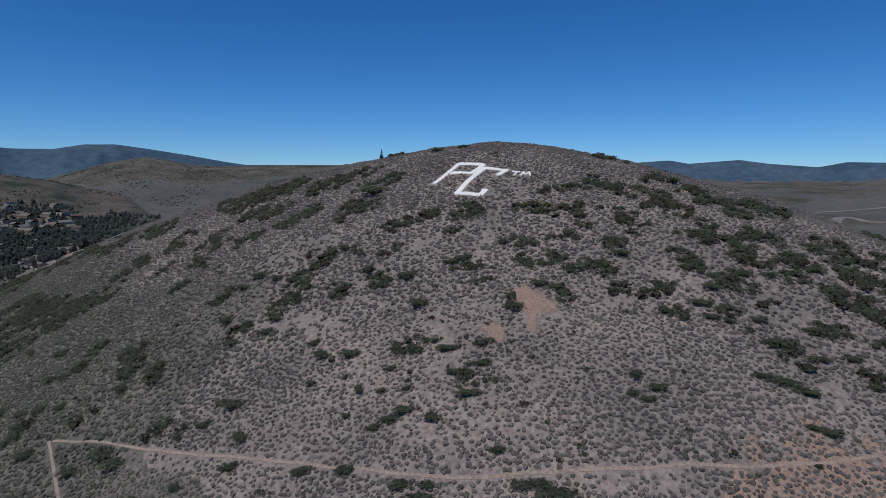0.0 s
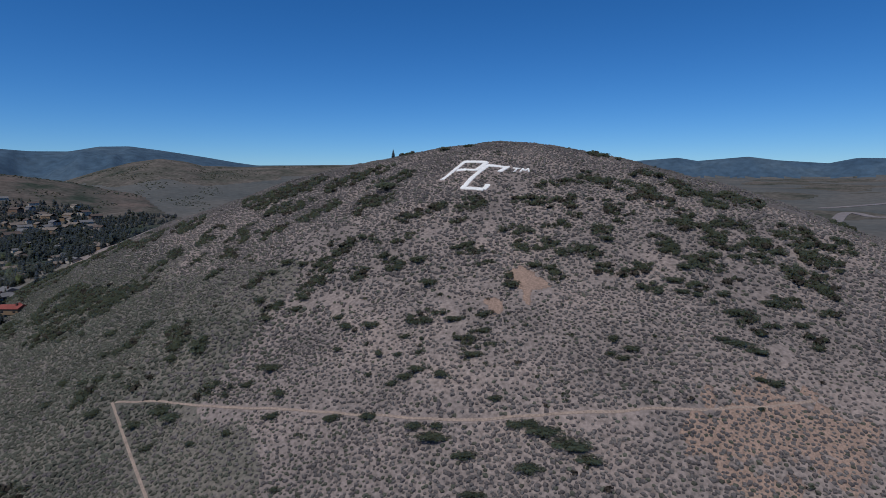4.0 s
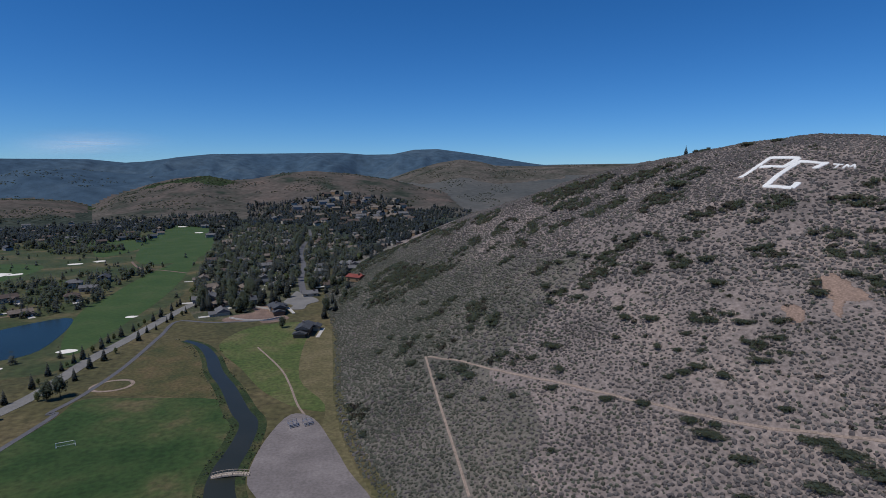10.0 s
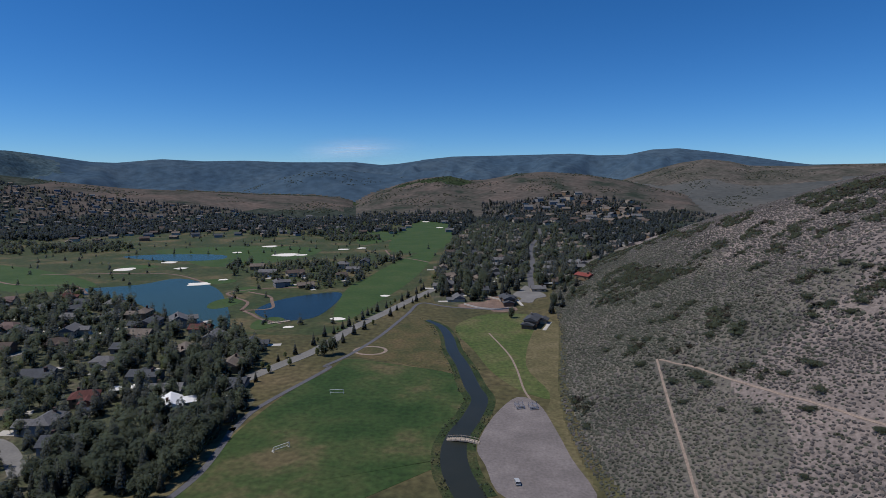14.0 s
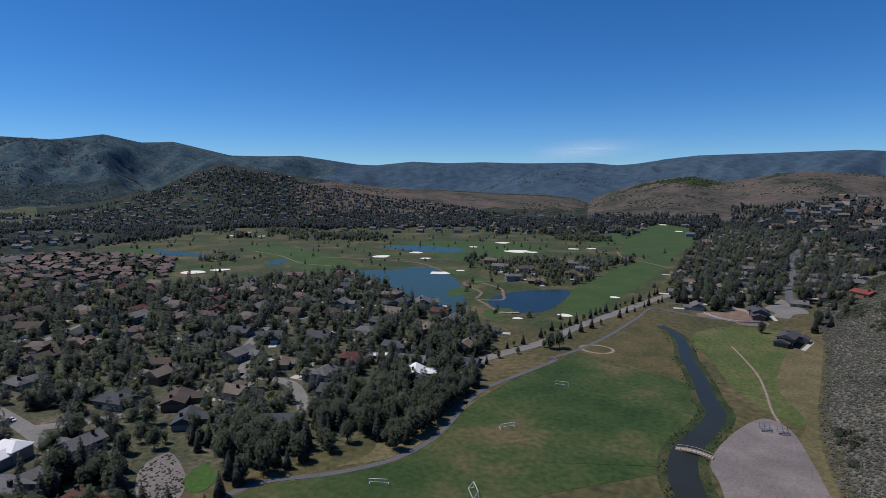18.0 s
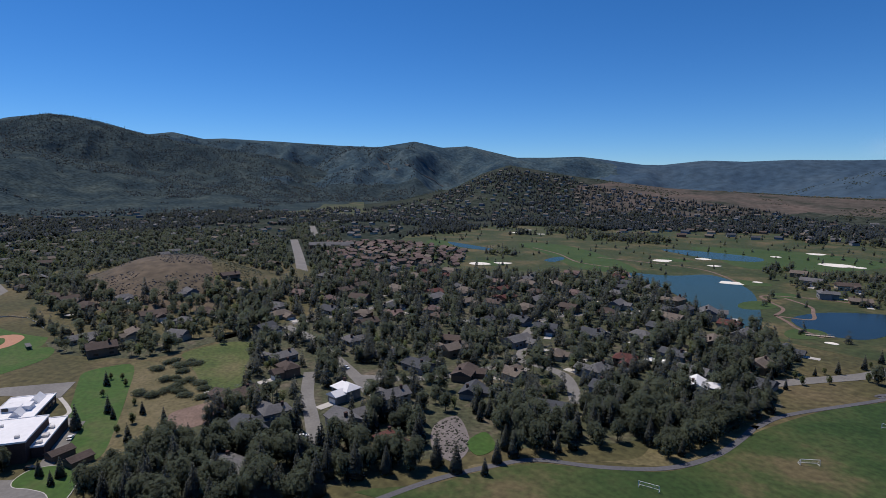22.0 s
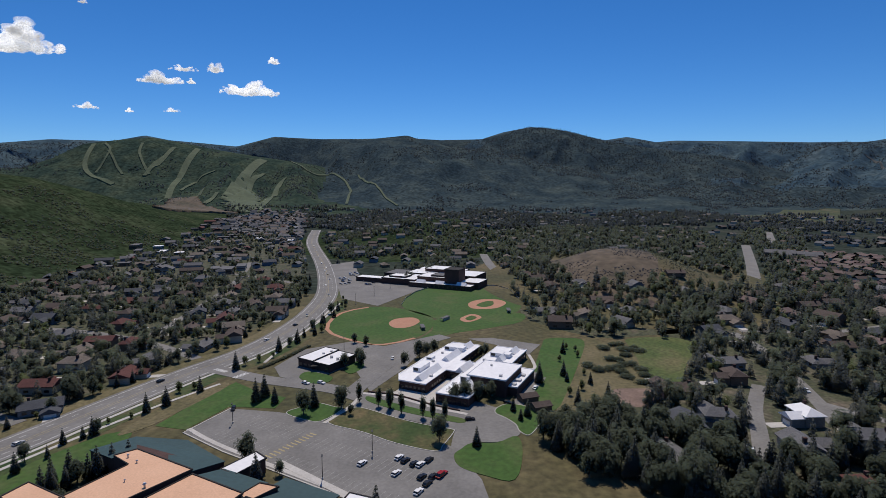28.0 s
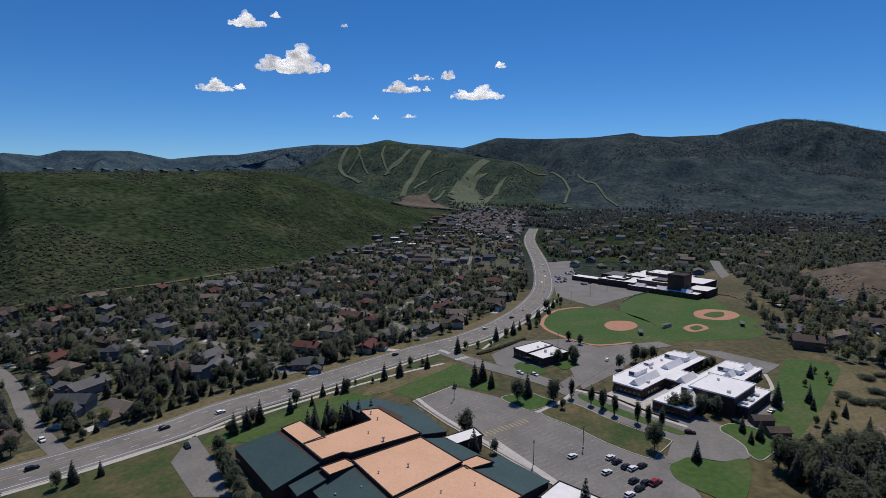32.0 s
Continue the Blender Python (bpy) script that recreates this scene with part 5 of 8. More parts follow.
BUSHES += [(134.6, 143.8, 6.6, 3.0), (136.4, 132.2, 4.4, 2.2), (129.0, 122.4, 3.9, 1.2), (155.5, 123.2, 3.7, 1.7), (95.8, 176.6, 2.0, 1.3), (121.0, 180.9, 3.4, 1.6), (128.0, 169.5, 2.9, 1.6), (78.2, 240.0, 3.2, 2.4), (88.3, 223.9, 2.5, 1.6), (88.7, 254.5, 4.5, 4.0), (114.7, 278.3, 4.3, 6.9), (108.9, 292.9, 4.4, 6.1)]
oak_meshes = []
for k in range(6):
    v, f = leafy(40 + k, 460, 0.085, "bush", 14)
    oak_meshes.append(mesh_of("foliage", v, f, M["oak"] if k < 4 else M["leaf"], normals=round_normals(v)))
twig = bm_new()
for k in range(5):
    bmesh.ops.create_cone(twig, segments=5, radius1=0.03, radius2=0.012, depth=0.7, matrix=pose(0.12 * math.cos(k * 1.3), 0.12 * math.sin(k * 1.3), 0.2, 25 * math.sin(k * 1.3), 25 * math.cos(k * 1.3), 0))
twig_mesh = bpy.data.meshes.new("stem")
twig.to_mesh(twig_mesh)
twig_mesh.materials.append(M["bark"])
for k, (x, y, a, b) in enumerate(BUSHES + GREEN):
    green = k >= len(BUSHES)
    top = thing("scrub_oak", "bright green scrub oak thicket on the hillside" if green else "dark green scrub oak bush on the dry hillside", "shrub", "bushes on the hill")
    top.matrix_world = pose(x, y, drape(x, y, -0.2), 0, 0, math.degrees(math.atan2(y, x))) @ Matrix.Diagonal((b * 1.3, a * 1.35, 0.4 * (a + b) / 2 + 1.9, 1))
    leaves = new("foliage", oak_meshes[4 + k % 2] if green else oak_meshes[k % 4])
    stems = new("stem", twig_mesh)
    leaves.parent = stems.parent = top
tx, ty = [], []
for x, y, a, b in THICKETS:
    n = int(a * b * 0.66) + 4
    u = math.atan2(y, x)
    w, q = np.sqrt(rng.random(n)) * 1.12, rng.uniform(0, 6.283, n)
    p, q = w * np.cos(q) * b, w * np.sin(q) * a
    px_, py_ = x + p * math.cos(u) - q * math.sin(u), y + p * math.sin(u) + q * math.cos(u)
    ok = fbm(px_, py_, 9, 2) > -0.13
    tx.append(px_[ok])
    ty.append(py_[ok])
hx, hy = hill_points(6.5)
keep = (fbm(hx, hy, 60, 3) + 0.7 * fbm(hx, hy, 15, 2) > 0.40) | ((letter_hill(hx, hy) > 20) & (rng.random(len(hx)) < 0.035))
n_thick = sum(len(v) for v in tx)
tx, ty = np.concatenate(tx + [hx[keep]]), np.concatenate(ty + [hy[keep]])
ts = np.concatenate([rng.uniform(1.5, 3.3, n_thick), rng.uniform(1.0, 2.0, keep.sum())])
ok = (letter_hill(tx, ty) > 2) & ~inside(BARE_A, tx, ty) & ~inside(BARE_B, tx, ty)
for key in ("letter_p", "letter_c"):
    for a, b in STROKES[key]:
        ok &= ~near_line([a, b], tx, ty, 4)
for line in (TRAIL_UP, TRAIL_DOWN):
    ok &= ~near_line(line, tx, ty, 2)
tx, ty, ts = tx[ok], ty[ok], ts[ok]
dark = rng.random(len(tx)) < 0.86
for sel, mat, label in ((dark, M["oak"], "dark green scrub oak thickets on the hillside"), (~dark, M["bare_oak"], "grey-brown leafless scrub on the hillside")):
    scatter("scrub_thicket", [leafy(60 + k, 44, 0.185, "bush", 7) for k in range(4)], tx[sel], ty[sel], land(tx[sel], ty[sel]) - 0.1, ts[sel], rng.uniform(0, 6.28, sel.sum()), mat, label, "shrubs", tall=ts[sel] * 0.95, rounded=True)

# ---------------------------------------------------------------- houses
PROTO = {}


def place(key, build, x, y, turn, scale=(1, 1, 1), up=0.0, label=""):
    """Builds a kind of thing at its first place and copies it to all others."""
    z = drape(x, y, up)
    if key not in PROTO:
        PROTO[key] = build()
        PROTO[key].matrix_world = pose(x, y, z, 0, 0, turn)
        ob = PROTO[key]
    else:
        ob = copy_thing(PROTO[key], pose(x, y, z, 0, 0, turn) @ Matrix.Diagonal((*scale, 1)))
    return tagged(ob, label)


def gable(bm, x0, x1, y0, y1, z0, rise, eave=0.7, hip=0.0, thick=0.3):
    """A roof over a rectangle with its ridge along x; hip pulls the ridge's ends in."""
    x0, x1, y0, y1 = x0 - eave, x1 + eave, y0 - eave, y1 + eave
    ym = (y0 + y1) / 2
    lo = [bm.verts.new(p) for p in ((x0, y0, z0 - thick), (x1, y0, z0 - thick), (x1, y1, z0 - thick), (x0, y1, z0 - thick))]
    up = [bm.verts.new(p) for p in ((x0, y0, z0), (x1, y0, z0), (x1, y1, z0), (x0, y1, z0))]
    r = [bm.verts.new((x0 + hip, ym, z0 + rise)), bm.verts.new((x1 - hip, ym, z0 + rise))]
    for f in ((up[0], up[1], r[1], r[0]), (up[2], up[3], r[0], r[1]), (up[1], up[2], r[1]), (up[3], up[0], r[0]), lo[::-1]):
        bm.faces.new(f)
    for i in range(4):
        bm.faces.new((lo[i], lo[(i + 1) % 4], up[(i + 1) % 4], up[i]))
    return bm


def gable_wall(bm, x0, x1, y0, y1, z1, rise, hip):
    """The walls below such a roof, with their gable ends."""
    box(bm, x0, x1, y0, y1, -0.6, z1)
    if hip < 0.5:
        ym = (y0 + y1) / 2
        for x in (x0, x1 - 0.25):
            a = [bm.verts.new(p) for p in ((x, y0, z1), (x, y1, z1), (x, ym, z1 + rise * 0.86))]
            b = [bm.verts.new((v.co.x + 0.25, v.co.y, v.co.z)) for v in a]
            bm.faces.new(a)
            bm.faces.new(b[::-1])
            for i in range(3):
                bm.faces.new((a[i], b[i], b[(i + 1) % 3], a[(i + 1) % 3]))
    return bm


def house(form, roof, wall, storeys=2, fine=True):
    top = thing("house", f"{wall} sided house with a {roof} shingle roof among trees" if roof != "white" else "house with a bright white metal roof among trees", "house", "houses of the valley")
    w, d, h = [(15, 10, 5.0), (13, 9, 5.4), (17, 11, 4.2), (12, 9, 3.2)][form]
    h = h if storeys == 2 else 3.3
    hip, rise = [(0.0, 2.9), (4.0, 2.6), (0.0, 2.4), (0.0, 2.8)][form]
    rm, wm = (M["white_roof"] if roof == "white" else M["roof_" + roof]), M["wall_" + wall]
    part("wall", gable_wall(bm_new(), -w / 2, w / 2, -d / 2, d / 2, h, rise, hip), wm, top)
    part("roof", gable(bm_new(), -w / 2, w / 2, -d / 2, d / 2, h, rise, 0.7, hip), rm, top)
    if not fine:
        return top
    # a wing across the front, with the garage in it
    bm = gable_wall(bm_new(), -3.4, 3.4, -3.6, 3.6, h - 1.1, 2.0, 0)
    bm.transform(pose(w / 2 - 4.2, -d / 2 - 2.6, 0, 0, 0, 90))
    part("wing_wall", bm, wm, top)
    bm = gable(bm_new(), -3.9, 3.4, -3.6, 3.6, h - 1.1, 2.1, 0.6, 0)
    bm.transform(pose(w / 2 - 4.2, -d / 2 - 2.6, 0, 0, 0, 90))
    part("wing_roof", bm, rm, top)
    part("garage_door", box(bm_new(), w / 2 - 6.6, w / 2 - 1.8, -d / 2 - 6.12, -d / 2 - 5.9, 0, 2.3), M["paint"], top, "pale garage door")
    part("driveway", box(bm_new(), w / 2 - 6.8, w / 2 - 1.6, -d / 2 - 15, -d / 2 - 6.15, -0.3, 0.14), M["concrete"], top, "pale concrete driveway")
    bm = box(bm_new(), -w / 2 + 3, -w / 2 + 4.1, 0.8, 2.0, h - 0.5, h + rise + 1.0)
    box(bm, -w / 2 + 2.9, -w / 2 + 4.2, 0.7, 2.1, h + rise + 1.0, h + rise + 1.15)
    part("chimney", bm, M["brick"], top)
    for k, (x, y, tw) in enumerate(((-w / 2 + 2.5, -d / 2, 1.8), (-w / 2 + 6, -d / 2, 1.8), (-w / 2 + 3, d / 2, 2.4), (w / 2 - 4, d / 2, 2.4))):
        for z in ((1.0, 3.5) if h > 4.5 and k % 2 == 0 else (1.0,)):
            part("window", box(bm_new(), x - tw / 2, x + tw / 2, y - 0.06, y + 0.06, z, z + 1.3), M["glass"], top)
    return top


WALLS = {"grey": ("grey", "cream"), "brown": ("brown", "cream"), "tan": ("cream", "wood"), "rose": ("cream", "wood"), "slate": ("grey", "blue"), "maroon": ("cream", "brown"), "red": ("wood", "brown"), "white": ("grey", "cream")}
TAKEN = []


FAR_HOUSES = []


def put_house(x, y, roof, turn=None, fine=True, forms=(0, 1, 2), scale=1.0):
    r = random.Random(int(x * 7 + y * 13))
    form, wall = r.choice(forms), r.choice(WALLS[roof])
    turn = r.choice((10, 100, 190, 280, 35, 125)) + r.uniform(-8, 8) if turn is None else turn
    storeys = r.choice((1, 2))
    s = scale * r.uniform(0.9, 1.15)
    if math.hypot(x, y) > 740:
        FAR_HOUSES.append((x, y, roof, wall, turn, s))
        TAKEN.append((x, y, 11 * s))
        return
    place(("house", form, roof, wall, storeys, fine), lambda: house(form, roof, wall, storeys, fine), x, y, turn, (s, s, s))
    TAKEN.append((x, y, 11 * s))


HOUSES = [(-340, 84, "grey"), (-314, 80, "brown"), (-253, 164, "brown"), (-238, 186, "tan"), (-229, 152, "slate"), (-243, 112, "grey"), (-187, 169, "slate"), (-216, 259, "maroon"), (-152, 291, "slate"), (-206, 373, "grey"), (-227, 393, "maroon"), (-301, 273, "slate"), (-344, 249, "slate"), (-377, 225, "brown"), (-389, 293, "brown"), (-352, 137, "grey"), (-202, 89, "maroon"), (-216, 27, "grey"), (-247, 40, "slate"), (-255, 55, "grey"), (-492, 66, "brown"), (-579, 106, "brown"), (-498, 28, "brown"), (-452, 11, "tan"), (-557, 174, "brown"), (-250, 234, "tan"), (-211, 229, "grey"), (-279, 148, "slate"), (-251, 319, "grey"), (-311, 350, "brown")]
HOUSES += [(-257, 413, "grey"), (-353, 415, "grey"), (-362, 375, "slate"), (-354, 471, "grey"), (-435, 256, "grey"), (-431, 208, "slate"), (-390, 168, "brown"), (-174, 364, "slate"), (-314, 199, "brown"), (-286, 232, "grey"), (-446, 159, "slate"), (-264, 95, "white"), (-166, 255, "white"), (84, 570, "red"), (-41, 530, "grey"), (-58, 592, "grey"), (19, 993, "tan"), (-5, 775, "grey"), (60, 802, "brown"), (85, 1065, "brown"), (-24, 899, "slate"), (95, 897, "grey"), (-32, 682, "slate"), (60, 702, "grey")]
HOUSES += [(-206, 706, "grey"), (-185, 738, "slate"), (-186, 684, "grey"), (-211, 579, "tan"), (-241, 579, "grey"), (-313, 686, "tan"), (-282, 646, "grey"), (-187, 634, "brown"), (-248, 646, "brown"), (-210, 343, "tan"), (-165, 318, "tan"), (-207, 296, "slate"), (-328, 424, "grey"), (-278, 408, "slate")]
for x, y, c in HOUSES:
    put_house(x, y, c, scale=2.3 if c == "red" else 1.25 if c == "white" else 1.1)

OLD_TOWN = [(-128, 250), (-150, 300), (-160, 360), (-200, 400), (-240, 410), (-290, 438), (-360, 490), (-440, 515), (-500, 420), (-600, 330), (-640, 250), (-600, 195), (-560, 150), (-480, 80), (-420, 60), (-320, 60), (-260, 20), (-235, -10), (-215, -20), (-185, 20), (-178, 60), (-178, 105), (-170, 130), (-150, 165), (-137, 190)]
GROVE = [(-172, 112), (-145, 168), (-136, 215), (-131, 252), (-165, 270), (-185, 220), (-200, 150), (-215, 100), (-200, 60), (-182, 70)]
GROVE_LOW = [(-226, -24), (-186, 0), (-176, 60), (-215, 70), (-240, 30), (-246, -12)]
NEW_TOWN = [(-60, -288), (-120, -275), (-190, -262), (-270, -248), (-330, -235), (-400, -233), (-470, -245), (-560, -275), (-720, -345), (-1000, -480), (-1250, -620), (-1150, -760), (-950, -690), (-788, -618), (-600, -592), (-430, -552), (-300, -545), (-178, -545), (-60, -525)]
EAST = [(-72, 550), (-20, 515), (20, 570), (75, 600), (110, 700), (140, 900), (120, 1300), (-60, 1400), (-90, 1000), (-85, 700)]
ISLAND = [(-330, 640), (-200, 560), (-150, 600), (-120, 700), (-150, 820), (-200, 800), (-300, 720)]
WEST = [(-610, 230), (-950, 350), (-900, 470), (-720, 500), (-600, 400)]
MID = [(-395, 12), (-440, -35), (-520, -50), (-620, -65), (-640, -10), (-590, 60), (-560, 150), (-440, 110), (-405, 50)]
BEYOND = [(-600, -60), (-800, -95), (-1100, -140), (-1400, 0), (-1300, 300), (-1040, 300), (-620, 170), (-820, 150), (-860, 60), (-800, -10), (-640, -15)]
OPEN_GROUND = [PLAN[k] for k in ("soccer_field", "lake", "pond", "pond_far", "pond_west", "pond_small", "fairway", "fairway_far", "gravel_lot", "parking_main", "parking_lawn", "lawn_b", "lawn_c", "loop", "playground", "ball_field_a", "ball_field_b", "hs_lot", "lib_lot", "middle_drive", "rec_drive", "rec_lawn", "open_field", "park_strip", "school_lawn", "dry_patch", "construction", "cul_de_sac", "marsh", "clearing")] + [[(-214, 136), (-214, 112), (-180, 92), (-158, 100), (-164, 126), (-188, 136)]] + [[(-652 + 105 * math.cos(q), 62 + 80 * math.sin(q)) for q in [k * 0.5 for k in range(13)]]]
LINES = [(PLAN["highway"], 17), (PLAN["path"], 4), (PLAN["road_main"], 7), (PLAN["street_a"], 5), (PLAN["street_b"], 5), (PLAN["street_d"], 5), (PLAN["street_e"], 9), (PLAN["road_w"], 11), (PLAN["road_w2"], 11), (PLAN["school_road"], 8), (PLAN["school_drive"], 8)]
SIDE_STREETS = [[(-84, -262), (-90, -300), (-97, -329), (-106, -362), (-113, -400), (-115, -435)], [(-170, -348), (-173, -365), (-181, -385), (-195, -400)], [(-300, -235), (-330, -300), (-345, -380), (-330, -440)], [(-345, -300), (-430, -320), (-560, -360), (-700, -420)], [(-200, -258), (-215, -330), (-212, -360)], [(-560, -290), (-600, -380), (-640, -480)], [(-290, 110), (-262, 150), (-262, 210), (-300, 250)], [(-262, 210), (-225, 215), (-190, 190)], [(-300, 250), (-330, 310), (-300, 380)], [(-430, 120), (-440, 190), (-480, 260)]]
for line in SIDE_STREETS:
    ribbon("street", line, 7, 0.15, M["asphalt"], "narrow grey residential street between houses", "road")
    LINES.append((line, 4.5))


def free(x, y, pad=0.0):
    ok = np.ones(len(x), bool)
    for p in OPEN_GROUND:
        ok &= ~inside(p, x, y)
    for line, d in LINES:
        ok &= ~near_line(line, x, y, d + pad)
    return ok


def sample(poly, per_m2, seed):
    r = np.random.default_rng(seed)
    p = np.array(poly, float)
    lo, hi = p.min(0), p.max(0)
    n = int(np.prod(hi - lo) * per_m2)
    x, y = r.uniform(lo[0], hi[0], n), r.uniform(lo[1], hi[1], n)
    ok = inside(p, x, y)
    return x[ok], y[ok]


def more_houses(poly, gap, most, colours, seed, fine, forms=(0, 1, 2), turn=None, scale=1.0):
    x, y = sample(poly, 0.02, seed)
    ok = free(x, y, 7) & ~inside(GROVE, x, y) & ~inside(GROVE_LOW, x, y)
    n = 0
    for a, b in zip(x[ok], y[ok]):
        if n >= most:
            break
        if all((a - q) ** 2 + (b - w) ** 2 > gap ** 2 for q, w, _ in TAKEN):
            put_house(float(a), float(b), random.Random(int(a * 31 + b)).choice(colours), turn, fine, forms, scale)
            n += 1


more_houses(OLD_TOWN, 25, 60, ("grey", "slate", "brown", "tan", "grey", "maroon", "rose"), 11, True, scale=1.05)
more_houses([p for p in NEW_TOWN[:8]] + [(-560, -575), (-430, -548), (-300, -540), (-178, -540), (-60, -520)], 23, 125, ("grey", "slate", "brown", "tan", "grey", "maroon", "slate"), 12, True)
more_houses(NEW_TOWN, 24, 40, ("grey", "slate", "brown", "tan"), 13, False)
more_houses(EAST, 25, 90, ("grey", "slate", "brown", "tan", "tan", "grey"), 14, True)
more_houses(WEST, 16, 150, ("rose", "rose", "tan", "brown", "rose"), 15, False, (3,), scale=0.85)
more_houses(MID, 28, 10, ("grey", "brown"), 16, True)
more_houses(BEYOND, 34, 40, ("grey", "brown", "tan"), 17, False)
VILLAGE = [(-900, 1000), (-1250, 1150), (-1700, 1250), (-1650, 1500), (-1300, 1650), (-900, 1700), (-600, 1550), (-300, 1600), (-100, 1700), (-150, 1500), (-500, 1250)]
RIDGE_TOP = [(0, 1500), (150, 1350), (420, 1500), (450, 1900), (250, 2000), (60, 1900)]
more_houses(VILLAGE, 30, 260, ("grey", "tan", "brown", "slate"), 18, False, scale=0.9)
for q in (147, 149.5, 151, 153, 154, 156, 158):
    put_house(-math.sin(radians(q)) * 1170, math.cos(radians(q)) * 1170, "tan" if q % 2 else "grey", 30, False, scale=0.9)
more_houses(RIDGE_TOP, 34, 46, ("tan", "grey", "brown", "tan"), 19, False, scale=1.7)


more_houses([(-1000, -480), (-1250, -600), (-1500, -690), (-1850, -850), (-1800, -1020), (-1500, -900), (-1250, -800), (-1050, -700)], 24, 170, ("grey", "slate", "brown", "tan", "grey"), 20, False, scale=1.2)


def far_houses():
    """The far houses, a few metres of roof and wall each, in one mesh."""
    names = ["wall_cream", "wall_grey", "wall_brown", "wall_wood", "wall_blue", "roof_grey", "roof_slate", "roof_brown", "roof_maroon", "roof_tan", "roof_red", "white_roof", "roof_rose"]
    vs, fs, ms = [], [], []
    for x, y, roof, wall, turn, s in FAR_HOUSES:
        m = pose(x, y, drape(x, y), 0, 0, turn)
        w, d, h, rise = 7.5 * s, 5 * s, 4.6 * s, 2.7 * s
        loc = [(-w, -d, -3), (w, -d, -3), (w, d, -3), (-w, d, -3), (-w, -d, h), (w, -d, h), (w, d, h), (-w, d, h)]
        e = 0.7
        loc += [(-w - e, -d - e, h), (w + e, -d - e, h), (w + e, d + e, h), (-w - e, d + e, h), (-w - e, 0, h + rise), (w + e, 0, h + rise), (-w, 0, h + rise * 0.85), (w, 0, h + rise * 0.85)]
        k = len(vs)
        vs += [tuple(m @ Vector(p)) for p in loc]
        wi, ri = names.index("wall_" + wall), names.index("white_roof" if roof == "white" else "roof_" + roof)
        for f, i in (((0, 1, 5, 4), wi), ((1, 2, 6, 5), wi), ((2, 3, 7, 6), wi), ((3, 0, 4, 7), wi), ((4, 4, 14, 7), wi), ((5, 6, 15, 15), wi), ((8, 9, 13, 12), ri), ((10, 11, 12, 13), ri), ((8, 11, 10, 9), ri)):
            if len(set(f)) == 4:
                fs.append([k + a for a in f])
                ms.append(i)
    tagged(new("far_houses", mesh_of("far_houses", vs, fs, [M[q] for q in names], False, ms)), "far houses with grey and brown roofs among trees", "houses", kind="stuff")


more_houses([(-math.sin(q) * k, math.cos(q) * k) for q, k in ((0.75, 1550), (1.1, 1550), (1.08, 2150), (0.92, 2250), (0.75, 2250))], 34, 110, ("grey", "tan", "brown", "slate", "tan"), 21, False, scale=0.9)


# ---------------------------------------------------------------- trees
def trunk_bm(h, r, limbs=3):
    bm = bm_new()
    bmesh.ops.create_cone(bm, segments=7, radius1=r, radius2=r * 0.35, depth=h, matrix=pose(0, 0, h / 2 - 0.3))
    for k in range(limbs):
        a = k * 2.4
        bmesh.ops.create_cone(bm, segments=5, radius1=r * 0.4, radius2=r * 0.12, depth=h * 0.45, matrix=pose(0, 0, h * (0.5 + 0.12 * k), 0, 0, math.degrees(a)) @ pose(0, 0, 0, 0, 42, 0) @ pose(0, 0, h * 0.22))
    return bm


KINDS = {"spruce": ("conifer", 13.0, "conifer", "dark green spruce tree", 0.045), "cottonwood": ("broad", 13.0, "leaf", "leafy green cottonwood tree", 0.060), "poplar": ("poplar", 11.0, "leaf", "narrow upright green poplar tree", 0.042), "ash": ("broad", 8.0, "leaf_light", "light green young ash tree", 0.055)}


def tree(kind, variant):
    shape, h, mat, label, size = KINDS[kind]
    top = thing(kind + "_tree", label, "tree", "trees of the valley")
    part("trunk", trunk_bm(h * (0.95 if shape == "conifer" else 0.62), 0.02 * h, 0 if shape == "conifer" else 3), M["bark"], top)
    v, f = leafy(100 + variant * 7 + len(kind), 1200, size * 0.62, shape, 26)
    crown = new("crown", mesh_of("crown", v * h, f, M[mat], normals=round_normals(v)))
    crown.parent = top
    return top


def put_tree(kind, x, y, s=1.0, label=""):
    r = random.Random(int(x * 11 + y * 17))
    variant = r.randrange(4)
    place(("tree", kind, variant), lambda: tree(kind, variant), x, y, r.uniform(0, 360), (s * r.uniform(0.92, 1.08), s * r.uniform(0.92, 1.08), s), 0.0, label)


# trees that stand free and can be told apart
POPLARS = [(-252, -113), (-249, -102), (-249, -96), (-246, -96), (-243, -89), (-240, -78), (-238, -73), (-237, -67)]
for x, y in POPLARS:
    put_tree("poplar", x + 2, y, 1.0, "upright poplar in a row before the school")
for x, y, s in [(-242, -164, 1.1), (-249, -163, 0.95), (-242, -154, 0.75), (-241, -133, 1.1), (-294, -25, 0.7), (-170, -125, 1.0), (-157, -76, 1.0), (-163, -184, 1.1), (-168, -182, 1.0), (-174, -180, 0.9), (-140, -222, 0.8), (-147, -222, 0.9), (-133, -222, 0.8), (-195, -215, 0.7), (-230, -205, 0.8), (-250, -200, 0.7), (-285, -200, 0.9), (-330, -195, 0.6), (-345, -190, 0.6), (-358, -190, 0.6), (-172, 128, 0.9), (-165, 118, 0.8), (-168, 100, 1.0), (-176, 96, 1.1), (-160, 108, 0.6)]:
    put_tree("spruce", x, y, s)
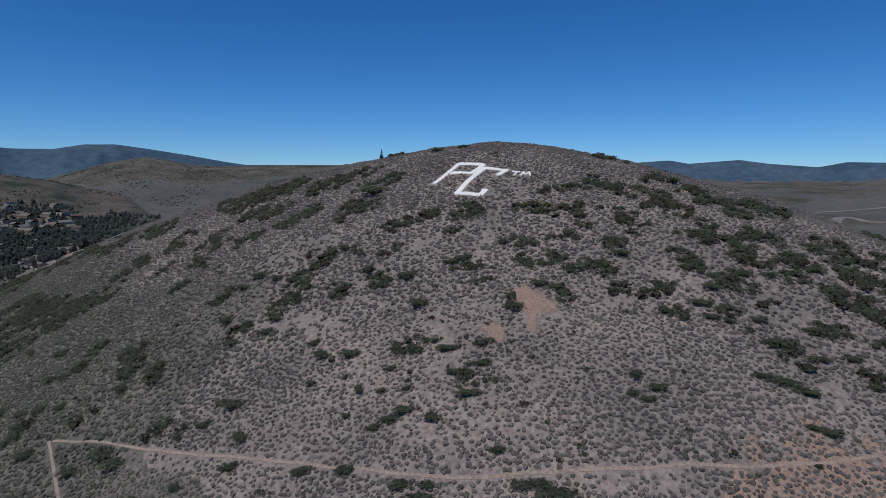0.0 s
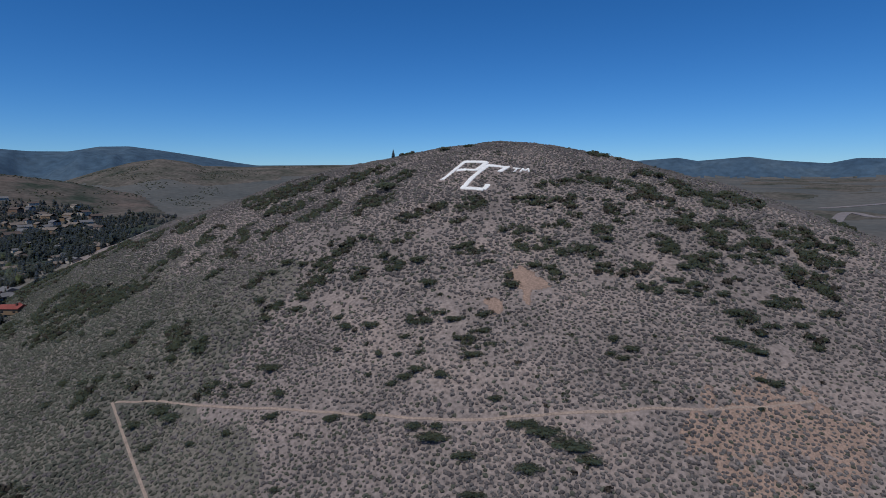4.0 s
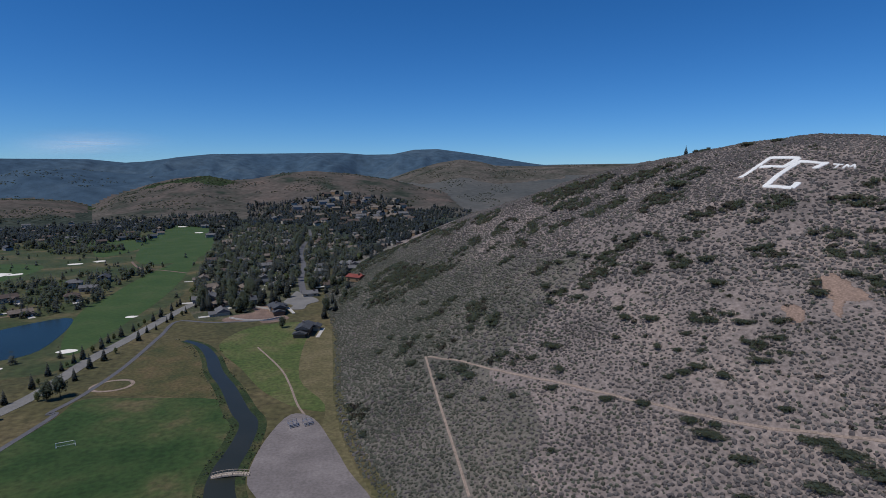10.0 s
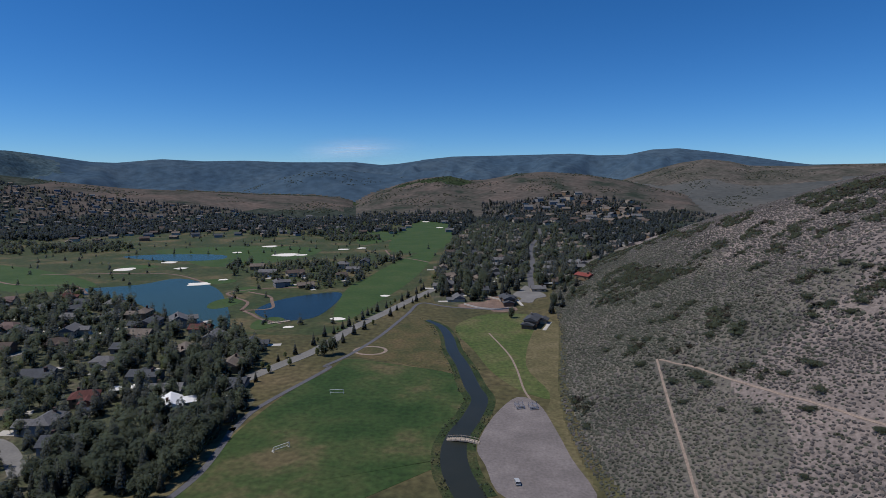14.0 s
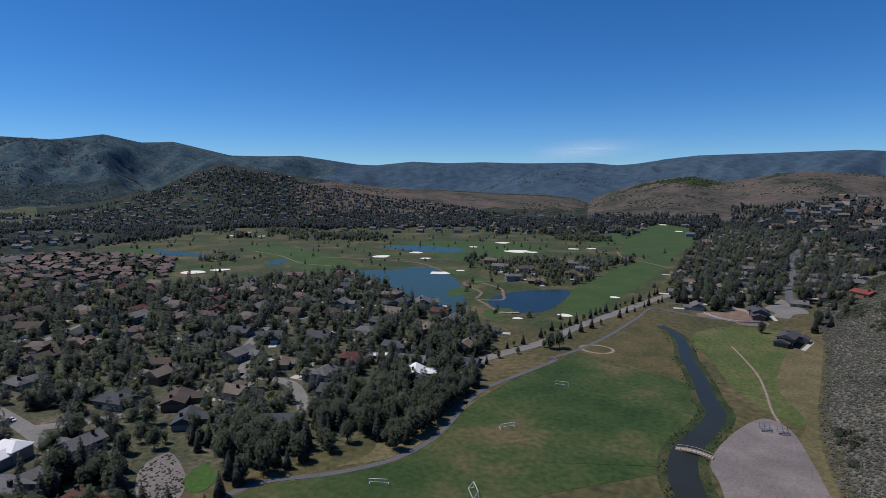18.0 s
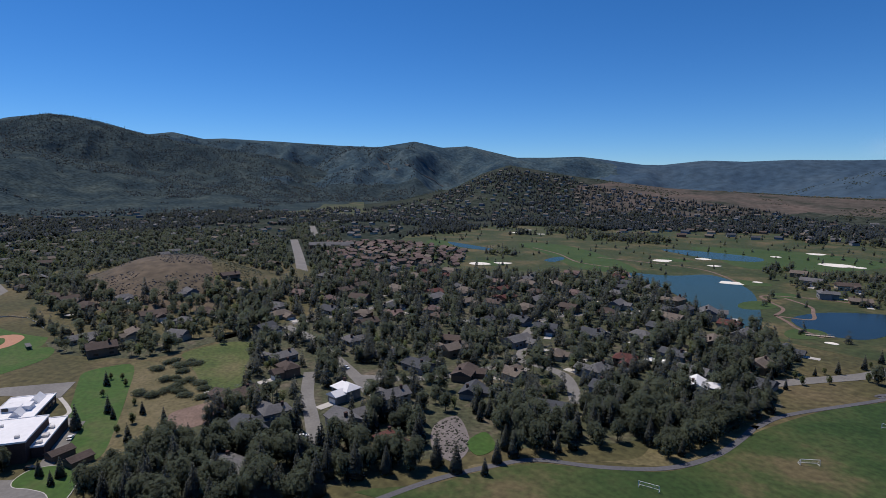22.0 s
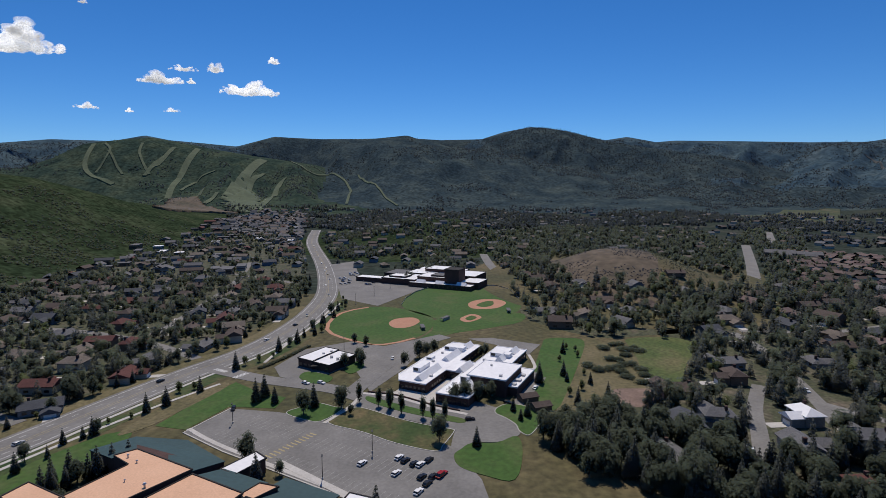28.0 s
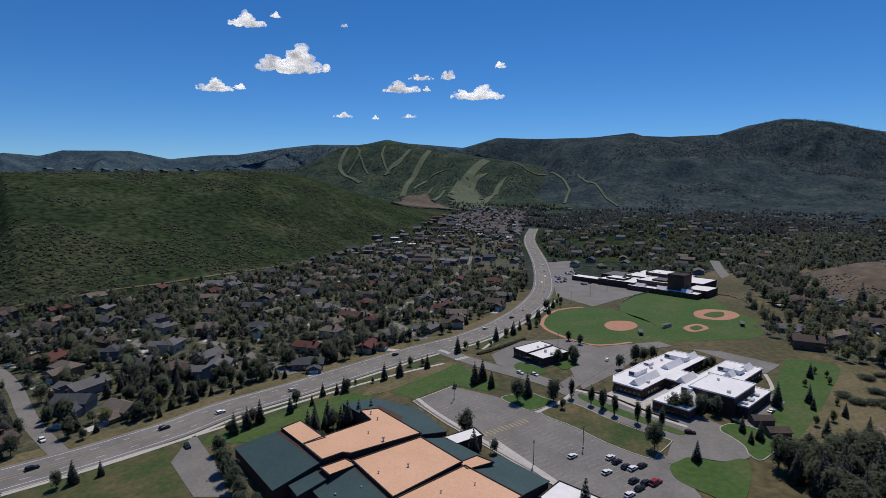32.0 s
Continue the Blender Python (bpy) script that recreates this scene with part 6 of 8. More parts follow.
for x, y, s in [(-231, -134, 0.85), (-241, -119, 0.45), (-235, -112, 0.45), (-308, -104, 0.75), (-325, -99, 0.7), (-330, -95, 0.75), (-338, -92, 0.75), (-335, -61, 0.6), (-340, -59, 0.6), (-185, -137, 0.75), (-178, -120, 0.5), (-112, 354, 1.05), (-117, 350, 0.95), (-310, -133, 0.8), (-305, -130, 0.8), (-300, -139, 0.75), (-345, -140, 0.6), (-350, -150, 0.6), (-95, -170, 0.75), (-100, -176, 0.8), (-104, -184, 0.8), (-107, -191, 0.8), (-110, -198, 0.85), (-98, -166, 0.7), (-118, -212, 0.7), (-140, -178, 0.6), (-146, -174, 0.65), (-150, -172, 0.6), (-144, -182, 0.6)]:
    put_tree("cottonwood", x, y, s)
# planted rows beside the roads
line = np.array(catmull(PLAN["highway"], 8))
for side, every, lo, hi in ((-1, 6.0, 14, 25), (1, 9.0, 15, 26)):
    d = np.gradient(line, axis=0)
    d /= np.linalg.norm(d, axis=1)[:, None]
    run = np.concatenate([[0], np.cumsum(np.linalg.norm(np.diff(line, axis=0), axis=1))])
    r = random.Random(5 + side)
    s = 20.0
    while s < 560:
        p = np.array([np.interp(s, run, line[:, k]) for k in (0, 1)])
        n = np.array([np.interp(s, run, -d[:, 1]), np.interp(s, run, d[:, 0])])
        q = p - side * n * r.uniform(lo, hi)
        if free(np.array([q[0]]), np.array([q[1]]))[0]:
            put_tree(r.choice(("spruce", "spruce", "cottonwood", "ash")), float(q[0]), float(q[1]), r.uniform(0.4, 0.85))
        s += every * r.uniform(0.5, 1.4)
r = random.Random(21)
for i in range(46):
    t = i / 45
    for off in (8, -8):
        if r.random() < 0.62:
            x, y = -150 + 95 * t ** 1.0 + off, 300 + 330 * t
            x = np.interp(y, [297, 328, 364, 421, 474, 546, 629], [-152, -140, -126, -116, -101, -82, -55]) + off + r.uniform(-3, 3)
            put_tree(r.choice(("spruce", "ash", "spruce")), float(x), y, r.uniform(0.4, 0.8))
# tall cottonwoods along the footpath
for k in range(40):
    y = 180 + 84 * (k % 20) / 19 + r.uniform(-2, 2)
    x = np.interp(y, [171, 195, 219, 240, 266], [-125, -120, -122, -126, -124]) - (7 if k < 20 else 13) + r.uniform(-2, 1.5)
    put_tree("cottonwood" if r.random() < 0.75 else "spruce", float(x), y, r.uniform(0.6, 1.05))
for k, (x, y) in enumerate([(48, 512), (56, 530), (63, 557), (67, 529), (55, 587), (51, 627), (69, 587), (74, 555), (64, 641), (9, 466), (44, 486), (55, 499)]):
    put_tree("spruce" if k % 3 else "cottonwood", x, y, r.uniform(0.75, 1.15))
for x, y in [(-149, -194), (-152, -193), (-156, -191), (-160, -190), (-163, -188), (-157, -198), (-162, -195)]:
    put_tree("spruce" if (x + y) % 2 else "cottonwood", x, y, r.uniform(0.7, 1.0))
# park strip and school lawn
for x, y in [(-351.6, -10.5), (-357, -2.5), (-345, -1.7), (-334, -13), (-308, -11.6), (-299, -10), (-278, -9.5), (-287.5, -2.7), (-297, 2.4), (-281.7, 10), (-312, 0), (-266, -6), (-270, 2), (-361, -8)]:
    put_tree(r.choice(("spruce", "ash", "spruce")), x, y, r.uniform(0.5, 0.8))
for x, y, s in [(-248, -30, 0.7), (-253, -37, 0.6), (-243, -33, 0.5), (-262, -55, 0.9), (-259, -61, 0.95), (-257, -66, 0.85), (-266, -49, 0.8), (-214, -50, 0.7), (-215, -66, 1.0)]:
    put_tree("spruce" if s < 0.8 else "cottonwood", x, y, s)

TAKEN += [(-883, 338, 40), (6, 524, 17), (26, 446, 17), (-207, 279, 8)]


def clear_of_houses(x, y, k=0.82):
    ok = np.ones(len(x), bool)
    for a, b, d in TAKEN:
        ok &= (x - a) ** 2 + (y - b) ** 2 > (d * k) ** 2
    return ok


def wood(poly, density, seed, spruce=0.45, near=0, sizes=(0.55, 1.15), quads=60, light=0.12, patchy=0.0, name="tree_belt", label="mixed green trees between the houses"):
    x, y = sample(poly, density, seed)
    ok = free(x, y) & clear_of_houses(x, y, 1.1 if quads <= 26 else 0.82)
    if seed == 41:
        ok &= (np.degrees(np.arctan2(-x, y)) > 36 + 40 * fbm(x, y, 200, 2)) | (land(x, y) < 10)
    if patchy:
        ok &= fbm(x, y, 120, 3) > -patchy
    x, y = x[ok], y[ok]
    r = np.random.default_rng(seed + 1)
    if near:
        order = np.argsort(np.hypot(x, y))
        for i in order[:near]:
            put_tree("spruce" if r.random() < spruce else "cottonwood", float(x[i]), float(y[i]), float(r.uniform(*sizes)))
        x, y = x[order[near:]], y[order[near:]]
    pick = r.random(len(x))
    z = land(x, y)
    turn = r.uniform(0, 6.28, len(x))
    # far woods take the conifer and leaf colours with haze mixed in
    for lo, hi, shape, h, mat, what, q in ((0, spruce, "conifer", 13.5, "hazed_conifer" if name == "far_wood" else "conifer", "spruce", 0.075), (spruce, 1 - light, "broad", 12.5, "hazed_leaf" if name == "far_wood" else "leaf", "broadleaf", 0.105), (1 - light, 1.1, "broad", 8.5, "leaf_light", "light broadleaf", 0.105)):
        s = (pick >= lo) & (pick < hi)
        if not s.any():
            continue
        size = r.uniform(*sizes, s.sum()) * h
        t = []
        for k in range(4):
            v, f = leafy(200 + k + seed, quads, q * (60 / quads) ** 0.5, shape, 7)
            # a short trunk below the crown, as one upright quad pair
            b = 0.02
            tv = np.array([(-b, 0, -0.04), (b, 0, -0.04), (b * 0.6, 0, 0.5), (-b * 0.6, 0, 0.5), (0, -b, -0.04), (0, b, -0.04), (0, b * 0.6, 0.5), (0, -b * 0.6, 0.5)])
            t.append((np.concatenate([v, tv]), np.concatenate([f, [[len(v) + i for i in range(4)], [len(v) + 4 + i for i in range(4)]]])))
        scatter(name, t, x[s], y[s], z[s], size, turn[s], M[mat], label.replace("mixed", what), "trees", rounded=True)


wood(GROVE, 0.018, 31, 0.35, 90, (0.65, 1.2), 170)
wood(GROVE_LOW, 0.019, 32, 0.25, 80, (0.75, 1.25), 170)
wood(OLD_TOWN, 0.0150, 33, 0.58, 150, (0.62, 1.35), 96, light=0.08)
wood([(-131, 215), (-129, 262), (-150, 312), (-163, 360), (-200, 382), (-215, 320), (-200, 262), (-168, 230)], 0.010, 72, 0.45, 60, (0.7, 1.25), 110, label="tall mixed trees between footpath and houses")
wood([p for p in NEW_TOWN[:8]] + [(-560, -575), (-430, -548), (-300, -540), (-178, -540), (-60, -520)], 0.0125, 34, 0.35, 60, (0.55, 1.1), 84)
wood(NEW_TOWN, 0.005, 35, 0.4, 0, (0.5, 1.0), 36)
wood(EAST, 0.0100, 36, 0.66, 60, (0.75, 1.5), 60)
wood(ISLAND, 0.010, 37, 0.6, 0, (0.5, 1.0), 40)
wood(WEST, 0.0085, 38, 0.4, 0, (0.4, 0.8), 40)
wood(MID, 0.014, 39, 0.3, 0, (0.6, 1.2), 46)
wood([(-600, 172), (-600, 250), (-1050, 420), (-1350, 540), (-1350, 440), (-1050, 290)], 0.010, 71, 0.4, 0, (0.6, 1.1), 30, label="mixed green trees beside the far road")
wood(BEYOND, 0.011, 40, 0.40, 0, (0.6, 1.1), 24)
def sector(a0, a1, r0, r1):
    """A piece of a ring about the valley's middle."""
    a = np.radians(np.linspace(a0, a1, 12))
    return [(-math.sin(q) * r1, math.cos(q) * r1) for q in a] + [(-math.sin(q) * r0, math.cos(q) * r0) for q in a[::-1]]


more_houses(sector(4, 40, 1180, 1700), 44, 70, ("grey", "tan", "brown", "slate"), 61, False)
more_houses(sector(93, 117, 720, 1250), 34, 80, ("grey", "tan", "brown", "slate"), 73, False)
more_houses(sector(62, 118, 1100, 2100), 40, 230, ("grey", "tan", "brown", "slate"), 62, False)
more_houses([(110, 640), (140, 900), (130, 1400), (420, 1500), (330, 1000), (200, 720)], 36, 30, ("grey", "tan", "brown"), 63, False)
far_houses()
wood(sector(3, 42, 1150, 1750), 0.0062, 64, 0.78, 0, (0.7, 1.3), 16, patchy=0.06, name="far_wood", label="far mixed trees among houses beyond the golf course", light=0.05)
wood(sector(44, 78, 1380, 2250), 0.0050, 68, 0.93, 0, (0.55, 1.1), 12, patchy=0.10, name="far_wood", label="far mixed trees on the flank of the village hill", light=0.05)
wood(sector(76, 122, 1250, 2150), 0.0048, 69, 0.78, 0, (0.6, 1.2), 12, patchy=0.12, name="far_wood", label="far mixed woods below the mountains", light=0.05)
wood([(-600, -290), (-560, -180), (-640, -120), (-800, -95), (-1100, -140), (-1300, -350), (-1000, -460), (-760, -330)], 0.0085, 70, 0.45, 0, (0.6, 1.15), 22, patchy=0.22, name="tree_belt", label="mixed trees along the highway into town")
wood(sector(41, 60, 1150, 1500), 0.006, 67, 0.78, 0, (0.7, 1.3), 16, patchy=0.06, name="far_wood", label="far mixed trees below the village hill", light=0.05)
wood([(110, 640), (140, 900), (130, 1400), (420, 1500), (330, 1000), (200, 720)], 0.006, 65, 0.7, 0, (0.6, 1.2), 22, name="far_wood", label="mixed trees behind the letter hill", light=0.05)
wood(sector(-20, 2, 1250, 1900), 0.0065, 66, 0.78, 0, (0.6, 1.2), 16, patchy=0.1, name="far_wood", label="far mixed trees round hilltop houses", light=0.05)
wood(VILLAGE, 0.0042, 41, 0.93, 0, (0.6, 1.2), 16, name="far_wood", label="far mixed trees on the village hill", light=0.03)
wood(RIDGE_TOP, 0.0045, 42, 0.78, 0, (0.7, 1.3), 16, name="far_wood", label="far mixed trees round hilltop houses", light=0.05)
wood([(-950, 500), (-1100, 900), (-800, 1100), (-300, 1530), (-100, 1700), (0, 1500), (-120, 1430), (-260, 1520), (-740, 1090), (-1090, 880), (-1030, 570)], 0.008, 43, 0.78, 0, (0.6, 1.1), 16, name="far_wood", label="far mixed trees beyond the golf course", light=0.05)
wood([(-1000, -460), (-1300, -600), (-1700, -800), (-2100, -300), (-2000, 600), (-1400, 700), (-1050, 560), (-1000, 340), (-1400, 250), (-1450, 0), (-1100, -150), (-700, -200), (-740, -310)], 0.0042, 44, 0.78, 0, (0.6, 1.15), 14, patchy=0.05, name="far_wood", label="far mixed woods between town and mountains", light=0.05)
wood(PLAN["golf"], 0.0005, 45, 0.75, 0, (0.4, 0.8), 30, name="golf_trees", label="small mixed trees along the fairways")

M["ski"] = shader("ski_run_grass", [(0.060, 0.085, 0.048), (0.088, 0.112, 0.062)], 0.01, fine=0.06, fine_amount=0.2)
RUNS = [([(-2428, -2186), (-2241, -2076), (-2151, -1961), (-2117, -1834)], 16), ([(-2440, -2135), (-2339, -2026), (-2189, -1978)], 9), ([(-2342, -2037), (-2204, -1857)], 8), ([(-2492, -1970), (-2389, -1910), (-2259, -1767)], 9), ([(-2563, -1849), (-2413, -1813), (-2244, -1780)], 16), ([(-2671, -1789), (-2416, -1702), (-2182, -1606), (-1885, -1441)], 20), ([(-2460, -1565), (-2367, -1607), (-2191, -1567)], 9), ([(-2786, -1486), (-2514, -1430), (-2150, -1280), (-1946, -1210)], 32)]
RUNS += [([(-2599, -1391), (-2424, -1366), (-2013, -1156), (-1786, -1019)], 16), ([(-2579, -1271), (-2453, -1245), (-1936, -1049), (-1793, -1010)], 20), ([(-3776, -2003), (-2815, -1300), (-2850, -1133), (-2585, -941), (-2098, -784)], 9), ([(-2804, -972), (-2379, -740), (-2107, -580)], 7), ([(-2129, -1421), (-1864, -1288)], 14), ([(-2007, -1280), (-1858, -1241)], 12)]

# conifer stands on the mountains
az_, r_ = rng.uniform(60, 146, 60000), np.sqrt(rng.uniform(2000 ** 2, 4600 ** 2, 60000))
fx, fy = -np.sin(np.radians(az_)) * r_, np.cos(np.radians(az_)) * r_
fz, fk = land(fx, fy, True)
ok = (fz > 5) & np.isin(fk, (2, 3, 9, 10)) & (fbm(fx, fy, 420, 4) + 0.5 * fbm(fx, fy, 90, 2) > 0.0)
for run_, w in RUNS:
    ok &= ~near_line(run_, fx, fy, w * 1.1 + 10)
fs_ = rng.uniform(10, 17, len(fx))
scatter("mountain_firs", [leafy(350 + k, 6, 0.16, "conifer") for k in range(4)], fx[ok], fy[ok], fz[ok] - 2, fs_[ok], rng.uniform(0, 6.28, ok.sum()), M["hazed_conifer"], "dark conifer stands on the mountain slopes", "trees", rounded=True)

put_tree("spruce", 317.5, 378.0, 0.6, "lone dark spruce on the ridge of the hill")
# brush on the hill across the highway
az_, r_ = np.radians(rng.uniform(122, 164, 22000)), rng.uniform(520, 1300, 22000)
bx, by = -np.sin(az_) * r_, np.cos(az_) * r_
bz = land(bx, by)
ok = (bz > 3) & (fbm(bx, by, 90, 3) + 0.4 * fbm(bx, by, 24, 2) > 0.0) & free(bx, by) & clear_of_houses(bx, by)
bs = rng.uniform(1.5, 4.0, len(bx))
scatter("hill_brush", [leafy(300 + k, 11, 0.36, "bush", 4) for k in range(4)], bx[ok], by[ok], bz[ok] - 0.2, bs[ok], rng.uniform(0, 6.28, ok.sum()), M["oak"], "dark green brush covering the hill beyond the highway", "shrubs", tall=bs[ok] * 0.8, rounded=True)

# brush on the far dry hills
az_, r_ = np.radians(rng.uniform(-42, 42, 26000)), rng.uniform(1400, 3200, 26000)
bx, by = -np.sin(az_) * r_, np.cos(az_) * r_
bz = land(bx, by)
ok = (bz > 8) & (fbm(bx, by, 160, 3) + 0.3 * fbm(bx, by, 40, 2) > 0.12)
bs = rng.uniform(2.5, 6, len(bx))
scatter("hill_brush", [leafy(310 + k, 10, 0.4, "bush", 4) for k in range(4)], bx[ok], by[ok], bz[ok] - 0.3, bs[ok], rng.uniform(0, 6.28, ok.sum()), M["oak"], "dark patches of brush on the far dry hills", "shrubs", tall=bs[ok] * 0.6, rounded=True)

# willow clumps in the meadow, rock garden planting, golf clusters
r = random.Random(91)
WILLOWS = [(-363, 18), (-375, 25), (-365, 27), (-372, 36), (-366, 38), (-353, 29), (-344, 16), (-340, 21), (-335, 27), (-322, 9), (-323, 16), (-318, 20), (-311, 22), (-326, 32), (-316, 33), (-302, 33), (-307, 36), (-303, 40), (-326, 6), (-329, 23)]
for k, (x, y) in enumerate([(a + r.uniform(-3, 3), b + r.uniform(-3, 3)) for a, b in WILLOWS * 2]):
    shrub = thing("willow_bush", "rounded grey-green willow bush in the meadow", "shrub", "willows in the meadow")
    shrub.matrix_world = pose(x, y, -0.1, 0, 0, r.uniform(0, 360)) @ Matrix.Diagonal((r.uniform(3.6, 6.4), r.uniform(3.6, 6.4), r.uniform(2.6, 4.2), 1))
    o = new("foliage", oak_meshes[4 + k % 2])
    o.parent = shrub
gx, gy = sample([(-209, 116), (-211, 130), (-190, 122), (-178, 112), (-176, 103), (-191, 103)], 0.35, 93)
gs = rng.uniform(0.3, 0.75, len(gx))
scatter("garden_shrubs", [clump(k) for k in range(4)], gx, gy, np.full(len(gx), 0.1), gs, rng.uniform(0, 6.28, len(gx)), M["sage_green"], "low grey-green shrubs in the rock garden", "shrubs")
for k, (x, y, a, b) in enumerate(((-744, 823, 70, 50), (-690, 890, 60, 40), (-353, 1136, 70, 60), (-300, 1250, 60, 60), (-660, 850, 60, 40), (-860, 873, 70, 50), (-290, 1045, 60, 40), (-660, 521, 40, 20), (-340, 700, 30, 30))):
    wood([(x + a * math.cos(q), y + b * math.sin(q)) for q in [i * 0.785 for i in range(8)]], 0.009, 50 + k, 0.55, 0, (0.6, 1.2), 24, name="golf_trees", label="mixed trees in a clump on the golf course")

# low brush on the brown knoll, reeds along the stream
kx, ky = sample([(-652 + 125 * math.cos(q), 62 + 95 * math.sin(q)) for q in [k * 0.5 for k in range(13)]], 0.08, 97)
ok = (land(kx, ky) > 2) & (fbm(kx, ky, 40, 3) > -0.15)
kx, ky = kx[ok], ky[ok]
ks = rng.uniform(0.5, 1.1, len(kx))
green_side = ky + 40 * fbm(kx, ky, 30, 2) > 88
for sel, mat, label in ((~green_side, M["sage"], "brown sagebrush covering the bare knoll"), (green_side, M["oak"], "green brush on the flank of the brown knoll")):
    scatter("knoll_brush", [clump(k) for k in range(4)], kx[sel], ky[sel], land(kx[sel], ky[sel]), ks[sel], rng.uniform(0, 6.28, sel.sum()), mat, label, "shrubs")
stream_line = np.array(catmull(PLAN["stream"], 8))
rx, ry = sample([(-75, 460), (45, 460), (45, 120), (-60, 120)], 0.22, 98)
d = np.full(len(rx), 99.0)
for a, b in zip(stream_line, stream_line[1:]):
    e = b - a
    t_ = np.clip(((rx - a[0]) * e[0] + (ry - a[1]) * e[1]) / (e @ e), 0, 1)
    d = np.minimum(d, np.hypot(rx - a[0] - t_ * e[0], ry - a[1] - t_ * e[1]))
ok = (d > 5.2) & (d < 9.5) & (fbm(rx, ry, 14, 2) > -0.05) & ~inside(PLAN["gravel_lot"], rx, ry)
rs = rng.uniform(0.35, 0.95, ok.sum())
scatter("stream_reeds", [leafy(330 + k, 26, 0.2, "bush", 6) for k in range(4)], rx[ok], ry[ok], np.full(ok.sum(), 0.05), rs, rng.uniform(0, 6.28, ok.sum()), M["oak"], "dark green reeds and shrubs along the stream", "shrubs", tall=rs * 1.1, rounded=True)

# ---------------------------------------------------------------- large buildings
def block(top, pts, z, roof, wall, slab=0.35, lip=0.35, tops=None, base=-0.5, coping=True, edge=None):
    """A flat-roofed block: walls, a roof slab just inside them and a coping round its edge."""
    wall_tops = [t - 0.05 for t in tops] if tops else None
    part("wall", prism(bm_new(), pts, base, z - 0.05, wall_tops), wall, top)
    c = np.mean(pts, 0)
    out = [tuple(c + (np.array(p) - c) * (1 + lip / max(4, np.linalg.norm(np.array(p) - c)))) for p in pts]
    bm = prism(bm_new(), out, z - slab, z, tops)
    if tops:
        for v in bm.verts:
            if abs(v.co.z - (z - slab)) < 1e-4:
                near = min(range(len(out)), key=lambda i: (out[i][0] - v.co.x) ** 2 + (out[i][1] - v.co.y) ** 2)
                v.co.z = tops[near] - slab
    part("roof", bm, roof, top)
    if coping and not tops:
        bm = bm_new()
        rings = []
        for grow, up in ((0.25, -0.4), (0.25, 0.3), (-0.3, 0.3), (-0.3, -0.1)):
            rings.append([bm.verts.new((*(c + (np.array(p) - c) * (1 + grow / max(4, np.linalg.norm(np.array(p) - c)))), z + up)) for p in out])
        for q, w in zip(rings, rings[1:] + rings[:1]):
            for i in range(len(out)):
                j = (i + 1) % len(out)
                bm.faces.new((q[i], q[j], w[j], w[i]))
        bmesh.ops.recalc_face_normals(bm, faces=bm.faces)
        part("coping", bm, edge or (M["coping"] if wall is M["brick"] else wall), top)


def windows_along(top, a, b, z0, z1, count, depth=0.12):
    a, b = np.array(a, float), np.array(b, float)
    d = (b - a) / np.linalg.norm(b - a)
    n = np.array([-d[1], d[0]]) * depth
    L = np.linalg.norm(b - a)
    for k in range(count):
        p, q = a + d * L * (k + 0.18) / count, a + d * L * (k + 0.82) / count
        part("window", prism(bm_new(), [tuple(p + n), tuple(p - n), tuple(q - n), tuple(q + n)], z0, z1), M["glass"], top)


# middle school: two long wings joined by a neck, a taller hall, wedge-shaped roof lights
school = thing("school", "low brick school with white membrane roofs and wedge skylights", "school building")
BR, WH = M["brick"], M["white_roof"]
SO, SA, SB = np.array((-276.0, -97.0)), np.array((-0.964, 0.266)), np.array((0.266, 0.964))


def on_school(pts):
    return [tuple(SO + SA * a + SB * b) for a, b in pts]


def school_box(a0, a1, b0, b1, z0, z1):
    bm = box(bm_new(), a0, a1, -b1, -b0, z0, z1)
    bm.transform(pose(SO[0], SO[1], 0, 0, 0, 164.6))
    return bm


block(school, on_school([(-4, 0), (-4, 16), (21, 16), (21, 25.5), (-12, 25.5), (-12, 43), (8, 43), (8, 45), (76, 45), (76, 25.5), (39, 25.5), (39, 16), (73, 16), (72, -3.5), (33, -5), (26, -4.5), (4, -4.5)]), 5.0, WH, BR, edge=WH)
block(school, on_school([(8, 34), (8, 55), (34.5, 55), (34.5, 34)]), 9.2, WH, BR, edge=WH)
block(school, on_school([(12, 55.3), (12, 60), (42, 60), (42, 52), (34.8, 52), (34.8, 55.3)]), 5.0, WH, BR, edge=WH)
for a, b, L in [(11, 9.5, 24), (44, 8.5, 18), (28, 24, 15), (67, 9, 10), (53, 37, 10), (69, 39, 10), (-1, 37, 14)]:
    bm = gable(bm_new(), -L / 2, L / 2, -2.6, 2.6, 0.1, 2.7, 0, 0, 0.6)
    bm.transform(pose(*(SO + SA * a + SB * b), 5.0, 0, 0, 164.6))
    part("skylight", bm, M["white_roof"], school, "white gabled rooftop skylight")
for a0, a1, b0, b1, h in [(11, 23, 0, 4.5, 2.4), (55, 61, -1.5, 11, 2.4), (55, 61, 29, 41, 2.4), (5.5, 7.6, 31, 36, 3.6), (33, 38, -3, 0.5, 1.4)]:
    pent = part("penthouse", school_box(a0, a1, b0, b1, 4.9, 5.0 + h), M["white_roof"], school, "white rooftop plant box")
    part("louvre", school_box(a0 - 0.07, a0 + 0.05, b0 + 0.4, min(b1 - 0.4, b0 + 3.2), 5.5, 4.7 + h), M["dark_metal"], pent)
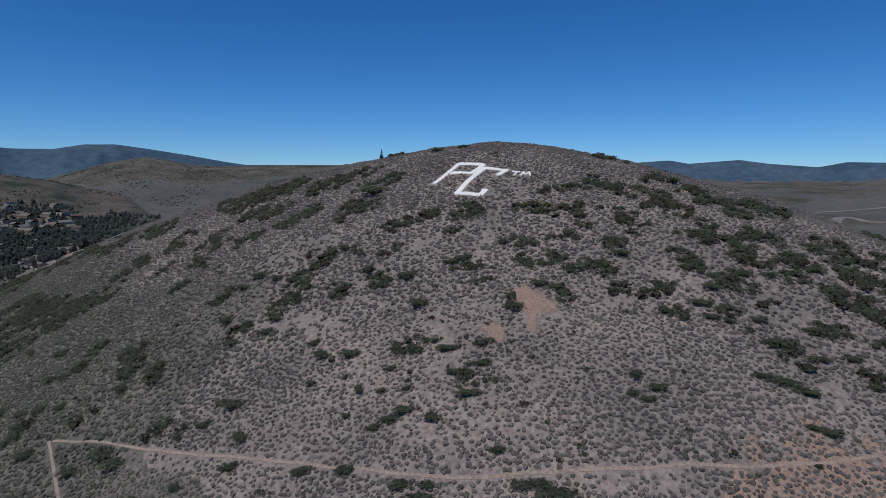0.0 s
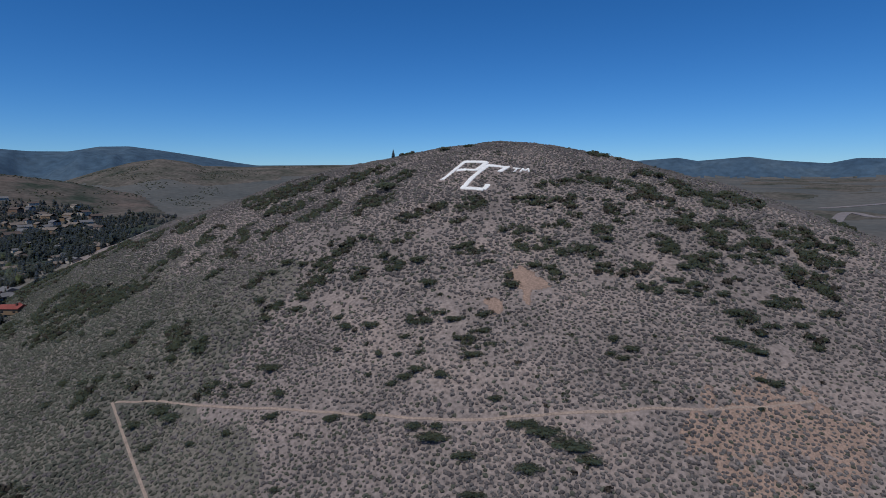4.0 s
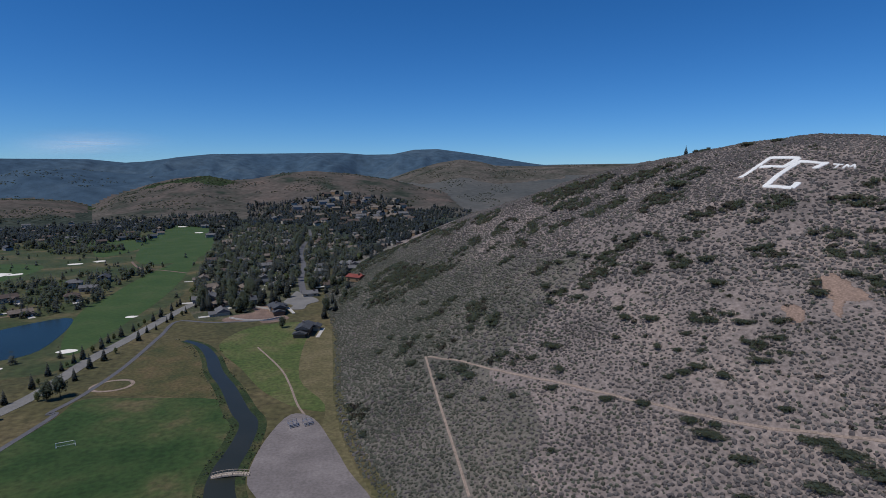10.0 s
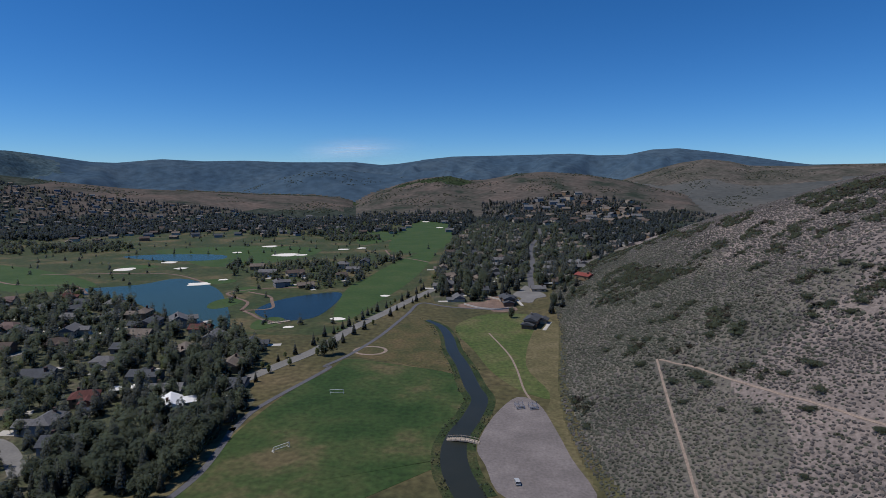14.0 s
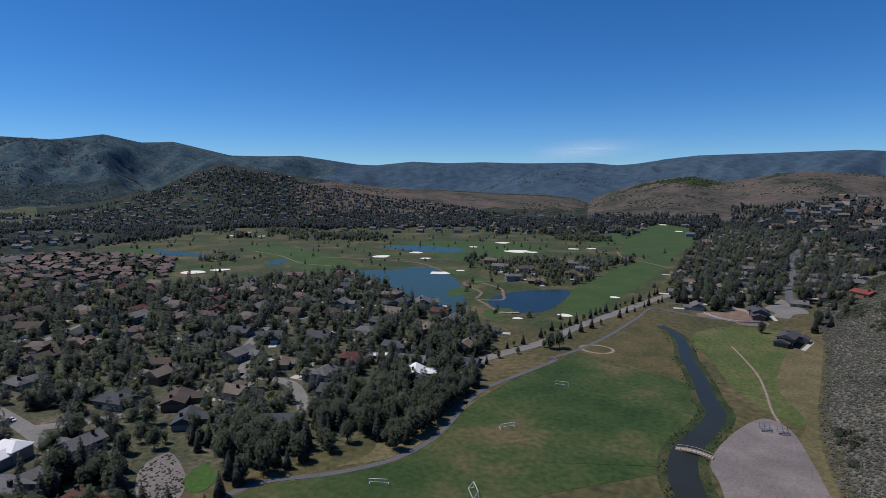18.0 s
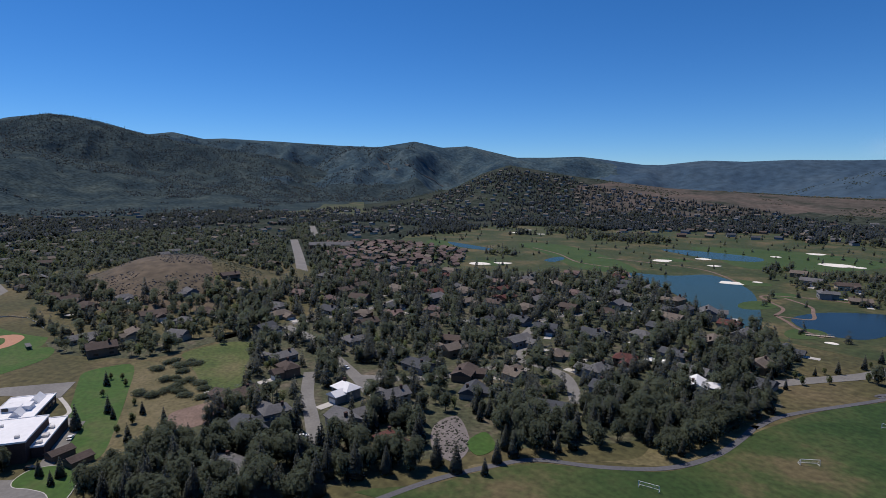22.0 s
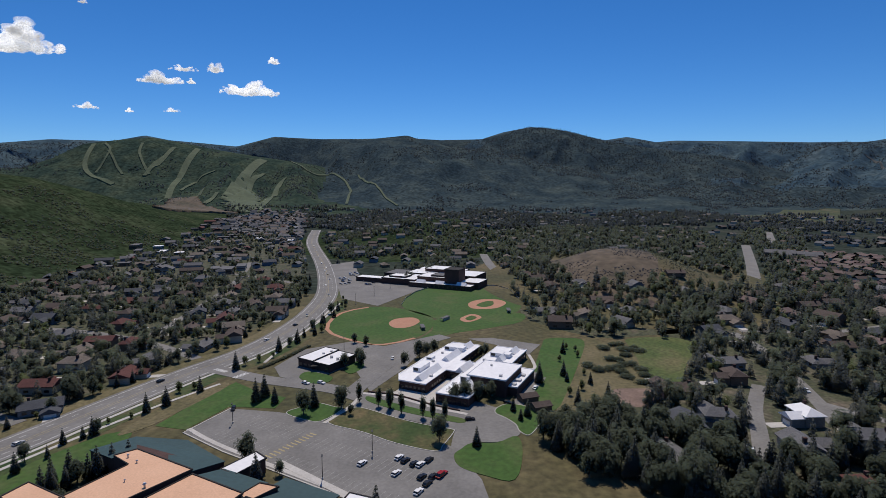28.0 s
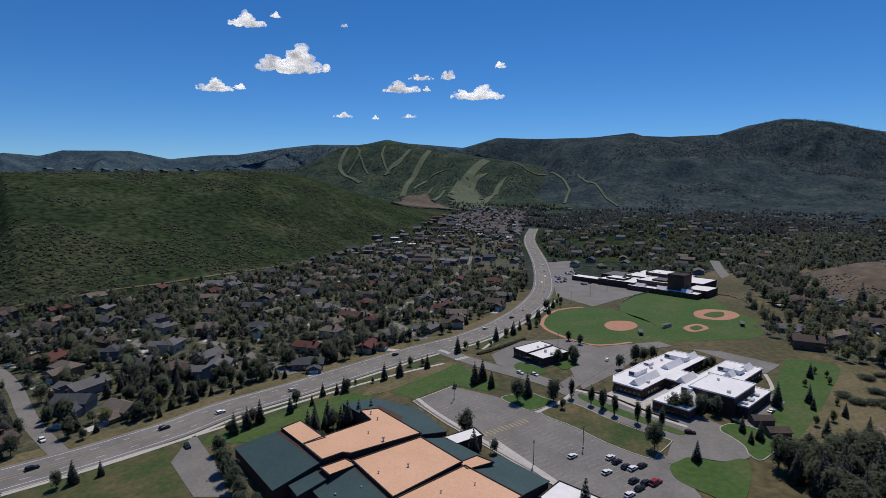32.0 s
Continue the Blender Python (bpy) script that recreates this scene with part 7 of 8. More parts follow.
for a0, a1, b0, b1, z0 in [(14, 16, 56.5, 58.5, 5.0), (20, 23, 56.3, 59, 5.0), (29, 31, 56.5, 58.5, 5.0), (7, 8.6, 12.2, 13.6, 5.0), (30, 31.4, 2, 3.4, 5.0), (47, 48.2, 0, 1.2, 5.0), (64, 65.5, 29, 30.5, 5.0), (45, 46.5, 28, 29.5, 5.0), (12, 13.5, 50, 51.5, 9.2), (26, 27, 40, 41, 9.2), (2, 3, 28, 29, 5.0)]:
    part("roof_vent", school_box(a0, a1, b0, b1, z0, z0 + 1.0), M["steel"], school)
for q in range(6):
    part("window", school_box(-4.08, -3.95, 1 + q * 2.5, 2.6 + q * 2.5, 1.0, 2.8), M["glass"], school)
    part("window", school_box(-12.08, -11.95, 27 + q * 2.6, 28.8 + q * 2.6, 1.0, 2.8), M["glass"], school)
    part("window", school_box(2 + q * 3, 3.8 + q * 3, 15.95, 16.08, 1.0, 2.8), M["glass"], school)
    part("window", school_box(46 + q * 5, 48.5 + q * 5, 44.95, 45.08, 1.0, 2.8), M["glass"], school)
    part("window", school_box(42 + q * 5, 44.5 + q * 5, 15.95, 16.08, 1.0, 2.8), M["glass"], school)
part("entrance", school_box(20.9, 21.1, 18, 23, 0, 3.0), M["glass"], school)
part("forecourt", school_box(-16, 20.8, 16.4, 25, 0.1, 0.24), M["concrete"], school)
part("forecourt", school_box(-15, -4.2, 0, 16.2, 0.1, 0.23), M["concrete"], school)
part("service_yard", school_box(0, 46, 60.3, 66, 0.05, 0.2), M["asphalt"], school)
part("service_yard", school_box(43, 52, 48, 60, 0.05, 0.19), M["asphalt"], school)

for x, y, a in [(-268, -30.5, -60), (-257.5, -24, -60)]:
    shed = thing("shed", "small brown school storage shed with a pitched roof", "shed", "school sheds")
    shed.matrix_world = pose(x, y, 0, 0, 0, a)
    part("wall", box(bm_new(), -4.5, 4.5, -3, 3, -0.3, 2.6), M["wall_brown"], shed)
    part("roof", gable(bm_new(), -4.5, 4.5, -3, 3, 2.6, 1.5, 0.4), M["roof_brown"], shed)
    part("door", box(bm_new(), -1.2, 1.2, -3.06, -2.98, 0, 2.1), M["coping"], shed)

# small office with a white two-level roof
office = thing("office", "low dark brick office with a white flat roof", "office building")
block(office, [(-298, -167), (-321, -159), (-317, -149), (-293, -156)], 5.2, WH, BR)
block(office, [(-294, -156), (-317, -149), (-311, -136), (-289, -144)], 4.6, WH, BR)
windows_along(office, (-298, -167), (-293, -156), 1.0, 2.8, 3)
windows_along(office, (-294, -155), (-289, -144), 1.0, 2.8, 3)
part("entrance_canopy", prism(bm_new(), [(-296, -153), (-291, -151), (-289, -155), (-294, -157)], 2.9, 3.3), M["coping"], office)
for x, y in [(-303, -148), (-308, -155), (-300, -143), (-313, -152)]:
    bm = box(bm_new(), -1.0, 1.0, -0.8, 0.8, 0, 1.0)
    bm.transform(pose(x, y, 4.9, 0, 0, 20))
    part("roof_vent", bm, M["steel"], office)

# high school, far off
high = thing("high_school", "large high school with white roofs and a dark stage tower", "school building")
HO, HV, HU = np.array((-565.0, -175.0)), np.array((0.235, 0.972)), np.array((-0.972, 0.235))


def school_rect(a0, a1, b0, b1):
    return [tuple(HO + HV * a + HU * b) for a, b in ((a0, b0), (a0, b1), (a1, b1), (a1, b0))]


for a0, a1, b0, b1, z, roof in ((12, 82, 0, 13, 4.6, WH), (16, 50, 13, 42, 9.2, WH), (50, 66, 8, 26, 19.5, M["coping"]), (66, 86, 13, 40, 6.6, WH), (-24, 16, 6, 40, 6.4, WH), (-12, 45, 42, 92, 7.4, WH), (4, 34, 58, 84, 10.5, WH), (-58, -24, 8, 22, 4.6, WH), (45, 72, 40, 76, 8.2, WH), (-40, -12, 40, 70, 5.6, M["roof_grey"]), (-18, 2, 12, 28, 8.0, WH), (30, 44, 18, 36, 10.6, M["roof_grey"])):
    block(high, school_rect(a0, a1, b0, b1), z, roof, BR)
windows_along(high, tuple(HO + HV * 12), tuple(HO + HV * 82), 1.0, 3.2, 14)
for x, y, a in [tuple(HO + HV * q + HU * 6) + (76,) for q in (24, 46, 70)]:
    bm = gable(bm_new(), -5, 5, -2.6, 2.6, 0.3, 2.6, 0, 0, 0.6)
    bm.transform(pose(x, y, 4.6, 0, 0, a))
    part("skylight", bm, M["white_roof"], high, "white wedge skylight")

# sports centre: peach gravel roofs and dark teal pitched roofs
rec = thing("sports_centre", "large sports centre with peach and dark teal roofs", "sports centre")
PE, TE, WB = M["peach_roof"], M["teal_roof"], M["brick"]
block(rec, [(-133, -192), (-142, -191), (-136, -172), (-128, -175), (-123, -160)], 10, PE, WB)
block(rec, [(-136, -173), (-158, -167), (-163, -177), (-169, -172), (-159, -143), (-132, -155), (-131, -158), (-123, -160.5), (-128, -175)], 10.05, PE, WB)
block(rec, [(-130, -152), (-158, -142), (-150, -119), (-119, -126)], 8.9, PE, WB)
block(rec, [(-119.5, -125), (-149, -117), (-142, -92), (-112, -100)], 8.3, PE, WB)
block(rec, [(-121, -159), (-130, -156), (-129, -150), (-119, -153)], 8.3, PE, WB)
block(rec, [(-150, -120), (-158, -117), (-157, -110), (-148, -115)], 8.1, PE, WB)


def slope(pts, tops):
    block(rec, pts, 8, TE, WB, 0.3, 0.5, tops)


slope([(-133.5, -192.5), (-123, -161), (-106, -167), (-119, -203)], [9.4, 9.4, 4.8, 4.8])
slope([(-163.5, -177.5), (-169.5, -172.5), (-160, -144), (-174, -140), (-188, -165), (-187, -187), (-173, -196)], [9.0, 9.4, 9.0, 5.8, 5.2, 5.4, 5.8])
slope([(-158.5, -141.5), (-151, -120), (-163, -117), (-169, -137)], [8.2, 8.2, 5.6, 5.6])
slope([(-149.5, -115.5), (-143, -93), (-160, -90), (-167, -112)], [7.8, 7.8, 5.6, 5.6])
slope([(-128, -149), (-119.5, -127), (-104, -132), (-113, -155)], [8.2, 8.2, 4.8, 4.8])
slope([(-122.5, -160), (-120, -153.5), (-108, -157), (-111, -164)], [7.4, 7.4, 5.0, 5.0])
block(rec, [(-169, -138), (-183, -132), (-179, -126), (-166, -131)], 5.6, WH, WB)
block(rec, [(-150, -89), (-163, -87), (-160, -72), (-147, -75)], 4.8, WH, WB)
windows_along(rec, (-183, -132), (-179, -126), 0.5, 3.6, 4)
for x, y, z, s in [(-146, -151, 10.05, 0.9), (-163, -171, 10.05, 0.7), (-160, -165, 10.05, 0.6), (-137, -133, 8.9, 0.7), (-128, -139, 8.9, 0.5), (-140, -108, 8.3, 0.5), (-130, -115, 8.3, 0.5), (-120, -140, 6.6, 0.6), (-114, -146, 5.2, 0.6), (-148, -160, 10.05, 0.5)]:
    bm = bm_new()
    bmesh.ops.create_cone(bm, cap_ends=True, segments=8, radius1=0.35 * s, radius2=0.35 * s, depth=1.6 * s, matrix=pose(x, y, z + 0.7 * s))
    bmesh.ops.create_cone(bm, cap_ends=True, segments=8, radius1=0.75 * s, radius2=0.45 * s, depth=0.5 * s, matrix=pose(x, y, z + 1.6 * s))
    part("roof_vent", bm, M["steel"], rec)
for pts in ([(-186, -126), (-166, -88), (-158, -70), (-161, -68), (-169, -87), (-189, -125)],):
    patch("pavement", pts, 0.3, M["concrete"], "pale concrete pavement along the sports centre", "pavement", False)

# downtown: flat-roofed blocks beyond the houses
r = random.Random(77)
n = 0
for k in range(3000):
    if n >= 160:
        break
    x, y = r.uniform(-1600, -560), r.uniform(-900, -380)
    az = math.degrees(math.atan2(-x, y)) % 360
    if not inside([(-560, -400), (-760, -390), (-1000, -490), (-1600, -700), (-1600, -900), (-1350, -860), (-950, -690), (-760, -660), (-560, -560)], np.array([x]), np.array([y]))[0]:
        continue
    if any((x - a) ** 2 + (y - b) ** 2 < 24 ** 2 for a, b, _ in TAKEN[-n:] if n) or drape(x, y) > 25:
        continue
    n += 1
    w, d, h = r.uniform(11, 26), r.uniform(8, 15), r.uniform(3.5, 6.5)
    white = r.random() < 0.08
    b = thing("shop_block", "low town block with a white flat roof" if white else "low grey and brown town block", "commercial building", "town blocks")
    b.matrix_world = pose(x, y, drape(x, y), 0, 0, r.choice((25, 115, 28, 20)))
    part("wall", box(bm_new(), -w / 2, w / 2, -d / 2, d / 2, -2, h), M["wall_" + r.choice(("brown", "grey", "wood", "brown"))], b)
    if white or r.random() < 0.4:
        part("roof", box(bm_new(), -w / 2 - 0.4, w / 2 + 0.4, -d / 2 - 0.4, d / 2 + 0.4, h, h + 0.5), M["white_roof"] if white else M["roof_grey"], b)
    else:
        part("roof", gable(bm_new(), -w / 2, w / 2, -d / 2, d / 2, h, 3.0, 0.6), M["roof_" + r.choice(("slate", "grey", "brown", "maroon"))], b)
    part("window_band", box(bm_new(), -w / 2 - 0.05, w / 2 + 0.05, -d / 2 - 0.05, d / 2 + 0.05, h * 0.45, h * 0.6), M["glass"], b)
    TAKEN.append((x, y, 10))

# ---------------------------------------------------------------- cars
def car(colour, long=4.7, tall=1.5):
    top = thing("car", f"{colour} parked car on asphalt", "car", "cars")
    w = 0.92
    prof = [(-0.5, 0.32), (-0.5, 0.78), (-0.44, 0.9), (0.20, 0.94), (0.47, 0.82), (0.5, 0.6), (0.5, 0.32)]
    bm = bm_new()
    a = [bm.verts.new((x * long, -w, z)) for x, z in prof]
    b = [bm.verts.new((x * long, w, z)) for x, z in prof]
    bm.faces.new(a)
    bm.faces.new(b[::-1])
    for i in range(len(prof)):
        j = (i + 1) % len(prof)
        bm.faces.new((a[j], a[i], b[i], b[j]))
    bmesh.ops.recalc_face_normals(bm, faces=bm.faces)
    part("body", bm, M["car_" + colour], top)
    for name, z0, z1, x0, x1, t0, t1, mat in (("cabin_glass", 0.88, tall - 0.08, -0.46, 0.22, -0.38, 0.06, M["glass"]), ("roof_panel", tall - 0.08, tall, -0.38, 0.06, -0.35, 0.02, M["car_" + colour])):
        bm = bm_new()
        lo = [bm.verts.new(p) for p in ((x0 * long, -w * 0.95, z0), (x1 * long, -w * 0.95, z0), (x1 * long, w * 0.95, z0), (x0 * long, w * 0.95, z0))]
        hi = [bm.verts.new(p) for p in ((t0 * long, -w * 0.78, z1), (t1 * long, -w * 0.78, z1), (t1 * long, w * 0.78, z1), (t0 * long, w * 0.78, z1))]
        bm.faces.new(hi)
        bm.faces.new(lo[::-1])
        for i in range(4):
            bm.faces.new((lo[i], lo[(i + 1) % 4], hi[(i + 1) % 4], hi[i]))
        part(name, bm, mat, top)
    for x in (-0.3, 0.31):
        for y in (-w + 0.1, w - 0.1):
            bm = bm_new()
            bmesh.ops.create_cone(bm, cap_ends=True, segments=12, radius1=0.34, radius2=0.34, depth=0.24, matrix=pose(x * long, y, 0.34, 90, 0, 0))
            part("wheel", bm, M["tyre"], top)
    return top


def put_car(colour, x, y, turn, long=4.7, tall=1.5, up=0.16, label=""):
    place(("car", colour, long), lambda: car(colour, long, tall), x, y, turn, (1, 1, 1), up, label)


for (x, y), c in zip([(-191, -92), (-198, -79), (-186, -77), (-196, -76), (-194, -72), (-194, -69.5), (-198, -67), (-185, -67), (-181, -64), (-186, -63), (-175, -66)], ("white", "white", "white", "black", "black", "white", "black", "black", "black", "black", "white")):
    put_car(c, x, y, 158)
put_car("red", -188, -60, 158, 6.2, 2.0, label="dark red van parked among cars")
for x, y, c in [(-73, -261, "black"), (-120, -252, "black"), (-144, -246, "white"), (-182, -239, "silver"), (-345, -212, "white"), (-418, -214, "black"), (-387, -210, "black"), (-259, -230, "black"), (-588, -262, "white"), (-645, -290, "white"), (-706, -319, "white"), (-773, -351, "white"), (-551, -251, "white"), (-839, -383, "silver"), (-901, -413, "white"), (-620, -276, "black"), (-670, -298, "white"), (-500, -228, "black")]:
    put_car(c, x, y, 170 if x > -400 else 205, label=f"{c} car driving on the highway")
for x, y, c, a in [(-115, -228, "black", 70), (-86, -284, "white", 80), (-239, -56, "black", 110), (-320, -115, "silver", 10), (-270, -150, "white", 70), (-272, -142, "white", 70), (-231, -170, "black", 20), (6.8, 205.3, "silver", 100), (-230, 60, "white", 80), (-222, 72, "white", 20), (-340, 113, "white", 5), (-305, 113, "white", 5), (-285, -27, "white", 165), (-262, -40, "black", 70)]:
    put_car(c, x, y, a)
r = random.Random(3)
for k in range(40):
    x, y = r.uniform(-660, -560), r.uniform(-255, -205)
    if inside(PLAN["hs_lot"], np.array([x]), np.array([y]))[0]:
        put_car(r.choice(("white", "black", "silver", "blue")), x, y, 60, up=0.15)

# ---------------------------------------------------------------- parking stalls, road lines, kerbs
lot = [o for o in scene.objects if o.name.startswith("parking_lot")][0]
stall = mesh_of("stall_line", np.array([(-2.5, -0.07, 0), (2.5, -0.07, 0), (2.5, 0.07, 0), (-2.5, 0.07, 0)]), np.array([[0, 1, 2, 3]]), M["worn_paint"])
ax = np.array((0.385, 0.923))
pr = np.array((-0.923, 0.385))
for row, (off, n) in enumerate(((9, 38), (14.3, 38), (28, 36), (33.3, 36), (46, 26))):
    for k in range(n):
        q = np.array((-195.0, -150.0)) + pr * (off - 8) + ax * (k * 2.75 - 16)
        if inside(PLAN["parking_main"], q[:1], q[1:])[0] and not inside(PLAN["parking_lawn"], q[:1], q[1:])[0] and not (11 < k < 15):
            ob = new("stall_line", stall)
            ob.parent = lot
            ob.matrix_world = pose(q[0], q[1], 0.152, 0, 0, math.degrees(math.atan2(pr[1], pr[0])))
cross = bm_new()
for k in range(16):
    q = np.array((-195.0, -150.0)) + pr * (2 + k * 2.2 - 8) + ax * 19.5
    prism(cross, [tuple(q + ax * 2.0), tuple(q - ax * 2.0), tuple(q - ax * 2.0 + pr * 0.7), tuple(q + ax * 2.0 + pr * 0.7)], 0.145, 0.156)
part("crossing_bars", cross, M["yellow_paint"], lot, "faded yellow crossing bars")
for off, w, mat in ((0.9, 0.25, "yellow_paint"), (-0.9, 0.25, "yellow_paint"), (8.6, 0.25, "paint"), (-8.6, 0.25, "paint")):
    ribbon("lane_line", PLAN["highway"], w, 0.175, M[mat], "painted edge line along the highway", "road marking", offset=off, thick=0.02)
dash = mesh_of("lane_dash", np.array([(-1.7, -0.1, 0), (1.7, -0.1, 0), (1.7, 0.1, 0), (-1.7, 0.1, 0)]), np.array([[0, 1, 2, 3]]), M["paint"])
way = [o for o in scene.objects if o.name == "highway"][0]
run = np.concatenate([[0], np.cumsum(np.linalg.norm(np.diff(line, axis=0), axis=1))])
for s in np.arange(5, 620, 12.0):
    p, q = np.array([np.interp(s, run, line[:, k]) for k in (0, 1)]), np.array([np.interp(s + 1, run, line[:, k]) for k in (0, 1)])
    d = (q - p) / np.linalg.norm(q - p)
    for off in (4.6, -4.6):
        ob = new("lane_dash", dash)
        ob.parent = way
        c = p + np.array((-d[1], d[0])) * off
        ob.matrix_world = pose(c[0], c[1], 0.172, 0, 0, math.degrees(math.atan2(d[1], d[0])))


def kerb(pts, closed=True, width=0.5, z=0.28, label="pale concrete kerb"):
    pts = [tuple(p) for p in pts]
    line_ = catmull(pts, 4, closed)
    if closed:
        line_.append(line_[0])
    return ribbon("kerb", line_, width, z, M["concrete"], label, "kerb", steps=1)


for k in ("parking_lawn", "lawn_b", "park_strip"):
    kerb(PLAN[k], width=0.35, label="pale concrete kerb round a lawn")
for a, b in (((-204, -178), (-232, -172)), ((-204, -178), (-191, -151)), ((-191, -151), (-161, -74))):
    kerb([a, ((a[0] + b[0]) / 2, (a[1] + b[1]) / 2), b], False, 0.6, label="pale concrete kerb beside the parking lot")
ribbon("pavement", [(-208, -178), (-194, -151), (-164, -76)], 2.2, 0.24, M["concrete"], "pale concrete pavement beside the parking lot", "pavement")
ribbon("pavement", [(-224, -121), (-243, -116), (-256, -115)], 2.0, 0.27, M["concrete"], "short pale concrete footpath between lawns", "pavement")
ribbon("pavement", [(-344, -32), (-330, -29), (-318, -28), (-312, -34)], 2.0, 0.2, M["concrete"], "pale concrete footpath beside the school", "pavement")
ribbon("pavement", [(-60, -252), (-118, -236), (-180, -223), (-232, -208), (-262, -196)], 2.0, 0.15, M["concrete"], "pale footpath along the highway", "pavement")
ribbon("pavement", [(-300, -190), (-350, -195), (-420, -198), (-470, -205)], 2.0, 0.15, M["concrete"], "pale footpath beside the ball field", "pavement")
ribbon("warning_track", catmull(PLAN["ball_field_a"], 3, True)[-8:] + catmull(PLAN["ball_field_a"], 3, True)[:6], 3.0, 0.13, M["infield"], "red-brown clay warning track", "sports field", steps=1)
for k in ("ball_field_b",):
    q = catmull(PLAN[k], 3, True)
    fence = thing("field_fence", "dark mesh fence round the baseball field", "fence")
    part("mesh_panel", ribbon_bm(q[:10], 0.10, 1.2, 1, thick=1.2), M["steel"], fence)
    for p in q[:10]:
        bm = bm_new()
        bmesh.ops.create_cone(bm, cap_ends=True, segments=6, radius1=0.06, radius2=0.06, depth=2.0, matrix=pose(p[0], p[1], 1.0))
        part("post", bm, M["dark_metal"], fence)
for x, y, a in [(-395, -112, 20), (-462, -52, 10), (-425, -100, -20)]:
    d = thing("dugout", "small low roofed dugout beside a baseball field", "dugout", "dugouts")
    d.matrix_world = pose(x, y, 0.05, 0, 0, a)
    part("wall", box(bm_new(), -5, 5, 1.0, 1.3, 0, 2.2), M["wall_cream"], d)
    part("roof", box(bm_new(), -5.4, 5.4, -1.6, 1.5, 2.2, 2.4), M["roof_grey"], d)
    for px in (-4.8, 0, 4.8):
        part("post", box(bm_new(), px - 0.08, px + 0.08, -1.5, -1.34, 0, 2.2), M["steel"], d)


# ---------------------------------------------------------------- lamps, goals, bridge, bleachers
def lamp():
    top = thing("parking_lamp", "tall dark parking lot lamp with a flat head", "lamp post", "lamp posts")
    bm = bm_new()
    bmesh.ops.create_cone(bm, cap_ends=True, segments=8, radius1=0.16, radius2=0.1, depth=9, matrix=pose(0, 0, 4.5))
    part("pole", bm, M["dark_metal"], top)
    part("base", box(bm_new(), -0.35, 0.35, -0.35, 0.35, -0.1, 0.7), M["concrete"], top, "pale concrete base")
    for s in (-1, 1):
        part("head", box(bm_new(), s * 0.5 - 0.45, s * 0.5 + 0.45, -0.3, 0.3, 9.0, 9.25), M["dark_metal"], top)
    return top


for x, y in [(-217, -162), (-201, -91), (-178, -103), (-470, -190), (-510, -185), (-550, -180), (-330, -150)]:
    place(("lamp",), lamp, x, y, 20, up=0.12)


def goal():
    top = thing("soccer_goal", "white metal soccer goal frame on mown grass", "soccer goal", "soccer goals")
    w, h, d = 3.66, 2.44, 2.0
    for x in (-w, w):
        part("post", box(bm_new(), x - 0.09, x + 0.09, -0.09, 0.09, 0, h), M["paint"], top)
        part("base_bar", box(bm_new(), x - 0.07, x + 0.07, 0.09, d, 0, 0.14), M["paint"], top)
        bm = box(bm_new(), x - 0.06, x + 0.06, -0.06, 0.06, 0, math.hypot(h, d - 0.8))
        bm.transform(Matrix.Translation((0, d, 0.05)) @ Matrix.Rotation(math.atan2(d - 0.1, h), 4, "X") @ Matrix.Scale(1.12, 4, (0, 0, 1)))
        part("stay", bm, M["paint"], top)
    part("crossbar", box(bm_new(), -w, w, -0.09, 0.09, h, h + 0.18), M["paint"], top)
    part("back_bar", box(bm_new(), -w, w, d, d + 0.14, 0, 0.14), M["paint"], top)
    bm = bm_new()
    for k in range(24):
        x = -w + 2 * w * (k + 0.5) / 24
        box(bm, x - 0.012, x + 0.012, d - 0.02, d + 0.0, 0.1, 0.9)
    part("net", bm, M["paint"], top)
    return top


for x, y, a in [(-89.3, 286.4, 10), (-94.6, 221.6, 50), (-118.6, 152.3, 25), (-84, 165.5, 130)]:
    place(("goal",), goal, x, y, a, up=0.08)

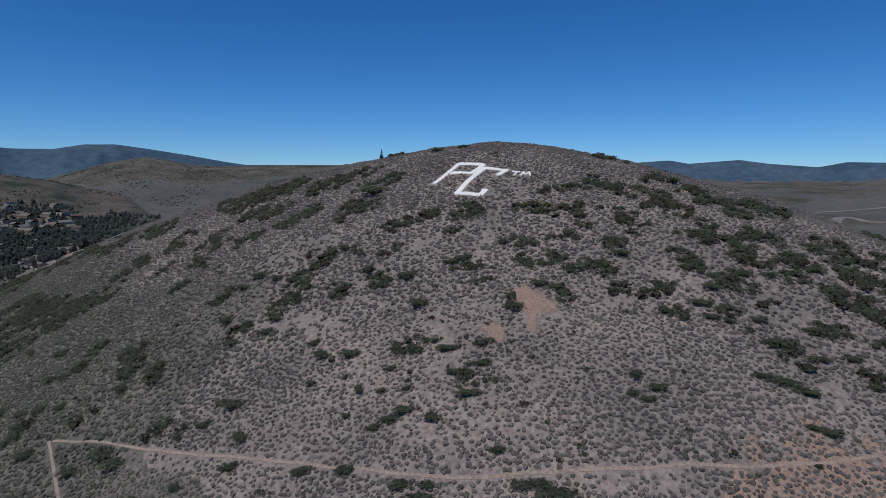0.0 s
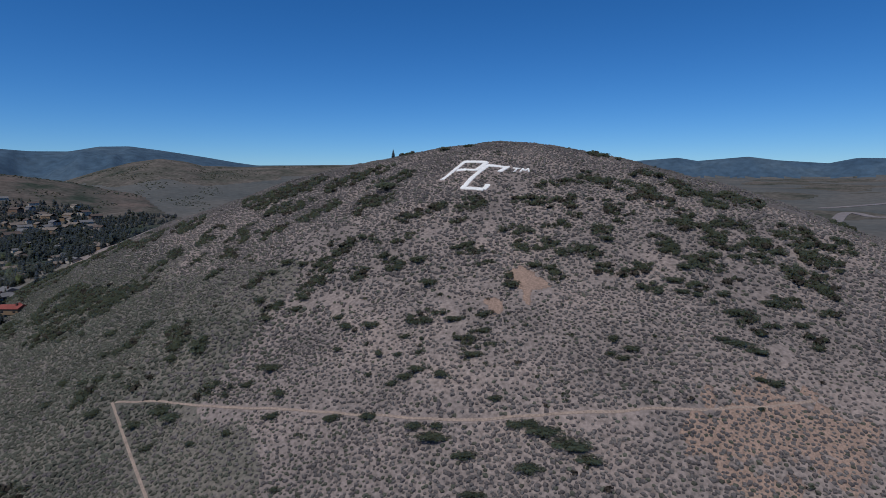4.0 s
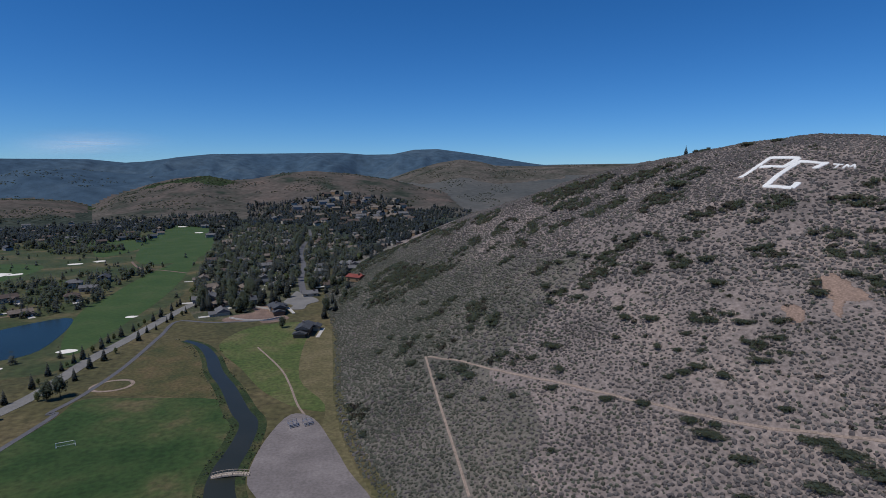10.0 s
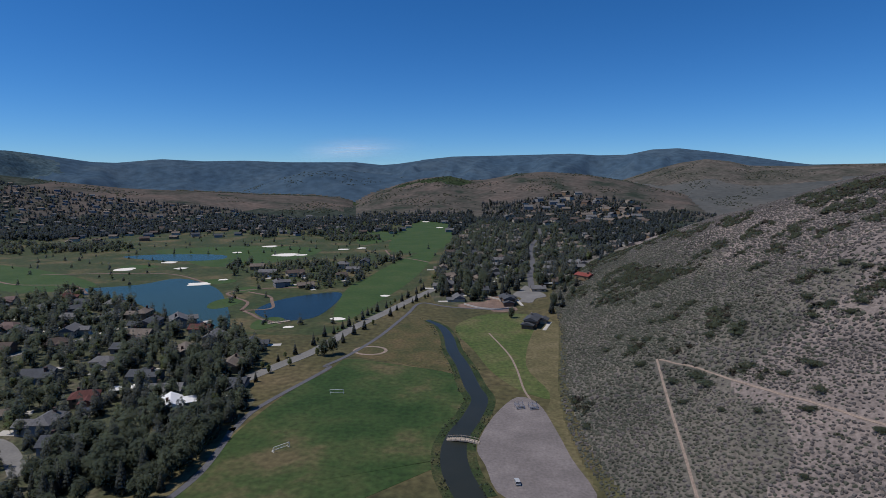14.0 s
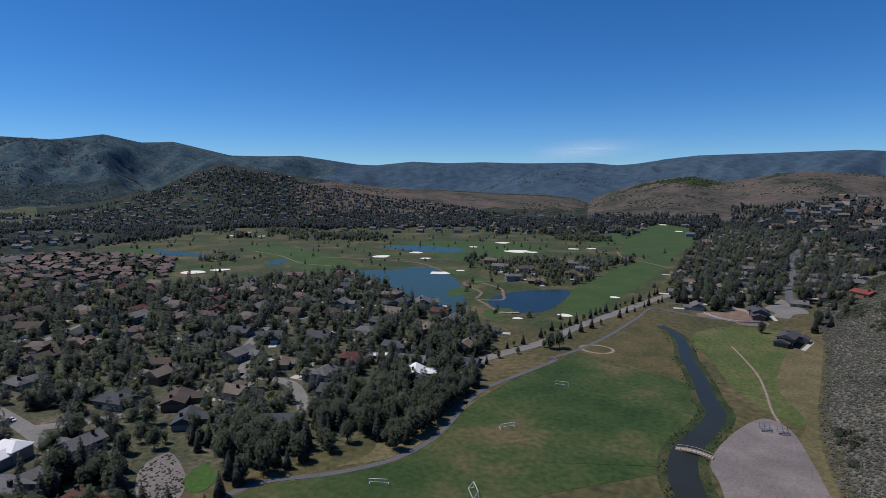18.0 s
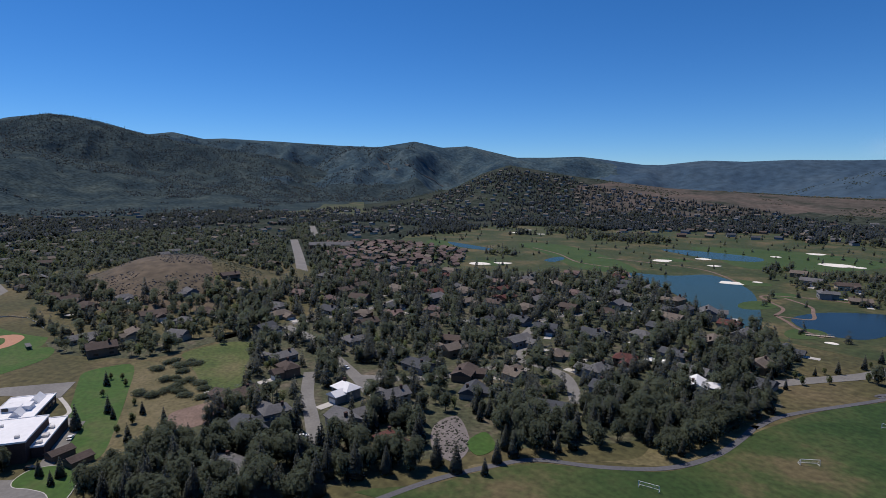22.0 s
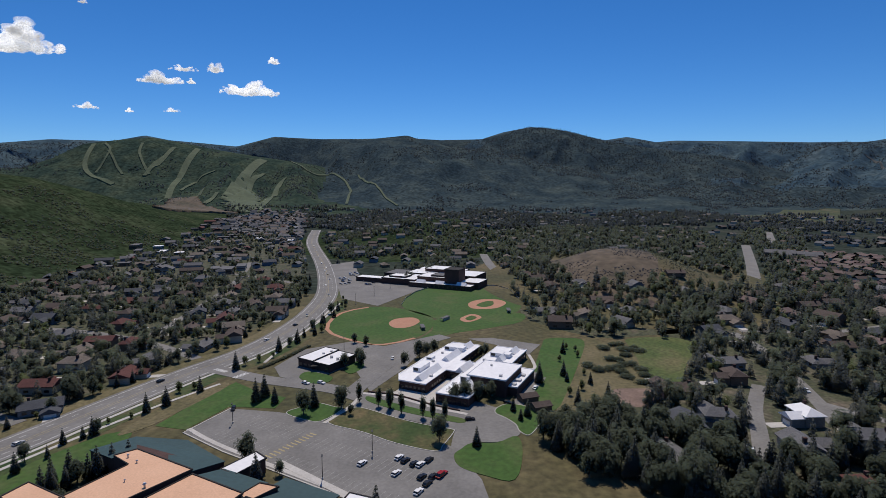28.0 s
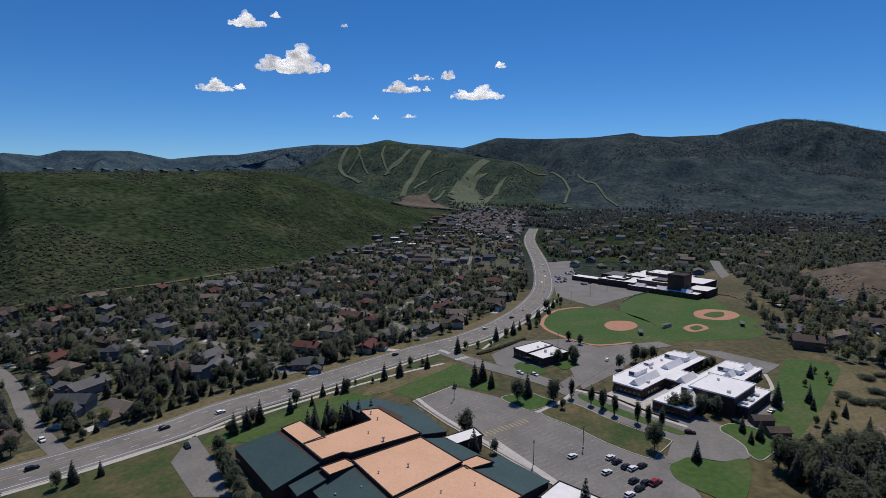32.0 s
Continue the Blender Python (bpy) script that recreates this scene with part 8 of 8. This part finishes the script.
bridge = thing("footbridge", "arched timber footbridge with railings over the stream", "footbridge")
bridge.matrix_world = pose(-16.5, 238, 0.1, 0, 0, -8)
bm = bm_new()
L, seg = 15.0, 14
for k in range(seg):
    x0, x1 = -L / 2 + L * k / seg, -L / 2 + L * (k + 1) / seg
    rise = lambda x: 0.9 * (1 - (2 * x / L) ** 2)
    plank = box(bm_new(), x0 + 0.03, x1 - 0.03, -1.3, 1.3, rise((x0 + x1) / 2), rise((x0 + x1) / 2) + 0.18)
    part("plank", plank, M["timber"], bridge)
for y in (-1.3, 1.3):
    b1, b2 = bm_new(), bm_new()
    for k in range(seg):
        x0, x1 = -L / 2 + L * k / seg, -L / 2 + L * (k + 1) / seg
        za, zb = rise(x0), rise(x1)
        for bmx, lo, hi in ((b1, 1.1, 1.25), (b2, -0.35, 0.02)):
            v = [bmx.verts.new(p) for p in ((x0, y - 0.08, za + lo), (x1, y - 0.08, zb + lo), (x1, y + 0.08, zb + lo), (x0, y + 0.08, za + lo), (x0, y - 0.08, za + hi), (x1, y - 0.08, zb + hi), (x1, y + 0.08, zb + hi), (x0, y + 0.08, za + hi))]
            for f in ((3, 2, 1, 0), (4, 5, 6, 7), (0, 1, 5, 4), (1, 2, 6, 5), (2, 3, 7, 6), (3, 0, 4, 7)):
                bmx.faces.new([v[i] for i in f])
        if k % 2 == 0:
            part("baluster", box(bm_new(), x0 - 0.07, x0 + 0.07, y - 0.07, y + 0.07, za, za + 1.15), M["timber"], bridge)
    part("handrail", b1, M["timber"], bridge)
    part("beam", b2, M["timber"], bridge)


def bleacher():
    top = thing("bleacher", "folding grey steel bleacher on the gravel lot", "bleacher", "bleachers")
    for k in range(5):
        part("bench", box(bm_new(), -2.3, 2.3, k * 0.75, k * 0.75 + 0.28, 0.45 + k * 0.42, 0.5 + k * 0.42), M["steel"], top)
        part("footboard", box(bm_new(), -2.3, 2.3, k * 0.75 + 0.35, k * 0.75 + 0.7, 0.18 + k * 0.42, 0.22 + k * 0.42), M["steel"], top)
    for x in (-2.2, 0, 2.2):
        part("leg", box(bm_new(), x - 0.05, x + 0.05, 3.2, 3.3, 0, 3.2), M["car_blue"], top, "blue steel leg")
        part("leg", box(bm_new(), x - 0.05, x + 0.05, 0.1, 0.2, 0, 0.5), M["car_blue"], top, "blue steel leg")
        bm = box(bm_new(), x - 0.05, x + 0.05, 0, 3.7, -0.05, 0.05)
        bm.transform(Matrix.Translation((0, 0.1, 0.35)) @ Matrix.Rotation(math.radians(29), 4, "X"))
        part("stringer", bm, M["car_blue"], top, "blue steel stringer")
    for z in (2.6, 3.2):
        part("rail", box(bm_new(), -2.3, 2.3, 3.22, 3.28, z, z + 0.06), M["steel"], top)
    return top


for x, y in [(10.6, 276), (17.6, 276)]:
    place(("bleacher",), bleacher, x, y, 20, up=0.1)

# bunkers
BUNKERS = [(-604, 437, 30.6), (-591, 467, 23.2), (-924, 771, 14.7), (-956, 839, 15.5), (-869, 794, 16.7), (-484, 670, 25.4), (-463, 732, 21.3), (-417, 685, 18.1), (-336, 583, 25.0), (-322, 612, 11.4), (-417, 843, 15.4), (-397, 924, 24.6), (-330, 822, 39.9), (-304, 825, 18.0), (-260, 899, 17.2), (-235, 917, 15.5), (-116, 543, 10.4), (-136, 448, 12.8), (-202, 1494, 24.5), (-146, 1321, 18.9), (-168, 418, 7.6)]
for k, (x, y, w) in enumerate(BUNKERS):
    rr = random.Random(k)
    u = math.atan2(y, x)
    pts = []
    for i in range(9):
        a = i / 9 * 6.283
        q = rr.uniform(0.75, 1.2)
        p, s = math.cos(a) * 0.30 * w * q * (1 + y / 1500), math.sin(a) * 0.5 * w * q
        pts.append((x + p * math.cos(u) - s * math.sin(u), y + p * math.sin(u) + s * math.cos(u)))
    tagged(patch("sand_bunker", pts, 0.2, M["sand"], "pale sand bunker on the golf course", "sand bunker"), group="bunkers")

for pts in (shrink([(-480, -84), (-500, -78), (-505, -68), (-485, -66), (-473, -74)], 0.8, INFIELD_B), shrink([(-432, -86), (-445, -81), (-437, -75), (-424, -80)], 0.8)):
    patch("infield_grass", pts, 0.18, M["lawn"], "green grass square inside a baseball infield", "grass")

# ski runs on the mountain
for run_, w in RUNS:
    ribbon("ski_run", run_, w * 1.25, 4.0, M["ski"], "pale green ski run cut through mountain forest", "ski run", follow=True, steps=30, thick=10)
draped_patch("ski_meadow", [(-1971, -1231), (-2094, -1241), (-2290, -1279), (-1832, -994), (-1744, -984), (-1736, -1050)], 4.0, M["ski"], "pale green meadow at the foot of the ski runs", "ground", step=15, jag=30)
draped_patch("ski_base", [(-1764, -1320), (-2033, -1445), (-1827, -1226), (-1726, -1091), (-1696, -1026), (-1559, -1074), (-1252, -973)], 6.0, M["red_hill"], "bare brown ground at the foot of the ski runs", "ground", step=20)


for run_ in [[(-3458, 2014), (-3488, 2114), (-3506, 2195)], [(-3205, 1777), (-3147, 1826), (-3338, 2047), (-3315, 2143)], [(-3626, 1788), (-3522, 1802), (-3127, 1676)]]:
    ribbon("ski_run", run_, 14, 3.0, M["sage_plain"], "pale bare ski run on a far mountain", "ski run", follow=True, steps=20, thick=10)

# ---------------------------------------------------------------- clouds
def thin_cloud():
    """A faint streak of high cloud over the far range, a shallow curved sheet."""
    a = np.radians(np.linspace(3.8, 23.5, 25))
    z = np.linspace(209, 460, 9)
    aa, zz = np.meshgrid(a, z, indexing="ij")
    rr = 4850 + 60 * np.cos((zz - z[0]) / (z[-1] - z[0]) * 3.14)
    v = np.stack([-np.sin(aa) * rr, np.cos(aa) * rr, zz + 40 * np.sin((aa - a[0]) * 12)], -1).reshape(-1, 3)
    i, j = np.meshgrid(np.arange(24), np.arange(8), indexing="ij")
    f = np.stack([i * 9 + j, (i + 1) * 9 + j, (i + 1) * 9 + j + 1, i * 9 + j + 1], -1).reshape(-1, 4)
    return tagged(new("cirrus_cloud", mesh_of("cirrus_cloud", v, f, M["cirrus"], True)), "faint thin streak of high white cloud", "cloud", "clouds")


thin_cloud()


def cloud(az, up, wide, tall, seed):
    """A small fair-weather cloud of many soft puffs, flat below."""
    r = random.Random(seed)
    d = 4500.0
    cx, cy, cz = -math.sin(radians(az)) * d, math.cos(radians(az)) * d, 120 + d * math.tan(radians(up))
    w, h = 2 * d * math.tan(radians(wide) / 2), 2 * d * math.tan(radians(tall) / 2)
    bm = bm_new()
    n = int(80 + wide * 36)
    for k in range(n):
        u = r.gauss(0, 0.27)
        u = max(-0.5, min(0.5, u))
        lift = r.random() ** 1.3 * (0.25 + 0.75 * (0.5 + 0.5 * math.sin(u * 11 + seed)) * (1 - (2 * abs(u)) ** 2)) * h * 0.85
        s = h * r.uniform(0.04, 0.17) * (1.15 - 1.3 * abs(u))
        m = Matrix.Translation((cx, cy, cz - h * 0.4)) @ pose(0, 0, 0, 0, 0, az) @ Matrix.Translation((u * w, r.uniform(-0.3, 0.3) * h, lift)) @ Matrix.Diagonal((s * 1.5, s * 1.2, s * 0.85, 1))
        bmesh.ops.create_icosphere(bm, subdivisions=2, radius=1.0, matrix=m)
    bm.verts.ensure_lookup_table()
    for v in bm.verts:
        q = noise.noise_vector(v.co / (h * 0.16))
        v.co += q * h * 0.06
    for f in bm.faces:
        f.smooth = True
    return tagged(part("cloud", bm, M["cloud"]), "small white fair-weather cloud in the blue sky", "cloud", "clouds")


CLOUDS = [(136.9, 11.4, 7.1, 3.0), (144.0, 8.7, 3.4, 1.5), (140.9, 14.5, 3.6, 1.6), (126.5, 9.2, 3.9, 1.5), (124.6, 10.1, 2.7, 0.7), (121.9, 10.4, 1.4, 1.3), (119.0, 8.7, 5.7, 1.8), (132.3, 6.4, 2.0, 0.7), (129.1, 6.2, 0.7, 0.5), (125.7, 6.4, 1.5, 0.5), (116.7, 11.3, 1.1, 0.9), (132.0, 14.6, 0.7, 0.5), (141.8, 8.7, 1.1, 0.8), (138.4, 15.1, 1.0, 0.7), (124.0, 9.0, 0.8, 0.6)]
for k, (az, up, w, h) in enumerate(CLOUDS):
    cloud(az, up, w * 0.9, h * 0.85, k)


# ---------------------------------------------------------------- modern house and digger on the building site
def modern_house(x, y, turn):
    top = thing("modern_house", "large modern house with slate roofs and brown timber walls", "house")
    top.matrix_world = pose(x, y, 0, 0, 0, turn)
    for k, (x0, x1, y0, y1, h, rise) in enumerate(((-12, 4, -5, 5, 6.2, 2.4), (2, 14, -4, 6, 4.2, 2.2), (-16, -10, -3, 6, 3.6, 1.8), (5, 12, -10, -3.9, 3.4, 1.8))):
        part("wall", gable_wall(bm_new(), x0, x1, y0, y1, h, rise, 0), M["wall_brown"] if k % 2 == 0 else M["wall_cream"], top)
        part("roof", gable(bm_new(), x0, x1, y0, y1, h, rise, 0.9), M["roof_slate"], top)
        for i in range(3):
            w = (x1 - x0) / 3
            part("window", box(bm_new(), x0 + w * i + 0.5, x0 + w * (i + 1) - 0.5, y0 - 0.07, y0 + 0.05, 0.8, min(h - 0.6, 3.0)), M["glass"], top)
    part("chimney", box(bm_new(), -2, -0.6, 0.5, 1.9, 5, 10), M["gravel"], top)
    part("terrace", box(bm_new(), -14, 12, -13, -10.2, -0.3, 0.35), M["concrete"], top, "pale concrete terrace")


modern_house(6, 524, 100)
modern_house(26, 446, 75)


def digger(x, y, turn):
    top = thing("excavator", "small yellow excavator on the bare building site", "excavator")
    top.matrix_world = pose(x, y, 0.12, 0, 0, turn)
    for s in (-1.1, 1.1):
        part("track", box(bm_new(), -1.6, 1.6, s - 0.3, s + 0.3, 0, 0.7), M["tyre"], top)
    part("body", box(bm_new(), -1.7, 1.0, -1.1, 1.1, 0.75, 1.7), M["yellow_paint"], top)
    part("cab", box(bm_new(), -0.2, 1.0, 0.1, 1.05, 1.7, 2.9), M["glass"], top)
    for x0, z0, a, L in ((0.9, 1.6, -40, 3.4), (3.4, 3.7, 55, 2.6)):
        bm = box(bm_new(), 0, L, -0.2, 0.2, -0.2, 0.2)
        bm.transform(pose(x0, -0.3, z0, 0, a, 0))
        part("boom", bm, M["yellow_paint"], top)
    part("bucket", box(bm_new(), 4.5, 5.3, -0.7, 0.1, 0.7, 1.5), M["dark_metal"], top)


digger(-22, 529, 40)
for pts in ([(-34, 512), (-22, 500), (-6, 494), (8, 500)], [(-14, 548), (-4, 538), (6, 530)]):
    ribbon("retaining_wall", pts, 0.6, 1.3, M["concrete"], "low pale retaining wall at the building site", "wall", thick=1.4)

# ---------------------------------------------------------------- lodge beside the far road
lodge = thing("lodge", "long dark lodge with grey pitched roofs beside the far road", "lodge")
lodge.matrix_world = pose(-883, 338, 0, 0, 0, 75)
for x0, x1, y0, y1, h, rise in ((-38, 0, -9, 9, 7, 4), (-4, 34, -6, 10, 6, 3.6), (-20, -6, -20, -8.9, 5, 3), (12, 26, -16, -5.9, 5, 3)):
    part("wall", gable_wall(bm_new(), x0, x1, y0, y1, h, rise, 0), M["wall_brown"], lodge)
    part("roof", gable(bm_new(), x0, x1, y0, y1, h, rise, 1.0), M["roof_grey"], lodge)
    part("window_band", box(bm_new(), x0 - 0.06, x1 + 0.06, y0 - 0.06, y1 + 0.06, h * 0.4, h * 0.62), M["glass"], lodge)

# ---------------------------------------------------------------- white party tents in a garden
for x, y in [(-211, 276), (-202, 281)]:
    tent = thing("garden_tent", "small white peaked garden tent", "tent", "garden tents")
    tent.matrix_world = pose(x, y, 0, 0, 0, 30)
    part("canopy", gable(bm_new(), -3, 3, -3, 3, 2.3, 1.6, 0.2, 3.1), M["paint"], tent)
    for a in (-2.8, 2.8):
        for b in (-2.8, 2.8):
            part("pole", box(bm_new(), a - 0.05, a + 0.05, b - 0.05, b + 0.05, 0, 2.2), M["steel"], tent)

# ---------------------------------------------------------------- cart bridge between the golf ponds
cart = thing("cart_bridge", "low timber cart bridge between golf ponds", "bridge")
cart.matrix_world = pose(-181, 431, 0, 0, 0, 35)
part("deck", box(bm_new(), -9, 9, -1.6, 1.6, 0.35, 0.6), M["timber"], cart)
for y in (-1.6, 1.6):
    part("handrail", box(bm_new(), -9, 9, y - 0.08, y + 0.08, 1.4, 1.55), M["timber"], cart)
    for k in range(7):
        part("post", box(bm_new(), -9 + 3 * k - 0.08, -9 + 3 * k + 0.08, y - 0.08, y + 0.08, 0, 1.4), M["timber"], cart)

# ---------------------------------------------------------------- pavements and crossings at the highway junction
ribbon("pavement", PLAN["highway"][:11], 2.0, 0.155, M["concrete"], "pale concrete pavement along the highway", "pavement", offset=-13.0)
for (x, y), a in (((-276, -192), 70), ((-282, -208), 160)):
    for k in range(9):
        o = box(bm_new(), -1.5, 1.5, -0.25, 0.25, 0, 0.012)
        d = (k - 4) * 1.1
        o.transform(pose(x - math.sin(radians(a)) * d, y + math.cos(radians(a)) * d, 0.192, 0, 0, a))
        part("crossing_bar", o, M["paint"], way)
# ---------------------------------------------------------------- clipped hedge between highway and office
hedge_line = np.array(catmull([(-289, -187), (-308, -182), (-336, -177)], 40))
hx = np.repeat(hedge_line[:, 0], 3) + rng.uniform(-1.0, 1.0, 3 * len(hedge_line))
hy = np.repeat(hedge_line[:, 1], 3) + rng.uniform(-1.0, 1.0, 3 * len(hedge_line))
hs = rng.uniform(1.0, 1.7, len(hx))
scatter("hedge", [leafy(340 + k, 60, 0.16, "bush", 8) for k in range(3)], hx, hy, np.full(len(hx), 0.0), hs, rng.uniform(0, 6.28, len(hx)), M["oak"], "dense dark green hedge beside the office", "hedge", tall=hs * 1.2, rounded=True)

# stall lines of the high school lot
hs_lot = [o for o in scene.objects if o.name.startswith("parking_lot")][1]
for row in range(4):
    for k in range(22):
        q = np.array((-575.0, -195.0)) + np.array((-0.235, -0.972)) * (k * 2.8 - 20) * 1.0 + np.array((0.972, -0.235)) * (row * 15 - 5)
        if inside(PLAN["hs_lot"], q[:1], q[1:])[0]:
            ob = new("stall_line", stall)
            ob.parent = hs_lot
            ob.matrix_world = pose(q[0], q[1], 0.142, 0, 0, -13.6)
